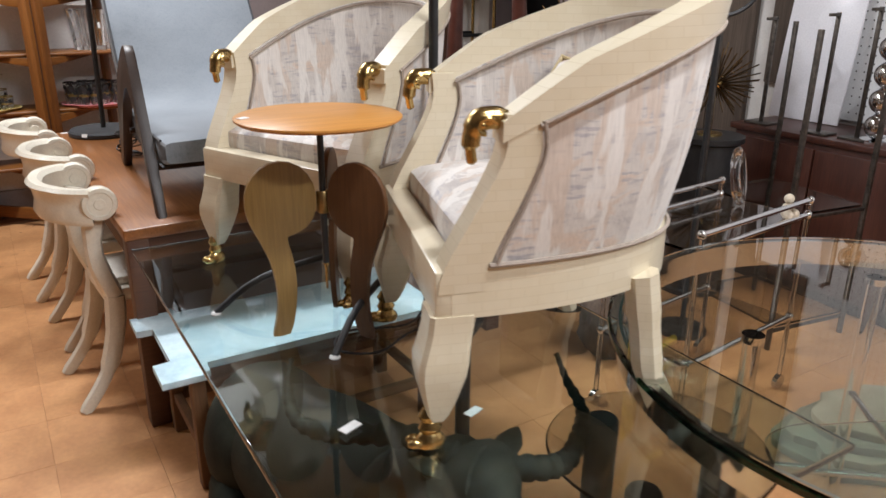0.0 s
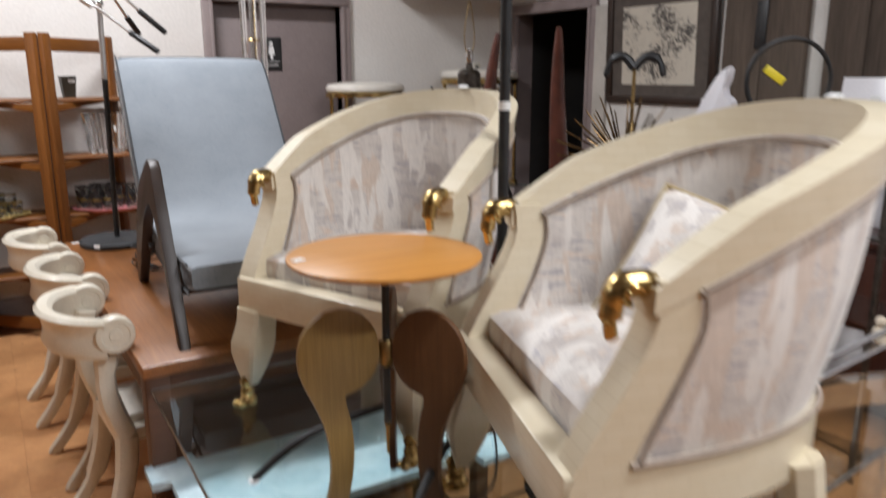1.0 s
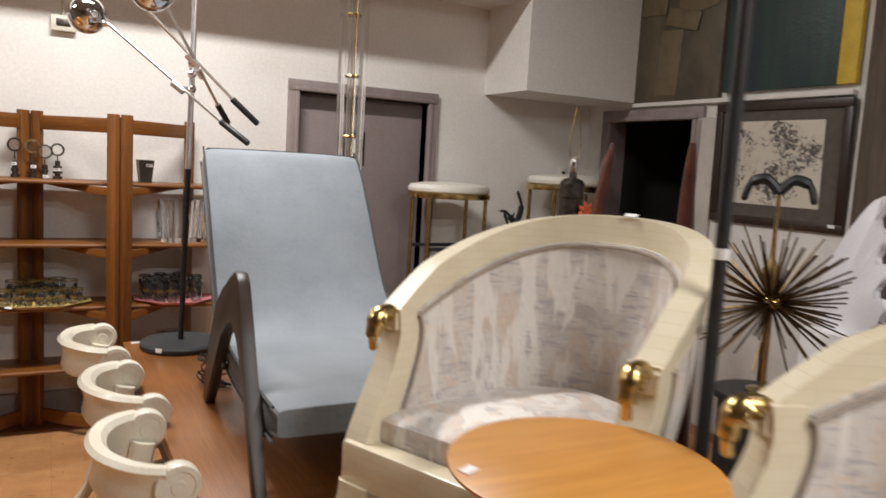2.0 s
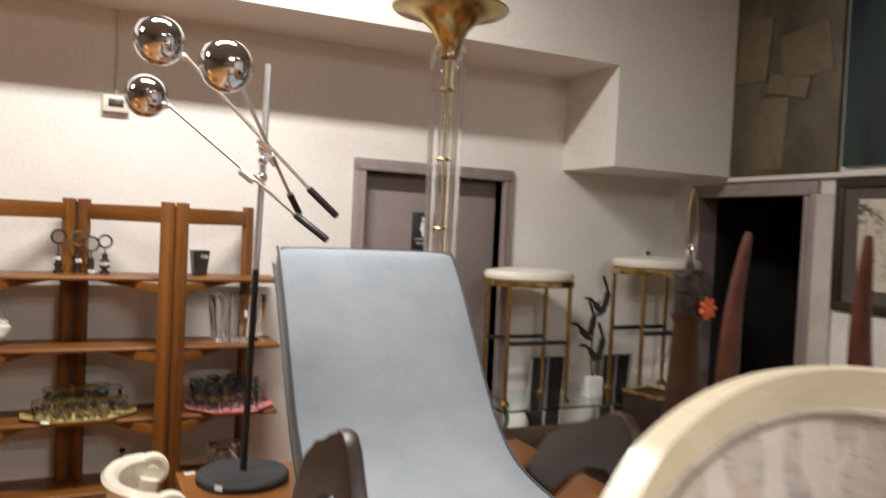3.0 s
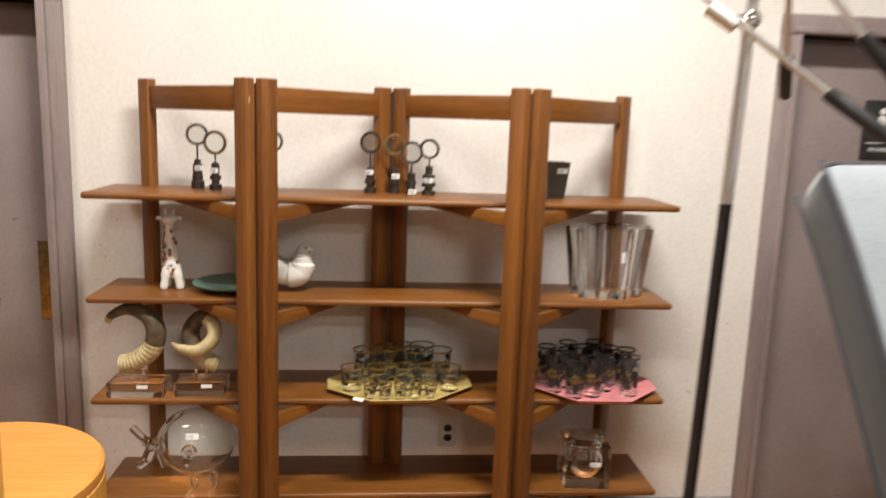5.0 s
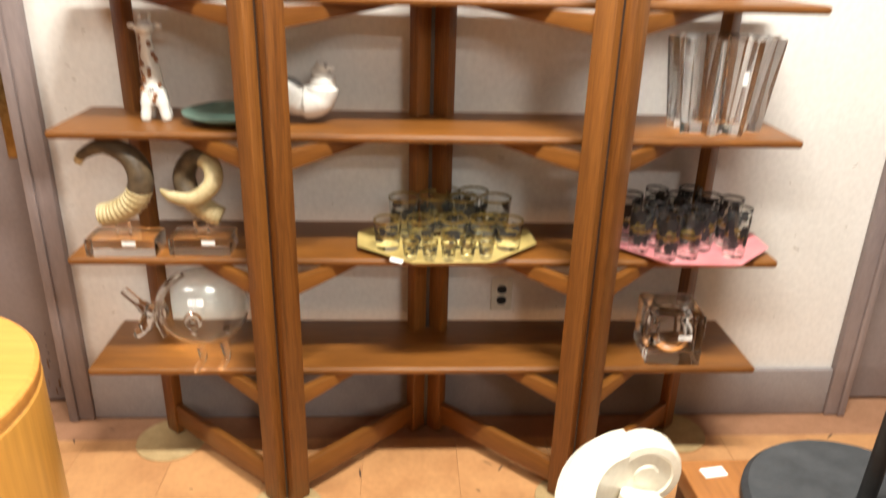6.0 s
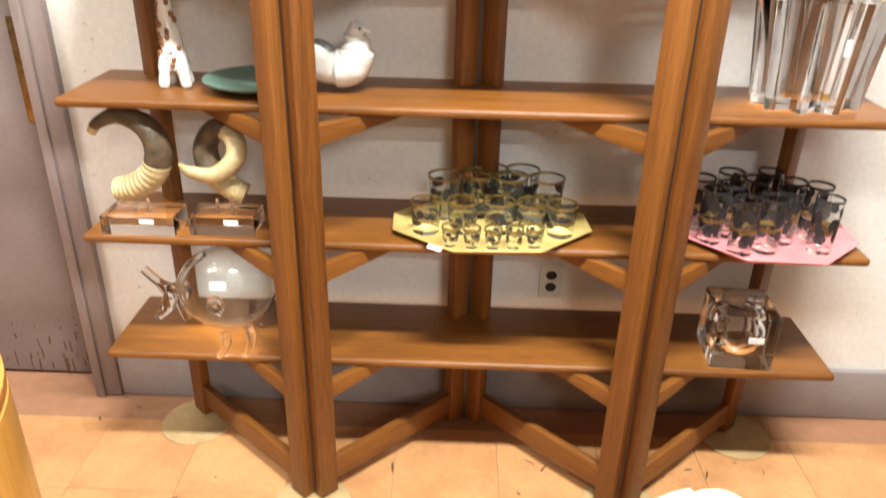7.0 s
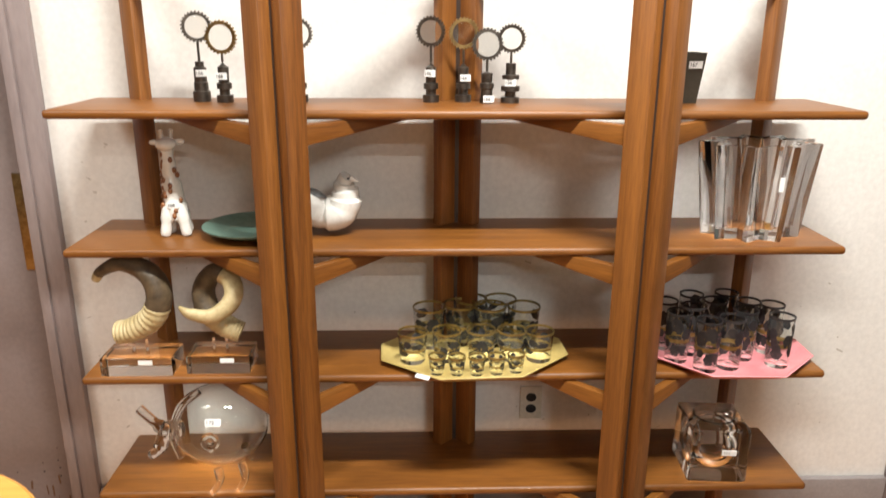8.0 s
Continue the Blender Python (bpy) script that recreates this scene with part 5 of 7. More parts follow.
price_tag(AC, pose(-0.007, 0.02, 0.62, 0, 0, -90), 0.05, 0.025)
# chrome T-shaped stands
for x, y, h in ((3.72, 2.46, 0.55), (3.74, 2.28, 0.58), (3.72, 2.78, 0.52)):
    tsd = thing("display_stand", pose(x, y, 0.84), "slim dark chrome display stand on the sideboard", "stand", "chrome stands")
    b = bm_new()
    box(b, (0, 0, 0.006), (0.10, 0.13, 0.012), bev=0.002)
    part("foot", b, STEEL, tsd)
    b = bm_new()
    box(b, (0, 0, h / 2 + 0.01), (0.014, 0.018, h), bev=0.002)
    part("upright", b, STEEL, tsd)
    b = bm_new()
    box(b, (-0.03, 0, h), (0.07, 0.018, 0.014), bev=0.002)
    part("arm", b, STEEL, tsd)
# stacked chrome balls lamp
CB = thing("table_lamp", pose(3.76, 2.20, 0.84), "stacked chrome ball table lamp on the sideboard", "table lamp")
b = bm_new()
lathe(b, [(0.0, 0), (0.07, 0), (0.07, 0.015), (0, 0.015)], 28)
part("foot", b, CHROME, CB)
for k in range(4):
    b = bm_new()
    ball(b, (0, 0, 0.075 + 0.115 * k), 0.062, u=28, v=18)
    part("ball", b, CHROME, CB)
# chrome etagere frame in front of the sideboard
ET = thing("etagere", pose(3.30, 2.33, 0, 0, 0, -8), "tall open dark metal frame stand", "etagere")
for x in (-0.22, 0.22):
    for y in (-0.26, 0.26):
        b = bm_new()
        box(b, (x, y, 0.68), (0.014, 0.022, 1.36), bev=0.002)
        part("upright", b, STEEL, ET)
for z in (0.10, 0.62):
    b = bm_new()
    box(b, (0, 0, z), (0.42, 0.50, 0.010), bev=0.002)
    part("shelf", b, SMOKE, ET, "smoked glass shelf", shadow=False)
    for y in (-0.26, 0.26):
        b = bm_new()
        box(b, (0, y, z - 0.012), (0.44, 0.014, 0.014), bev=0.002)
        part("bar", b, STEEL, ET)

# ---- brass burst sculptures on dark pedestals ----
def burst(x, y, zp, reach, count, label):
    """Spikes of rod brass round a small core, on a stem, and the pedestal that carries it."""
    b = bm_new()
    lathe(b, [(0.0, 0.0), (0.17, 0.0), (0.17, 0.02), (0.15, 0.03), (0.15, zp - 0.035), (0.17, zp - 0.025), (0.17, zp), (0.0, zp)], 40, pose(x, y, 0))
    solid("pedestal", b, SIGNBLACK, "black round display pedestal", "pedestal", "black pedestals")
    th = thing("burst_sculpture", pose(x, y, zp), label, "sculpture", "brass bursts")
    hub = reach + 0.025
    b = bm_new()
    ball(b, (0, 0, hub), 0.035, u=16, v=10)
    lathe(b, [(0.0, 0), (0.06, 0), (0.06, 0.012), (0.01, 0.02), (0.008, hub - 0.025)], 20)
    part("core", b, BRASS, th)
    rng = random.Random(7)
    c = Vector((0, 0, hub))
    for k in range(count):
        z = 1 - 2 * (k + 0.5) / count
        if z < -0.8:
            continue
        a = k * 2.39996 + rng.uniform(-0.2, 0.2)
        d = Vector((math.sqrt(1 - z * z) * math.cos(a), math.sqrt(1 - z * z) * math.sin(a), z))
        b = bm_new()
        tube(b, [c + d * 0.03, c + d * reach * rng.uniform(0.72, 1.06)], [0.0040, 0.0033], 5)
        part("spike", b, SPIKEBRASS, th)


burst(2.635, 3.0, 0.863, 0.31, 130, "brass spiked starburst sculpture on a black pedestal")
burst(3.33, 2.78, 0.82, 0.22, 90, "smaller brass spiked starburst beside the dark frame stand")
# brass lamp stem with an arched top behind it
BL = thing("table_lamp", pose(2.87, 3.2, 0.0), "tall brass lamp stem with dark arched top", "lamp")
b = bm_new()
lathe(b, [(0.0, 0), (0.10, 0), (0.10, 0.02), (0.012, 0.04), (0.010, 1.22), (0.03, 1.25), (0.034, 1.29), (0.014, 1.33), (0.009, 1.36), (0.008, 1.60)], 20)
part("stem", b, OLDBRASS, BL)
for s in (-1, 1):
    b = bm_new()
    tube(b, spline([(0, 0, 1.60), (s * 0.03, -s * 0.04, 1.65), (s * 0.06, -s * 0.09, 1.63), (s * 0.07, -s * 0.11, 1.56)], 5), [0.02] * 5 + [0.022] * 5 + [0.014] * 5 + [0.008], 8)
    part("arm", b, BLACK, BL, "dark arched arm")

# ---- white wavy sculpture and ringed disc on stands ----
WV = thing("wave_sculpture", pose(3.41, 3.22, 0.0), "glossy white wavy sculpture on a white plinth", "sculpture")
b = bm_new()
box(b, (0, 0, 0.5), (0.22, 0.26, 1.0), bev=0.006)
part("plinth", b, PLASTER, WV)
b = bm_new()
o = [(-0.10, 0.0), (-0.13, 0.12), (-0.10, 0.26), (-0.03, 0.42), (0.06, 0.56), (0.12, 0.61), (0.13, 0.57), (0.09, 0.49), (0.12, 0.45), (0.16, 0.45), (0.15, 0.40), (0.10, 0.35), (0.14, 0.31), (0.19, 0.30), (0.17, 0.25), (0.11, 0.21), (0.15, 0.16), (0.19, 0.14), (0.15, 0.08), (0.09, 0.0)]
prism(b, [(-p.x, p.y) for p in spline([(x, y, 0) for x, y in o] + [(*o[0], 0)], 3)[:-1]], 0.05, pose(-0.025, 0, 1.0, 90, 0, 90), 0.015)
part("wave", b, ACRYLIC, WV, "glossy white scalloped form")
RG = thing("ring_sculpture", pose(2.86, 2.42, 0.0, 0, 0, 20), "black ringed glass disc on a stand with yellow mark", "sculpture")
b = bm_new()
lathe(b, [(0.0, 0), (0.11, 0), (0.11, 0.02), (0.012, 0.03), (0.010, 1.40)], 20)
part("stand", b, BLACK, RG)
b = bm_new()
lathe(b, [(0.15 + 0.009 * math.cos(t), 0.009 * math.sin(t)) for t in [k * math.pi / 4 for k in range(8)]], 48, pose(0, 0, 1.55, 0, 90, 35), close=True)
part("ring", b, BLACK, RG, "black metal ring")
b = bm_new()
lathe(b, [(0.0, -0.004), (0.142, -0.004), (0.142, 0.004), (0.0, 0.004)], 40, pose(0, 0, 1.55, 0, 90, 35))
part("disc", b, GLASS, RG, "clear rippled glass disc", shadow=False)
b = bm_new()
box(b, (-0.04, 0.04, 1.57), (0.012, 0.085, 0.03), (35, 0, 35), bev=0.003)
part("mark", b, plain("bright_yellow_plastic", (0.80, 0.66, 0.02), (0.88, 0.74, 0.04), 0.4, 20), RG, "bright yellow reflector bar")

# ---- east wall: barn boards, framed print, canvases, ledges ----
for y0, y1, z0, z1 in ((3.17, 3.43, 0.0, CEIL), (3.434, 3.69, 0.0, CEIL), (2.60, 2.84, 1.3, CEIL), (2.844, 3.06, 1.0, CEIL)):
    b = bm_new()
    box(b, (X1 - 0.022, (y0 + y1) / 2, (z0 + z1) / 2), (0.04, y1 - y0, z1 - z0), bev=0.006)
    solid("barn_board", b, BARNWOOD, "weathered grey barn wood board on the wall", "board", "barn boards")
b = bm_new()
box(b, (X1 - 0.046, 3.44, 1.84), (0.008, 0.07, 0.26), bev=0.003)
solid("door_latch", b, BLACK, "black iron plate on the barn boards", "latch")


def splatter(name):
    ma, nt, p = nodes_of(name)
    v = coords(nt)
    spots = noise_of(nt, v, 24, 5, 0.7, 1.5)
    mass = noise_of(nt, v, 5, 3)
    f = nt.nodes.new("ShaderNodeMath")
    f.operation = "MULTIPLY"
    nt.links.new(spots, f.inputs[0])
    nt.links.new(mass, f.inputs[1])
    col = ramp(nt, f.outputs[0], [(0.20, (0.60, 0.55, 0.46)), (0.265, (0.55, 0.50, 0.42)), (0.295, (0.10, 0.09, 0.08)), (0.5, (0.03, 0.03, 0.03))])
    nt.links.new(col, p.inputs["Base Color"])
    p.inputs["Roughness"].default_value = 0.35
    return ma


FR = thing("framed_print", pose(X1 - 0.004, 4.20, 1.75, 2, 0, -90), "dark framed ink splatter print on the wall", "picture")
for c, s in (((0, 0, 0.345), (0.92, 0.035, 0.05)), ((0, 0, -0.345), (0.92, 0.035, 0.05)), ((0.435, 0, 0), (0.05, 0.035, 0.64)), ((-0.435, 0, 0), (0.05, 0.035, 0.64))):
    b = bm_new()
    box(b, (c[0], c[1] - 0.018, c[2]), s, bev=0.004)
    part("frame", b, DARKWOOD, FR)
b = bm_new()
box(b, (0, -0.012, 0), (0.82, 0.012, 0.64))
part("mount", b, plain("grey_brown_mount", (0.08, 0.065, 0.055), (0.11, 0.09, 0.075), 0.8, 20), FR, "grey-brown mount")
b = bm_new()
box(b, (-0.01, -0.02, 0.005), (0.62, 0.006, 0.50))
part("print", b, splatter("ink_splatter_print"), FR, "pale sheet with black ink splatter")
price_tag(FR, pose(0.40, -0.04, -0.33), 0.04, 0.018)


def canvas(name, stops, axis_scale, scale):
    ma, nt, p = nodes_of(name)
    v = coords(nt, axis_scale)
    n = noise_of(nt, v, scale, 3, 0.6, 0.4)
    col = ramp(nt, n, stops)
    col = mixed(nt, 0.3, col, ramp(nt, noise_of(nt, coords(nt), 30, 4), [(0.3, stops[0][1]), (0.7, stops[-1][1])]))
    nt.links.new(col, p.inputs["Base Color"])
    p.inputs["Roughness"].default_value = 0.5
    bumped(nt, p, noise_of(nt, coords(nt), 60, 4), 0.5, 0.004)
    return ma


CV1 = canvas("brown_abstract_paint", [(0.3, (0.055, 0.045, 0.028)), (0.5, (0.11, 0.085, 0.05)), (0.62, (0.15, 0.115, 0.065)), (0.75, (0.07, 0.06, 0.04))], (1, 1, 0.7), 4)
CV2 = canvas("green_blue_abstract_paint", [(0.3, (0.012, 0.016, 0.035)), (0.46, (0.02, 0.045, 0.04)), (0.6, (0.025, 0.07, 0.045)), (0.75, (0.012, 0.015, 0.03))], (1, 1, 0.18), 6)
p1 = thing("painting", pose(X1 - 0.004, 5.07, 2.78, 0, 0, -90), "large brown textured abstract canvas on the wall", "painting")
part("canvas", box(bm_new(), (0, -0.02, 0), (0.79, 0.036, 1.24), bev=0.004), CV1, p1)
PATCH = canvas("tan_collage_paint", [(0.3, (0.10, 0.075, 0.040)), (0.5, (0.16, 0.12, 0.065)), (0.7, (0.13, 0.10, 0.055))], (1, 1, 1), 9)
for k, (px, pz, pw, ph, pr) in enumerate(((-0.06, -0.36, 0.20, 0.44, 3), (0.16, 0.10, 0.34, 0.30, -8), (-0.22, 0.18, 0.24, 0.40, 5), (0.05, -0.08, 0.30, 0.12, 14))):
    part("patch", box(bm_new(), (px, -0.0395 - 0.003 * k, pz), (pw, 0.005 + 0.001 * k, ph), (0, pr, 0), bev=0.002), PATCH, p1, "raised tan collage patch")
p2 = thing("painting", pose(X1 - 0.004, 4.20, 2.72, 0, 0, -90), "dark green and blue abstract canvas with yellow strip", "painting")
part("canvas", box(bm_new(), (-0.05, -0.02, 0), (0.78, 0.036, 1.06), bev=0.004), CV2, p2)
part("canvas_strip", box(bm_new(), (0.395, -0.02, 0), (0.11, 0.036, 1.06), bev=0.004), plain("ochre_yellow_paint", (0.55, 0.36, 0.03), (0.66, 0.46, 0.05), 0.5, 12, bump=0.4), p2, "ochre yellow painted strip")
b = bm_new()
box(b, (X1 - 0.02, 4.62, 2.145), (0.04, 1.72, 0.028), bev=0.003)
tagged(solid("trim", b, WHITEBRICK, "white painted ledge over the doorway", "trim"), kind="structure")
b = bm_new()
box(b, (X1 - 0.016, 4.75, 1.02), (0.03, 0.16, 2.04), bev=0.003)
tagged(solid("trim", b, plain("greyed_white_board", (0.42, 0.39, 0.35), (0.52, 0.48, 0.43), 0.6, 6), "greyed upright board beside the doorway", "trim"), kind="structure")

# ---- glass console with stools and sculpture in the far corner ----
CN = thing("console_table", pose(3.24, 5.68, 0), "glass console on curved dark iron legs", "console table")
b = bm_new()
box(b, (0, 0, 0.695), (1.60, 0.46, 0.012), bev=0.003)
part("glass_top", b, GREENGLASS, CN, "clear glass top", shadow=False)
for x in (-0.62, 0.62):
    for s in (-1, 1):
        b = bm_new()
        tube(b, spline([(x, s * 0.19, 0.688), (x + 0.07, s * 0.15, 0.55), (x - 0.03, s * 0.12, 0.36), (x - 0.08, s * 0.15, 0.18), (x, s * 0.20, 0.0)], 6), 0.016, 10)
        part("leg", b, BLACK, CN, "curved dark iron leg")


def stool(m, label):
    """A bar stool: round padded seat on a brass frame with a dark foot bar."""
    th = thing("bar_stool", m, label, "stool", "brass bar stools")
    b = bm_new()
    lathe(b, [(0.0, 0.66), (0.24, 0.66), (0.262, 0.672), (0.265, 0.69), (0.25, 0.712), (0.16, 0.725), (0.0, 0.73)], 44, Matrix.Diagonal((1, 0.75, 1, 1)))
    part("seat", b, SEATWHITE, th, "cream padded seat")
    b = bm_new()
    lathe(b, [(0.235, 0.632), (0.266, 0.632), (0.268, 0.645), (0.266, 0.662), (0.235, 0.662)], 44, Matrix.Diagonal((1, 0.75, 1, 1)), close=True)
    part("band", b, BRASS, th, "polished brass seat band")
    for x in (-0.19, 0.19):
        for y in (-0.12, 0.12):
            b = bm_new()
            tube(b, [(x, y, 0.0), (x, y, 0.64)], 0.012, 10)
            lg = part("leg", b, BRASS, th, "brass leg")
            b = bm_new()
            lathe(b, [(0.0, 0), (0.028, 0), (0.03, 0.012), (0.014, 0.028)], 16, pose(x, y, 0))
            part("foot", b, BRASS, lg)
    for y in (-0.12, 0.12):
        b = bm_new()
        box(b, (0, y, 0.33), (0.38, 0.018, 0.022), bev=0.003)
        part("foot_bar", b, BLACK, th, "black foot bar")
    return th


S1 = stool(pose(2.725, 5.70, 0.702) @ Matrix.Diagonal((1.13, 1.1, 1.12, 1)), "brass bar stool with cream seat standing on the console")
copy_thing(S1, pose(3.73, 5.70, 0.702, 0, 0, 3) @ Matrix.Diagonal((1.13, 1.1, 1.12, 1)))
BD = thing("bird_sculpture", pose(3.21, 5.66, 0.702), "dark metal flying birds sculpture on a pale block", "sculpture")
b = bm_new()
box(b, (0, 0, 0.065), (0.11, 0.09, 0.13), bev=0.006)
part("block", b, PLASTER, BD, "pale stone block")
b = bm_new()
tube(b, spline([(0, 0, 0.13), (-0.02, 0, 0.3), (0.0, 0, 0.5), (0.03, 0, 0.62)], 6), 0.006, 6)
part("stem", b, BLACK, BD)
for x, z, t in ((-0.05, 0.38, 20), (0.05, 0.54, -35), (0.03, 0.24, -10)):
    b = bm_new()
    ball(b, (x, 0, z), (0.045, 0.012, 0.014), pose(0, 0, 0, 0, t, 0), u=12, v=8)
    tube(b, spline([(x - 0.16, 0, z + 0.09), (x - 0.09, 0, z + 0.085), (x - 0.02, 0, z + 0.02), (x + 0.02, 0, z + 0.05), (x + 0.035, 0, z + 0.14), (x - 0.005, 0, z + 0.24)], 6), [0.002] * 3 + [0.010] * 6 + [0.022] * 9 + [0.026] * 6 + [0.012] * 6 + [0.001], 8, 0.35, up=(0, 1, 0))
    part("bird", b, BLACK, BD, "dark bird with raised wings")

# carved wooden column with a crank lamp, and two tall horns
b = bm_new()
lathe(b, [(0.0, 0), (0.14, 0.0), (0.14, 0.03), (0.10, 0.12), (0.085, 0.45), (0.10, 0.8), (0.075, 1.1), (0.06, 1.35), (0.075, 1.395), (0.0, 1.395)], 24, pose(2.748, 4.375, 0))
solid("wooden_column", b, DESKDARK, "turned brown wooden column", "column")
OL = thing("crank_lamp", pose(2.748, 4.375, 1.395), "antique dark metal lamp with wire harp on a column", "lamp")
b = bm_new()
lathe(b, [(0.0, 0.0), (0.06, 0.0), (0.06, 0.10), (0.066, 0.105), (0.066, 0.18), (0.05, 0.20), (0.02, 0.21), (0.018, 0.24), (0.0, 0.24)], 24)
part("body", b, STEEL, OL)
b = bm_new()
lathe(b, [(0.016, 0.24), (0.022, 0.26), (0.022, 0.30), (0.014, 0.32)], 16)
part("socket", b, CHROME, OL, "bright metal socket")
b = bm_new()
tube(b, spline([(0.015, 0, 0.28), (0.035, 0, 0.38), (0.02, 0, 0.50), (0.0, 0, 0.58), (-0.02, 0, 0.50), (-0.035, 0, 0.38), (-0.015, 0, 0.28)], 5), 0.003, 6)
part("harp", b, OLDBRASS, OL, "thin wire harp")
b = bm_new()
tube(b, [(0.06, 0, 0.12), (0.10, 0, 0.12), (0.10, 0, 0.08)], 0.007, 8)
part("crank", b, STEEL, OL)
FW = thing("silk_flower", pose(2.784, 4.30, 1.415), "bright orange silk flower tucked beside the lamp", "flower")
b = bm_new()
tube(b, [(0, 0, 0.0), (-0.03, 0.06, -0.056)], 0.003, 6)
part("stalk", b, BLACK, FW)
for k in range(7):
    b = bm_new()
    a = 2 * math.pi * k / 7
    ball(b, (0.028 * math.cos(a), -0.012, 0.02 + 0.028 * math.sin(a)), (0.026, 0.006, 0.016), pose(0, 0, 0, 0, -math.degrees(a), 0) @ pose(0, 0, 0, 25, 0, 0), u=8, v=6)
    part("petal", b, CORAL, FW)


def tall_horn(x, y, lean, top, label):
    b = bm_new()
    pts = spline([(x, y, 0.0), (x + lean * 0.2, y, 0.5), (x + lean * 0.1, y + 0.02, 1.0), (x + lean * 0.5, y + 0.03, 1.45), (x + lean, y, top)], 8)
    tube(b, pts, [0.072 * (1 - k / len(pts)) ** 0.62 + 0.003 for k in range(len(pts))], 14)
    th = thing("carved_horn", pose(x, y, 0), label, "horn", "tall horns")
    part("horn", b, REDHORN, th, inworld=True)


tall_horn(2.59, 3.96, 0.06, 1.78, "tall polished red-brown horn standing upright")
tall_horn(2.668, 3.424, -0.06, 1.78, "tall polished red-brown horn standing upright")
# dark leather sofa, dark box and smoked panels in the far corner
LEATHER = plain("dark_brown_leather", (0.030, 0.018, 0.012), (0.060, 0.036, 0.024), 0.42, 7, bump=0.3, fine=90)
SF = thing("sofa", pose(2.55, 5.05, 0), "dark brown leather sofa in front of the console", "sofa")
part("base", box(bm_new(), (0, 0, 0.20), (0.78, 0.50, 0.24), bev=0.02), LEATHER, SF)
part("seat_cushion", box(bm_new(), (0, -0.05, 0.385), (0.56, 0.38, 0.12), bev=0.045, seg=4), LEATHER, SF)
part("backrest", box(bm_new(), (0, 0.20, 0.48), (0.78, 0.14, 0.36), (-6, 0, 0), bev=0.055, seg=4), LEATHER, SF)
for sx in (-1, 1):
    part("armrest", box(bm_new(), (sx * 0.34, -0.02, 0.42), (0.11, 0.46, 0.22), bev=0.045, seg=4), LEATHER, SF)
    for sy in (-1, 1):
        part("leg", box(bm_new(), (sx * 0.34, sy * 0.20, 0.04), (0.05, 0.05, 0.08), bev=0.004), DARKWOOD, SF)
BX = thing("planter_box", pose(3.08, 4.95, 0, 0, 0, 12), "dark square planter with brass rim", "planter")
part("body", box(bm_new(), (0, 0, 0.44), (0.22, 0.22, 0.88), bev=0.008), DARKWOOD, BX)
b = bm_new()
for c, d in (((0, 0.105, 0.89), (0.23, 0.02, 0.02)), ((0, -0.105, 0.89), (0.23, 0.02, 0.02)), ((0.105, 0, 0.89), (0.02, 0.19, 0.02)), ((-0.105, 0, 0.89), (0.02, 0.19, 0.02))):
    box(b, c, d, bev=0.003)
part("rim", b, BRASS, BX, "brass rim")
for x, w in ((3.02, 0.26), (3.58, 0.24)):
    pn = thing("smoked_panel", pose(x, 5.945, 0, 3, 0, 0), "dark smoked panel in a pale frame leaning on the wall", "panel", "smoked panels")
    part("sheet", box(bm_new(), (0, 0, 0.47), (w, 0.016, 0.90), bev=0.003), SIGNBLACK, pn)
    for sx in (-1, 0, 1):
        part("frame", box(bm_new(), (sx * w / 2, -0.012, 0.47), (0.018, 0.014, 0.92), bev=0.003), BOARD, pn, "grey frame strip")

# ---- amber wooden drums beside the aisle ----
def drum(x, y, r, h, label):
    th = thing("wood_drum", pose(x, y, 0), label, "drum table", "amber drums")
    b = bm_new()
    lathe(b, [(0.0, 0.0), (r - 0.004, 0.0), (r, 0.006), (r, h - 0.03), (r - 0.003, h - 0.027), (0.0, h - 0.027)], 64)
    part("body", b, HONEY_Z, th)
    b = bm_new()
    lathe(b, [(0.0, h - 0.026), (r - 0.002, h - 0.026), (r, h - 0.022), (r, h - 0.005), (r - 0.006, h), (0.0, h)], 64)
    part("top", b, HONEY, th, "honey wood round top")
    return th


D1 = drum(-0.63, 4.62, 0.258, 0.995, "amber lacquered wooden drum with round top")
price_tag(D1, pose(-0.05, 0.215, 0.996, -90, 0, 0), 0.04, 0.022)
D2 = thing("wood_cabinet", pose(-0.605, 4.10, 0), "tall amber lacquered wooden pedestal cabinet", "cabinet")
part("body", box(bm_new(), (0, 0, 0.83), (0.50, 0.30, 1.50), bev=0.008), HONEY_Z, D2)
part("top", box(bm_new(), (0, 0, 1.59), (0.512, 0.312, 0.02), bev=0.006), HONEY, D2)
part("plinth", box(bm_new(), (0, 0, 0.04), (0.46, 0.26, 0.08), bev=0.004), DARKWOOD, D2)

# ---- things on the teak shelves ----
L1, L2, L3, L4 = LEVELS


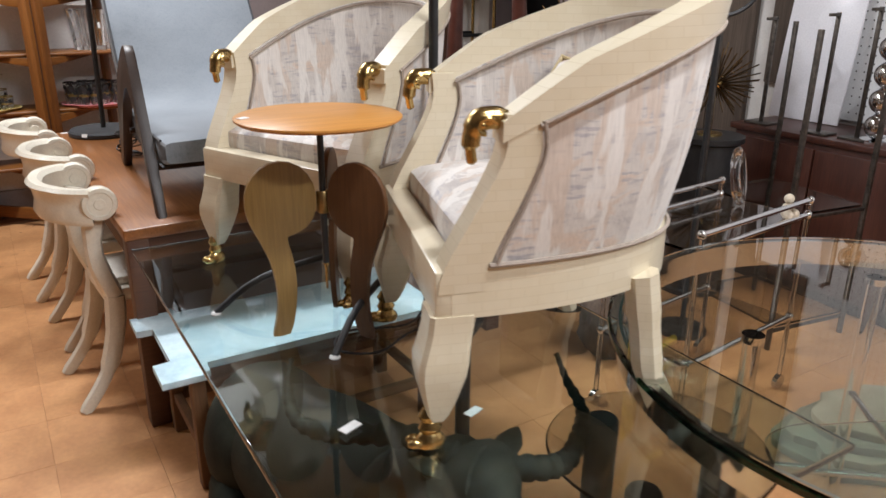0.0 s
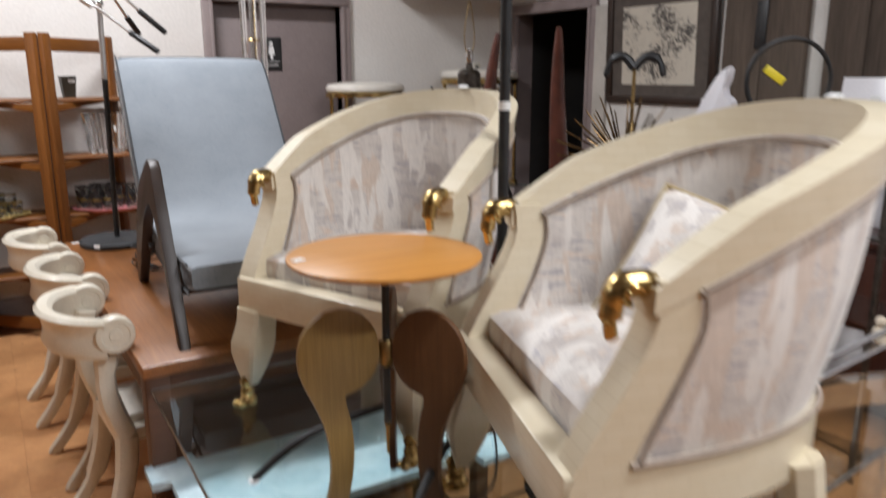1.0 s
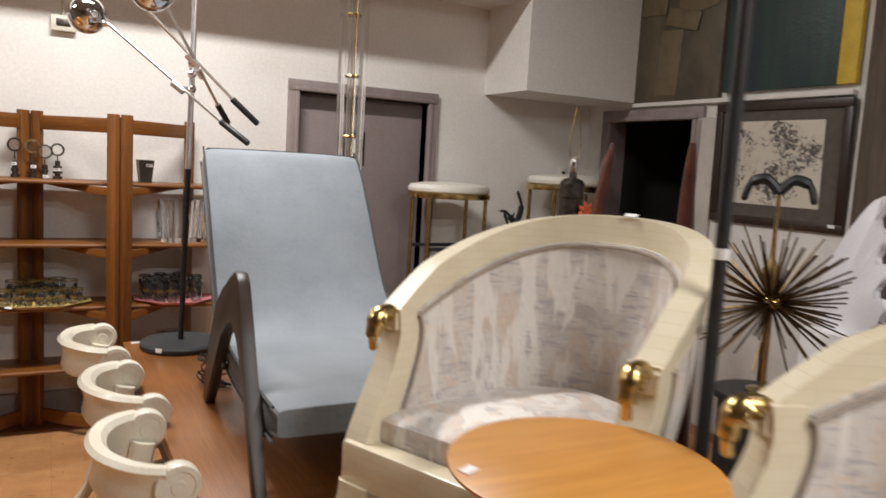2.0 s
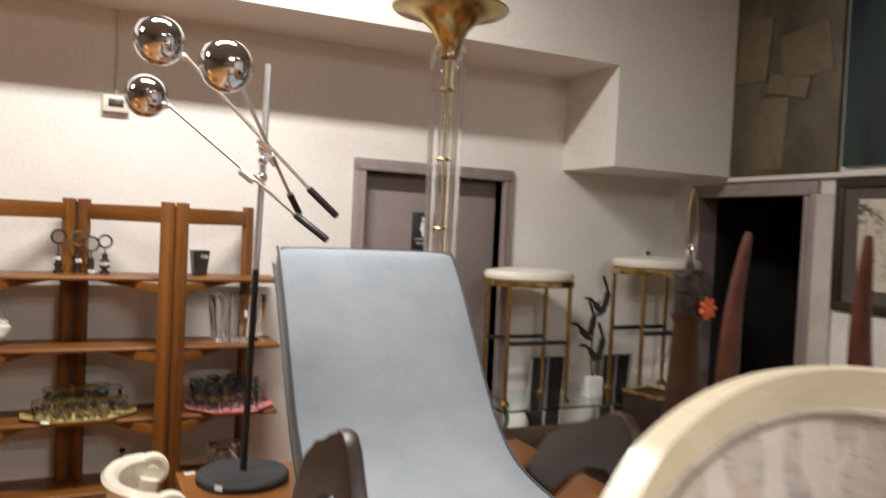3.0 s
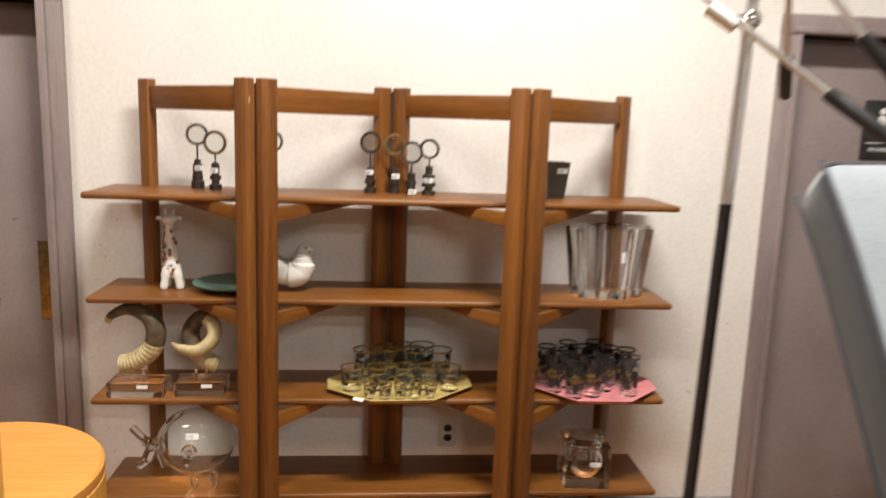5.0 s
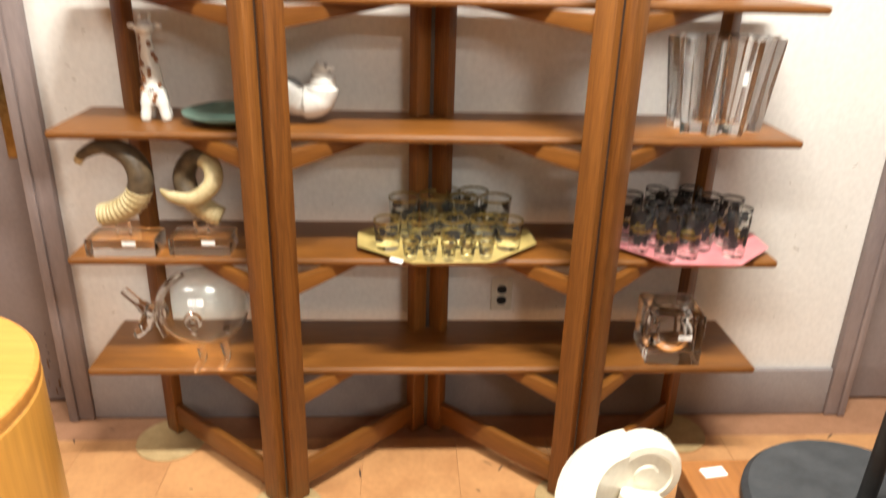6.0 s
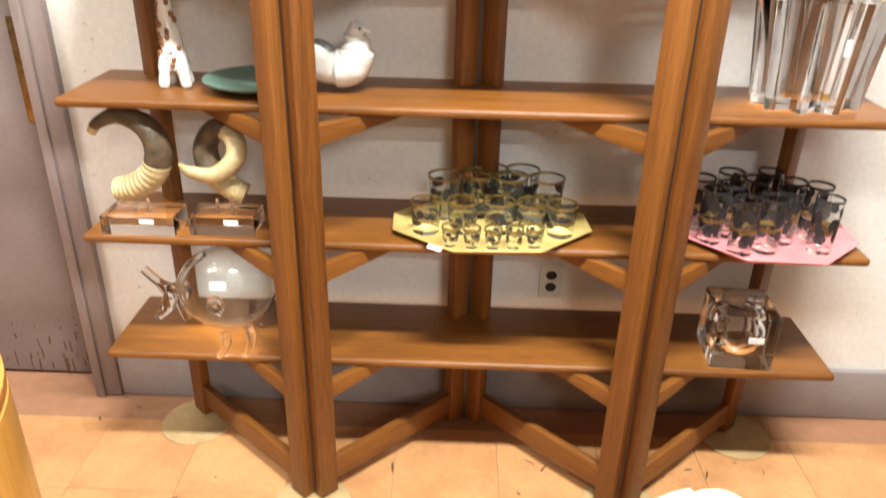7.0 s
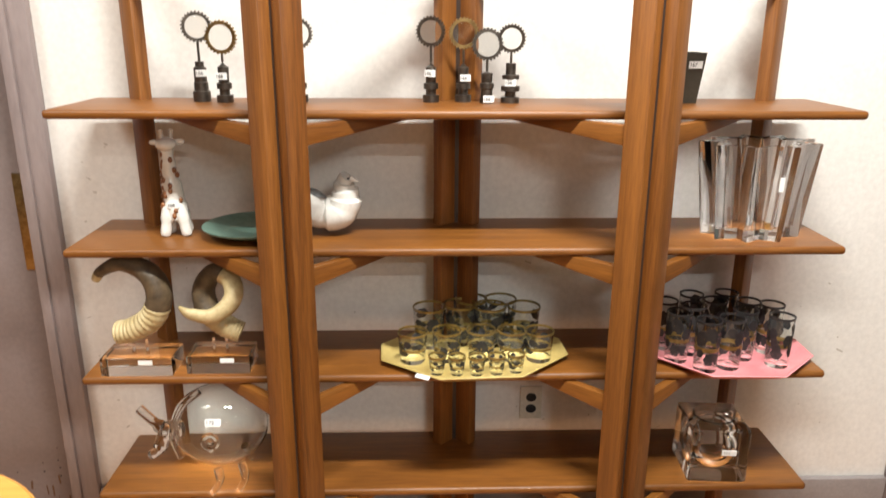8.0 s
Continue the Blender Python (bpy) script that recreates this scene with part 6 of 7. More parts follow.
def gear_lens(m, kind, h, lens, material, tag):
    """A magnifying lens in a toothed gear ring, on a stack of machine parts."""
    th = thing("gear_magnifier", m, "gear-rimmed magnifier on a dark steel machine-part stand" if material is STEEL else "brass gear-rimmed magnifier on a dark steel stand", "magnifier", "gear magnifiers")
    profs = [
        [(0.0, 0.0), (0.022, 0.0), (0.022, 0.026), (0.018, 0.028), (0.018, 0.048), (0.016, 0.05), (0.016, 0.085), (0.011, 0.088), (0.011, 0.10), (0.0, 0.10)],
        [(0.0, 0.0), (0.021, 0.0), (0.021, 0.018), (0.013, 0.019), (0.013, 0.033), (0.019, 0.034), (0.019, 0.048), (0.013, 0.05), (0.014, 0.088), (0.010, 0.09), (0.0, 0.10)],
        [(0.0, 0.0), (0.018, 0.0), (0.018, 0.012), (0.015, 0.014), (0.015, 0.036), (0.018, 0.038), (0.018, 0.05), (0.014, 0.052), (0.015, 0.075), (0.0, 0.08)],
        [(0.0, 0.0), (0.024, 0.0), (0.024, 0.014), (0.014, 0.016), (0.014, 0.028), (0.024, 0.03), (0.024, 0.042), (0.013, 0.044), (0.013, 0.058), (0.022, 0.06), (0.022, 0.07), (0.013, 0.072), (0.013, 0.10), (0.0, 0.10)],
    ]
    b = bm_new()
    lathe(b, profs[kind], 24)
    top = profs[kind][-1][1]
    part("stand", b, STEEL, th)
    b = bm_new()
    tube(b, [(0, 0, top), (0, 0, h - lens)], 0.0032, 8)
    part("stem", b, STEEL, th)
    c = pose(0, 0, h, 90, 0, 0)
    b = bm_new()
    n = 26
    ring = []
    for k in range(2 * n):
        r = lens + (0.009 if k % 2 else 0.005)
        for d in (-0.5, 0.5):
            ring.append((r, math.pi * (k + d * 0.5) / n))
    outer = [(r * math.cos(a), r * math.sin(a)) for r, a in ring]
    inner = [((lens - 0.002) * math.cos(a), (lens - 0.002) * math.sin(a)) for r, a in ring]
    vo = [[b.verts.new(c @ Vector((x, y, z))) for x, y in outer] for z in (-0.004, 0.004)]
    vi = [[b.verts.new(c @ Vector((x, y, z))) for x, y in inner] for z in (-0.004, 0.004)]
    q = len(outer)
    for k in range(q):
        j = (k + 1) % q
        b.faces.new((vo[0][k], vo[0][j], vo[1][j], vo[1][k]))
        b.faces.new((vi[0][j], vi[0][k], vi[1][k], vi[1][j]))
        b.faces.new((vo[1][k], vo[1][j], vi[1][j], vi[1][k]))
        b.faces.new((vo[0][j], vo[0][k], vi[0][k], vi[0][j]))
    part("gear_ring", b, material, th, "toothed gear ring")
    b = bm_new()
    lathe(b, [(0.0, -0.0035), (lens * 0.6, -0.003), (lens - 0.002, -0.001), (lens - 0.002, 0.001), (lens * 0.6, 0.003), (0.0, 0.0035)], 28, c)
    part("lens", b, GLASS, th, "clear glass lens", shadow=False)
    price_tag(th, pose(0.002, -0.0235 if tag < 0.03 else -0.019, tag), 0.028, 0.017, "166")
    return th


MAG = [(-0.458, 5.85, 0, 0.185, 0.030, STEEL, 0.072), (-0.394, 5.83, 1, 0.160, 0.033, OLDBRASS, 0.066), (-0.205, 5.84, 1, 0.170, 0.031, STEEL, 0.066),
       (0.133, 5.84, 1, 0.176, 0.030, STEEL, 0.074), (0.217, 5.85, 1, 0.172, 0.031, OLDBRASS, 0.062), (0.276, 5.82, 2, 0.146, 0.032, STEEL, 0.012), (0.338, 5.83, 3, 0.160, 0.028, STEEL, 0.052)]
for k, (x, y, kind, h, lens, ma, tag) in enumerate(MAG):
    gear_lens(pose(x, y, L1, 0, 0, (18, -8, 10, -14, 8, 4, -12)[k]), kind, h, lens, ma, tag)

# dark tapered box
VB = thing("desk_vase", pose(0.79, 5.85, L1, 0, 0, 6), "dark bronze flared square vase", "vase")
b = bm_new()
prof = [(0.031, 0.0), (0.043, 0.128), (0.039, 0.128), (0.028, 0.006)]
lathe(b, [(r * 1.414, z) for r, z in prof], 4, pose(0, 0, 0, 0, 0, 45), close=False)
part("body", b, plain("dark_bronze", (0.045, 0.04, 0.03), (0.075, 0.066, 0.05), 0.4, 14, metal=0.4), VB)
price_tag(VB, pose(0.014, -0.044, 0.098, 5, 0, 0), 0.036, 0.018, "167")

# giraffe
GF = thing("giraffe_figurine", pose(-0.538, 5.79, L2, 0, 0, 8), "white ceramic giraffe figurine with brown spots", "figurine")
b = bm_new()
tube(b, spline([(0.004, 0, 0.045), (0.002, 0, 0.09), (-0.004, 0, 0.15), (-0.006, 0, 0.20), (-0.004, 0, 0.232)], 5), [0.031] * 5 + [0.026] * 5 + [0.019] * 5 + [0.016] * 5 + [0.017], 14)
for lx, ly in ((-0.022, -0.018), (0.026, -0.02), (-0.016, 0.02), (0.024, 0.02)):
    tube(b, spline([(lx * 0.5, ly * 0.5, 0.075), (lx * 0.9, ly * 0.9, 0.035), (lx * 1.15, ly * 1.1, 0.002)], 4), [0.018] * 4 + [0.014] * 4 + [0.011], 10)
ball(b, (-0.004, -0.01, 0.240), (0.026, 0.030, 0.017), u=16, v=10)
for s in (-1, 1):
    tube(b, [(s * 0.010 - 0.004, 0.004, 0.248), (s * 0.013 - 0.004, 0.004, 0.274)], [0.005, 0.006], 8)
    ball(b, (s * 0.030 - 0.004, 0.004, 0.243), (0.014, 0.006, 0.007), u=10, v=6)
part("body", b, WHITEGLAZE, GF)
rng = random.Random(3)
for k in range(26):
    z = 0.05 + 0.17 * k / 26
    r = 0.032 - 0.09 * (z - 0.05) if z < 0.2 else 0.018
    a = math.radians(-160 + 140 * rng.random()) if k % 2 else math.radians(150 + 80 * rng.random())
    b = bm_new()
    ball(b, (0.99 * r * math.cos(a), 0.99 * r * math.sin(a), z), (0.006, 0.006, 0.008), u=8, v=6)
    part("spot", b, BROWNSPOT, GF)
price_tag(GF, pose(0.003, -0.030, 0.085), 0.03, 0.016, "168")

# green plate
PT = thing("plate", pose(-0.33, 5.79, L2), "verdigris green glazed ceramic plate", "plate")
b = bm_new()
lathe(b, [(0.0, 0.0), (0.06, 0.0), (0.09, 0.006), (0.135, 0.024), (0.137, 0.028), (0.13, 0.027), (0.088, 0.012), (0.05, 0.008), (0.0, 0.008)], 48)
part("dish", b, GREENGLAZE, PT)

# white bird
WB = thing("bird_figurine", pose(-0.135, 5.79, L2, 0, 0, 0), "white ceramic bird figurine with grey wings", "figurine")
b = bm_new()
tube(b, spline([(-0.085, 0, 0.085), (-0.060, 0, 0.068), (-0.020, 0, 0.056), (0.022, 0, 0.060), (0.040, 0, 0.085), (0.043, 0, 0.112), (0.040, 0, 0.136), (0.046, -0.002, 0.150), (0.052, -0.004, 0.158)], 5),
     [0.020] * 3 + [0.032] * 4 + [0.046] * 5 + [0.055] * 6 + [0.052] * 5 + [0.042] * 4 + [0.032] * 4 + [0.024] * 4 + [0.023] * 3 + [0.017, 0.010, 0.004], 20, 0.86)
tube(b, [(0.060, -0.008, 0.150), (0.080, -0.014, 0.143)], [0.009, 0.002], 8)
for v in b.verts:
    v.co.z = max(v.co.z, 0.0)
part("body", b, WHITEGLAZE, WB)
for s in (-1, 1):
    b = bm_new()
    ball(b, (-0.045, s * 0.036, 0.078), (0.050, 0.014, 0.034), pose(0, 0, 0, 0, 35, 0), u=18, v=12)
    part("wing", b, WHITEGLAZE if s < 0 else GREYGLAZE, WB, "folded wing")
b = bm_new()
tube(b, spline([(-0.06, 0, 0.08), (-0.088, 0, 0.115), (-0.10, 0, 0.165)], 4), [0.030] * 4 + [0.024] * 4 + [0.008], 10, 0.5)
part("tail", b, GREYGLAZE, WB, "grey green tail")
b = bm_new()
ball(b, (0.054, -0.0225, 0.153), 0.003, u=8, v=6)
part("eye", b, INK, WB)

# clear pleated vase
PV = thing("pleated_vase", pose(0.985, 5.77, L2, 0, 0, 12), "clear acrylic star-shaped pleated vase", "vase")
b = bm_new()
n = 9
rows = []
for z, sc in ((0.002, 0.80), (0.006, 0.82), (0.246, 1.0), (0.25, 0.985), (0.246, 0.80), (0.03, 0.60)):
    row = []
    for k in range(2 * n):
        a = math.pi * k / n
        r = (0.165 if k % 2 == 0 else 0.105) * sc
        row.append(b.verts.new((r * math.cos(a), 0.72 * r * math.sin(a), z)))
    rows.append(row)
for r0, r1 in zip(rows, rows[1:]):
    for k in range(2 * n):
        j = (k + 1) % (2 * n)
        b.faces.new((r0[k], r0[j], r1[j], r1[k]))
b.faces.new(rows[0][::-1])
b.faces.new(rows[-1])
part("body", b, LUCITE, PV)
price_tag(PV, pose(0.0, -0.102, 0.155, 0, 90, 0), 0.036, 0.014)

# ram horns on lucite blocks
def ram_horn(x, y, block, path, radii, pale_first, label):
    th = thing("horn_bookend", pose(x, y, L3), label, "bookend", "horn bookends")
    b = bm_new()
    box(b, (0, 0, 0.026), (block, 0.10, 0.050), bev=0.003)
    part("base", b, LUCITE, th, "clear lucite block")
    for s in (-0.02, 0.015):
        b = bm_new()
        tube(b, [(s, 0, 0.050), (s, 0, 0.082)], 0.004, 8)
        part("pin", b, LUCITE, th)
    pts = spline(path, 14)
    m = len(pts)
    cut = pale_first
    a, z = int(m * cut[0]), int(m * cut[1])
    def seg(i, j, ma, la):
        b = bm_new()
        rr = []
        for k in range(i, j):
            f = k / (m - 1) * (len(radii) - 1)
            q = int(min(f, len(radii) - 2))
            r = radii[q] + (radii[q + 1] - radii[q]) * (f - q)
            rr.append(r * (1 + (0.035 if ma is HORNPALE and i == 0 else 0.008) * math.sin(k * 1.9)))
        tube(b, pts[i:j], rr, 18, 0.8)
        part("horn", b, ma, th, la)
    seg(0, a + 1, HORNPALE, "pale ribbed horn base")
    seg(a, z + 1, HORNDARK, "dark ridged horn")
    seg(z, m, HORNPALE, "pale horn tip")
    price_tag(th, pose(0.025, -0.051, 0.040), 0.036, 0.012)


ram_horn(-0.632, 5.70, 0.185, [(-0.055, 0, 0.105), (-0.01, 0, 0.115), (0.04, 0, 0.15), (0.062, 0, 0.21), (0.040, 0, 0.268), (-0.02, 0, 0.295), (-0.075, 0, 0.275), (-0.095, 0, 0.25)], [0.036, 0.040, 0.042, 0.040, 0.034, 0.026, 0.018, 0.013], (0.36, 0.9), "curled ram horn bookend on a clear lucite block")
ram_horn(-0.425, 5.71, 0.165, [(0.055, 0, 0.098), (0.02, 0, 0.115), (-0.025, 0.01, 0.15), (-0.04, 0.02, 0.21), (-0.005, 0.01, 0.262), (0.04, -0.005, 0.245), (0.045, -0.03, 0.20), (0.0, -0.05, 0.165), (-0.055, -0.055, 0.172), (-0.085, -0.05, 0.19)], [0.033, 0.036, 0.036, 0.034, 0.031, 0.028, 0.026, 0.023, 0.017, 0.004], (0.22, 0.50), "spiralled ram horn bookend on a clear lucite block")

# octagonal trays with printed glasses
def tray(x, y, w, d, ma, label, turn):
    th = thing("tray", pose(x, y, L3, 0, 0, turn), label, "tray", "octagonal trays")
    def octo(k, z):
        a, c, e = w * k, d * k, 0.42
        return [Vector(p) for p in ((-a * e, -c, z), (a * e, -c, z), (a, -c * 0.30, z), (a, c * 0.30, z), (a * e, c, z), (-a * e, c, z), (-a, c * 0.30, z), (-a, -c * 0.30, z))]
    b = bm_new()
    rows = [[b.verts.new(p) for p in octo(k, z)] for k, z in ((0.86, 0.0), (0.88, 0.001), (1.0, 0.018), (0.985, 0.02), (0.875, 0.005))]
    for r0, r1 in zip(rows, rows[1:]):
        for k in range(8):
            b.faces.new((r0[k], r0[(k + 1) % 8], r1[(k + 1) % 8], r1[k]))
    b.faces.new(rows[0][::-1])
    b.faces.new(rows[-1])
    part("dish", b, ma, th)
    return th


TY = tray(0.25, 5.765, 0.255, 0.178, YELLOWTRAY, "mustard yellow octagonal tray holding printed glasses", 3)
price_tag(TY, pose(-0.15, -0.15, 0.014, -60, 0, -35), 0.04, 0.012)
tray(0.955, 5.765, 0.225, 0.185, PINKTRAY, "pink octagonal tray holding tall printed glasses", -2)


def tumbler(name, h, r0, r1, label, group, tall):
    """A printed glass: clear wall and base, a dark rim line and printed leaf shapes."""
    th = thing(name, pose(0, 0, -5), label, "glass", group)
    b = bm_new()
    lathe(b, [(0.0, 0.0), (r0, 0.0), (r0 + 0.001, 0.003), (r1, h), (r1 - 0.0022, h), (r0 - 0.001, 0.012), (0.0, 0.010)], 22)
    part("wall", b, GLASS, th, "clear glass", shadow=False)
    b = bm_new()
    lathe(b, [(r1 + 0.0004, h - 0.006), (r1 + 0.0006, h), (r1 - 0.001, h + 0.0004), (r1 - 0.0008, h - 0.006)], 22, close=True)
    part("rim", b, GILT if not tall else PRINT, th, "dark metallic rim line")
    rng = random.Random(int(h * 1000))
    b = bm_new()
    for k in range(22 if tall else 14):
        a0 = 2 * math.pi * rng.random()
        zc = h * rng.uniform(0.25, 0.8)
        hh, ww = h * rng.uniform(0.07, 0.16), rng.uniform(0.25, 0.55)
        q = 6
        mid = None
        ring = []
        for i in range(q):
            t = 2 * math.pi * i / q
            a, z = a0 + ww * math.cos(t), min(max(zc + hh * math.sin(t), 0.012), h - 0.008)
            r = r0 + (r1 - r0) * z / h + 0.0009
            ring.append(b.verts.new((r * math.cos(a), r * math.sin(a), z)))
        mz = sum(v.co.z for v in ring) / q
        rc = r0 + (r1 - r0) * mz / h + 0.0011
        mid = b.verts.new((rc * math.cos(a0), rc * math.sin(a0), mz))
        for i in range(q):
            b.faces.new((ring[i], ring[(i + 1) % q], mid))
    tagged(part("print", b, PRINT, th, "dark printed leaf pattern"), kind="stuff")
    b = bm_new()
    lathe(b, [(r0 + (r1 - r0) * 0.42 + 0.0007, h * 0.42), (r0 + (r1 - r0) * 0.5 + 0.0007, h * 0.5), (r0 + (r1 - r0) * 0.5 + 0.0002, h * 0.5), (r0 + (r1 - r0) * 0.42 + 0.0002, h * 0.42)], 22, close=True)
    part("band", b, GILT, th, "gilt printed band")
    return th


def scatter(proto, places, z):
    first = True
    for x, y in places:
        m = pose(x, y, z, 0, 0, (x * 997 + y * 613) % 360)
        if first:
            proto.matrix_basis = m
            first = False
        else:
            copy_thing(proto, m)


scatter(tumbler("shot_glass", 0.052, 0.016, 0.023, "small printed shot glass on the yellow tray", "shot glasses", False), [(0.146, 5.645), (0.198, 5.640), (0.250, 5.638), (0.302, 5.642), (0.354, 5.652)], L3 + 0.0055)
scatter(tumbler("tumbler", 0.085, 0.033, 0.040, "short printed tumbler with dark rim on yellow tray", "short tumblers", False), [(0.082, 5.725), (0.175, 5.735), (0.268, 5.738), (0.352, 5.735), (0.425, 5.728)], L3 + 0.0055)
scatter(tumbler("old_fashioned_glass", 0.118, 0.036, 0.046, "larger printed glass with dark rim on yellow tray", "large tumblers", False), [(0.128, 5.825), (0.216, 5.845), (0.300, 5.83), (0.250, 5.885), (0.335, 5.885), (0.395, 5.825)], L3 + 0.0055)
scatter(tumbler("highball_glass", 0.142, 0.029, 0.033, "tall dark printed highball glass on pink tray", "highball glasses", True), [(0.80, 5.715), (0.858, 5.655), (0.925, 5.668), (1.062, 5.678), (0.985, 5.725), (0.855, 5.76), (0.79, 5.80), (0.93, 5.80), (1.02, 5.79), (1.075, 5.765), (0.88, 5.85), (0.985, 5.86)], L3 + 0.0055)

# clear glass fish-pig vessel
PG = thing("glass_pig", pose(-0.455, 5.735, L4, 0, 0, 0), "clear blown glass pig vessel with small feet", "glass animal")
b = bm_new()
ball(b, (0.0, 0, 0.160), (0.132, 0.105, 0.116), u=40, v=26)
inner = bm_new()
ball(inner, (0.0, 0, 0.160), (0.1285, 0.1015, 0.1125), u=40, v=26)
tmp = bpy.data.meshes.new("inner")
bmesh.ops.reverse_faces(inner, faces=inner.faces)
inner.to_mesh(tmp)
inner.free()
b.from_mesh(tmp)
bpy.data.meshes.remove(tmp)
me_p = bpy.data.meshes.new("body")
for f in b.faces:
    f.smooth = True
b.to_mesh(me_p)
b.free()
me_p.materials.append(GLASS)
bo = new("body", me_p)
bo.parent = PG
bo.visible_shadow = False
tagged(bo, "thin clear blown body")
b = bm_new()
lathe(b, [(0.012, 0.0), (0.024, 0.002), (0.026, 0.008), (0.020, 0.013), (0.012, 0.010)], 24, pose(0.0, -0.099, 0.165, 82, 0, 0), close=True)
lathe(b, [(0.0, 0.0), (0.008, 0.003), (0.0, 0.010)], 16, pose(0.0, -0.102, 0.165, 82, 0, 0))
part("snout", b, LUCITE, PG, "clear glass snout ring", shadow=False)
for p in ([(0.0, -0.06, 0.055), (0.01, -0.085, 0.03), (-0.012, -0.10, 0.0)], [(0.06, -0.04, 0.06), (0.075, -0.07, 0.03), (0.055, -0.09, 0.0)], [(-0.05, 0.05, 0.055), (-0.055, 0.065, 0.03), (-0.06, 0.07, 0.0)], [(0.05, 0.05, 0.055), (0.055, 0.065, 0.03), (0.06, 0.07, 0.0)]):
    b = bm_new()
    tube(b, spline(p, 4), [0.012] * 4 + [0.009] * 4 + [0.007], 10)
    part("foot", b, LUCITE, PG, "clear glass foot", shadow=False)
b = bm_new()
tube(b, spline([(-0.11, -0.01, 0.155), (-0.15, -0.01, 0.135), (-0.17, -0.02, 0.09), (-0.195, -0.02, 0.075)], 5), [0.03] * 5 + [0.02] * 5 + [0.013] * 5 + [0.012], 12)
tube(b, spline([(-0.14, -0.01, 0.14), (-0.175, -0.01, 0.17), (-0.215, -0.01, 0.215)], 5), [0.018] * 5 + [0.013] * 5 + [0.012], 12)
part("tail", b, LUCITE, PG, "clear pulled glass tail", shadow=False)
b = bm_new()
tube(b, spline([(-0.09, -0.075, 0.10), (-0.112, -0.06, 0.16), (-0.085, -0.045, 0.235), (-0.04, -0.03, 0.275)], 6), 0.010, 10)
part("ridge", b, LUCITE, PG, "clear glass ridge", shadow=False)
price_tag(PG, pose(0.008, -0.093, 0.215, -18, 0, 0), 0.042, 0.02, "172")

# clear cube ice bucket
CU = thing("cube_ice_bucket", pose(0.935, 5.735, L4, 0, 0, -4), "clear lucite cube ice bucket with round hollow", "ice bucket")
b = bm_new()
box(b, (0, 0, 0.084), (0.165, 0.165, 0.166), bev=0.010, seg=3)
inner = bm_new()
ball(inner, (0, 0, 0.088), 0.064, u=32, v=20)
bmesh.ops.reverse_faces(inner, faces=inner.faces)
tmp = bpy.data.meshes.new("inner")
inner.to_mesh(tmp)
inner.free()
b.from_mesh(tmp)
bpy.data.meshes.remove(tmp)
me_c = bpy.data.meshes.new("block")
for f in b.faces:
    f.smooth = True
for e in b.edges:
    e.smooth = e.calc_face_angle(0) < 0.6
b.to_mesh(me_c)
b.free()
me_c.materials.append(LUCITE)
co = new("block", me_c)
co.parent = CU
co.visible_shadow = False
tagged(co, "solid clear block with a spherical hollow")
b = bm_new()
lathe(b, [(0.0, 0.1685), (0.055, 0.1685), (0.058, 0.171), (0.055, 0.174), (0.0, 0.174)], 36)
part("lid", b, LUCITE, CU, "clear pivoting lid")
price_tag(CU, pose(0.025, -0.0840, 0.098), 0.04, 0.016, "111")

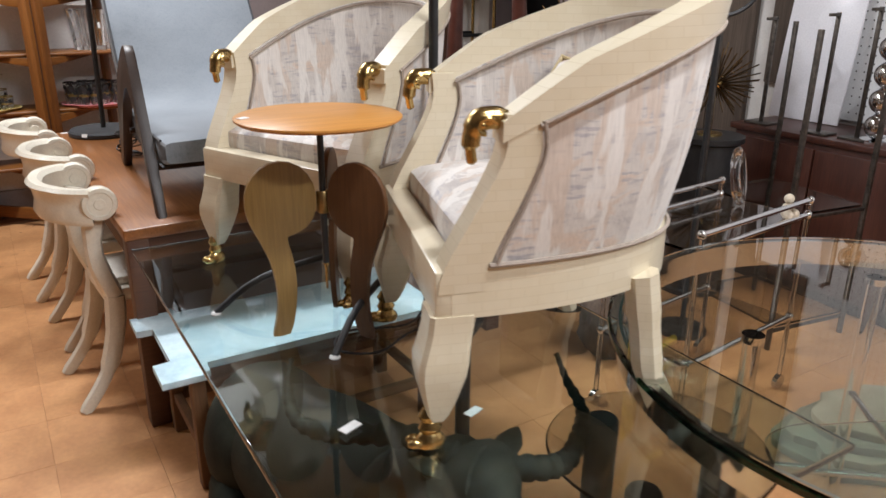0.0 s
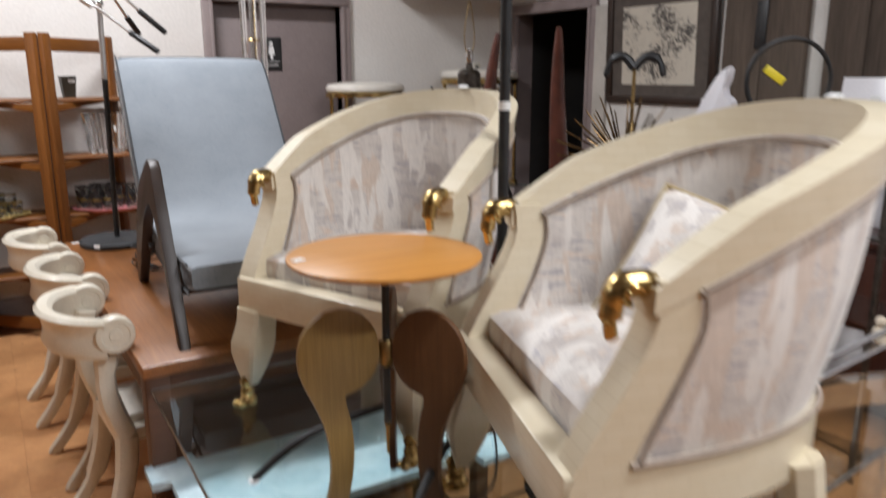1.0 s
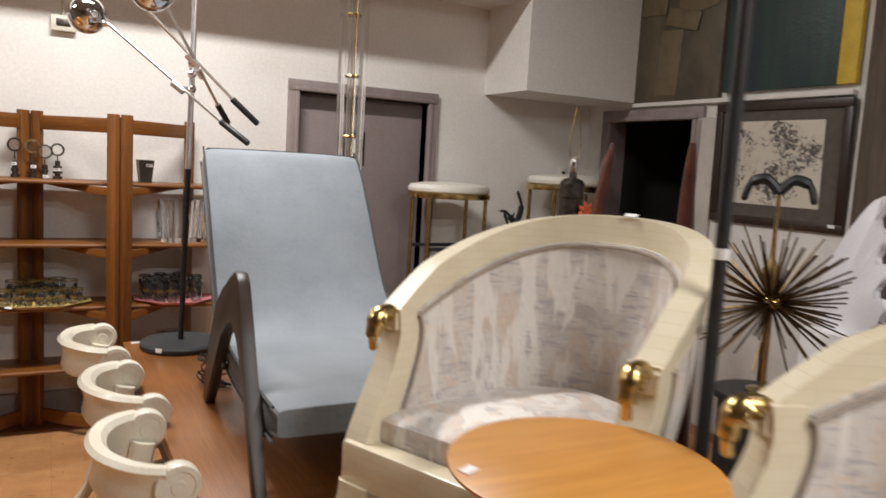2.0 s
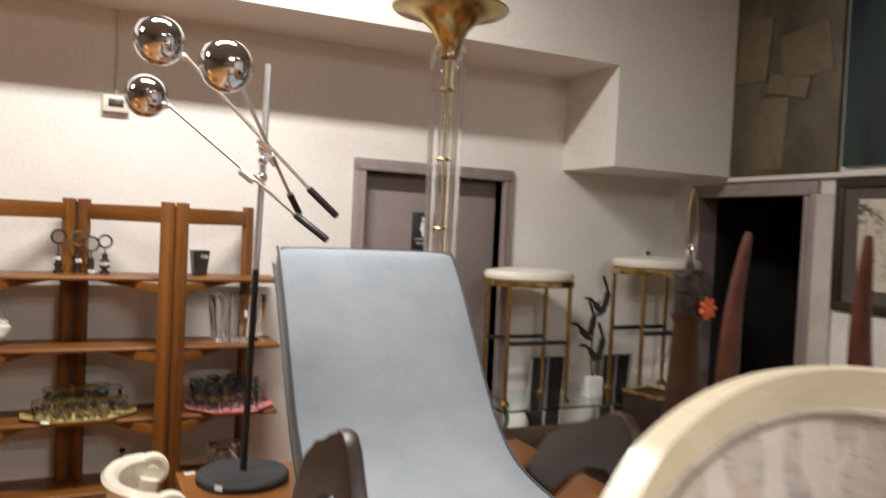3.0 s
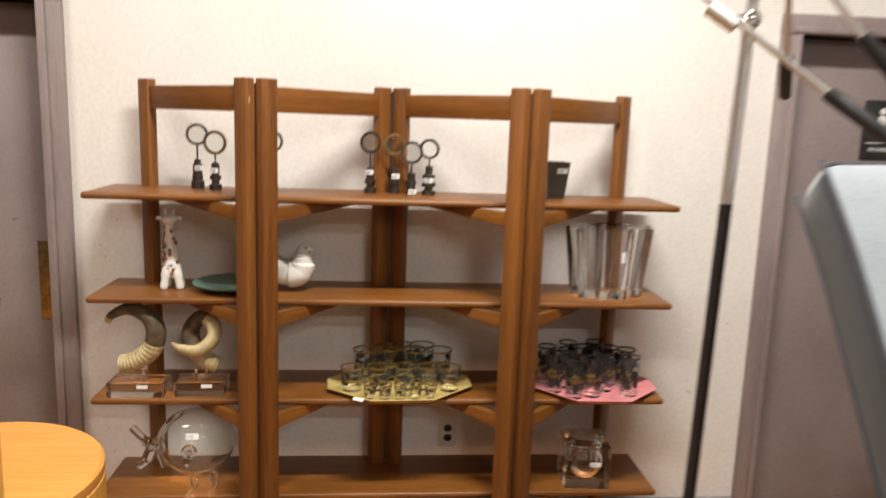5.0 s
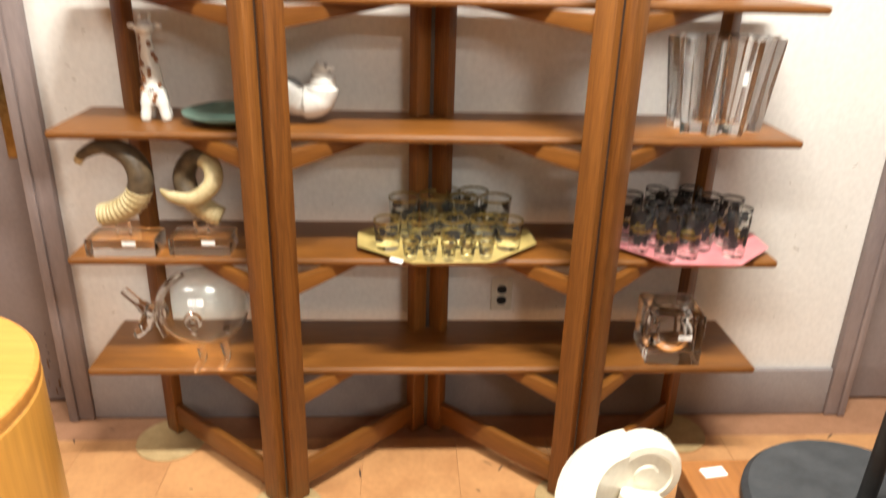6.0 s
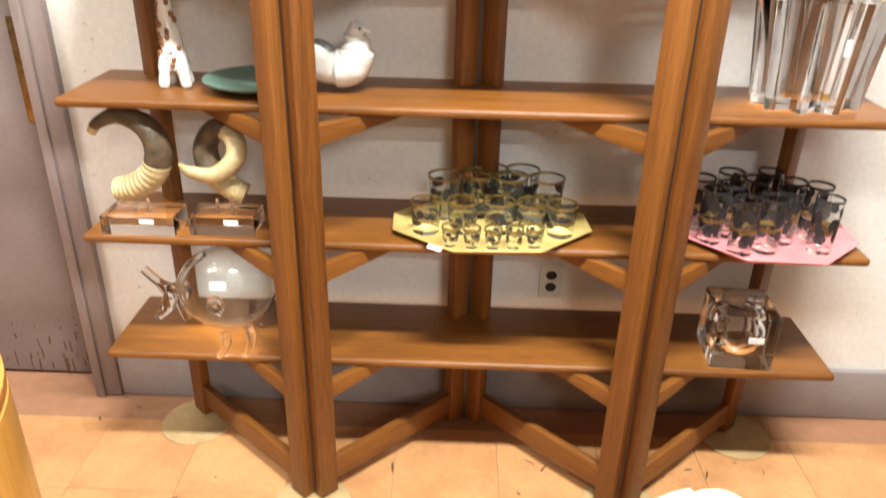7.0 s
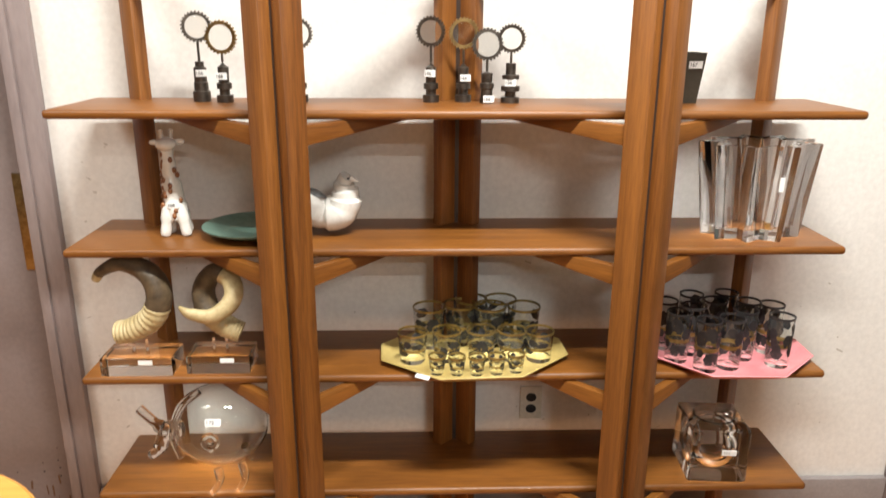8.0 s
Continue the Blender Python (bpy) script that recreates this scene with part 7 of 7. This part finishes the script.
# ---- floor tiles, scuffs ----
TS = 0.305
b = bm_new()
box(b, (0, 0, -0.002), (TS - 0.0008, TS - 0.0008, 0.004), bev=0.0004, seg=1)
finish(b)
tile_mesh = bpy.data.meshes.new("tile")
b.to_mesh(tile_mesh)
b.free()
tile_mesh.materials.append(TILE)
near, far = [], []
for i in range(math.floor(X0 / TS), math.ceil(X1 / TS)):
    for j in range(math.floor(Y0 / TS), math.ceil((Y1 - 0.02) / TS)):
        cx, cy = (i + 0.5) * TS, (j + 0.5) * TS + 0.06
        if X0 < cx < X1 - 0.1 and Y0 < cy < Y1:
            (near if -1.9 < cx < 3.0 and 1.4 < cy < 6.0 else far).append((cx, cy))
for cx, cy in near[:300]:
    ob = new("tile", tile_mesh)
    ob.parent = FLOOR
    ob.matrix_basis = pose(cx, cy, random.uniform(-0.0004, 0.0003), 0, 0, random.choice((0, 90, 180, 270)))
verts, faces = [], []
for cx, cy in far + near[300:]:
    h = TS / 2 - 0.0008
    n = len(verts)
    verts += [(cx - h, cy - h, 0), (cx + h, cy - h, 0), (cx + h, cy + h, 0), (cx - h, cy + h, 0), (cx - h, cy - h, -0.004), (cx + h, cy - h, -0.004), (cx + h, cy + h, -0.004), (cx - h, cy + h, -0.004)]
    faces += [(n, n + 1, n + 2, n + 3), (n, n + 4, n + 5, n + 1), (n + 1, n + 5, n + 6, n + 2), (n + 2, n + 6, n + 7, n + 3), (n + 3, n + 7, n + 4, n)]
me_f = bpy.data.meshes.new("tiles")
me_f.from_pydata(verts, [], faces)
me_f.materials.append(TILE)
ft = new("tiles", me_f)
ft.parent = FLOOR
tagged(ft, kind="stuff")
rng = random.Random(11)
verts, faces = [], []
for k in range(90):
    cx, cy = rng.uniform(-1.6, 2.2), rng.uniform(4.6, 5.98)
    a, ln, w = rng.uniform(0, 3.14), rng.uniform(0.006, 0.03), rng.uniform(0.001, 0.0035)
    n = len(verts)
    q = 7
    for i in range(q):
        t = 2 * math.pi * i / q
        x, y = ln * math.cos(t) * rng.uniform(0.6, 1), w * math.sin(t) * rng.uniform(0.6, 1.2)
        verts.append((cx + x * math.cos(a) - y * math.sin(a), cy + x * math.sin(a) + y * math.cos(a), 0.0012))
    faces.append(tuple(range(n, n + q)))
me_s = bpy.data.meshes.new("scuffs")
me_s.from_pydata(verts, [], faces)
me_s.materials.append(plain("dark_scuff", (0.05, 0.03, 0.02), (0.12, 0.06, 0.035), 0.6, 40))
sc = new("scuffs", me_s)
sc.parent = FLOOR
tagged(sc, kind="stuff")
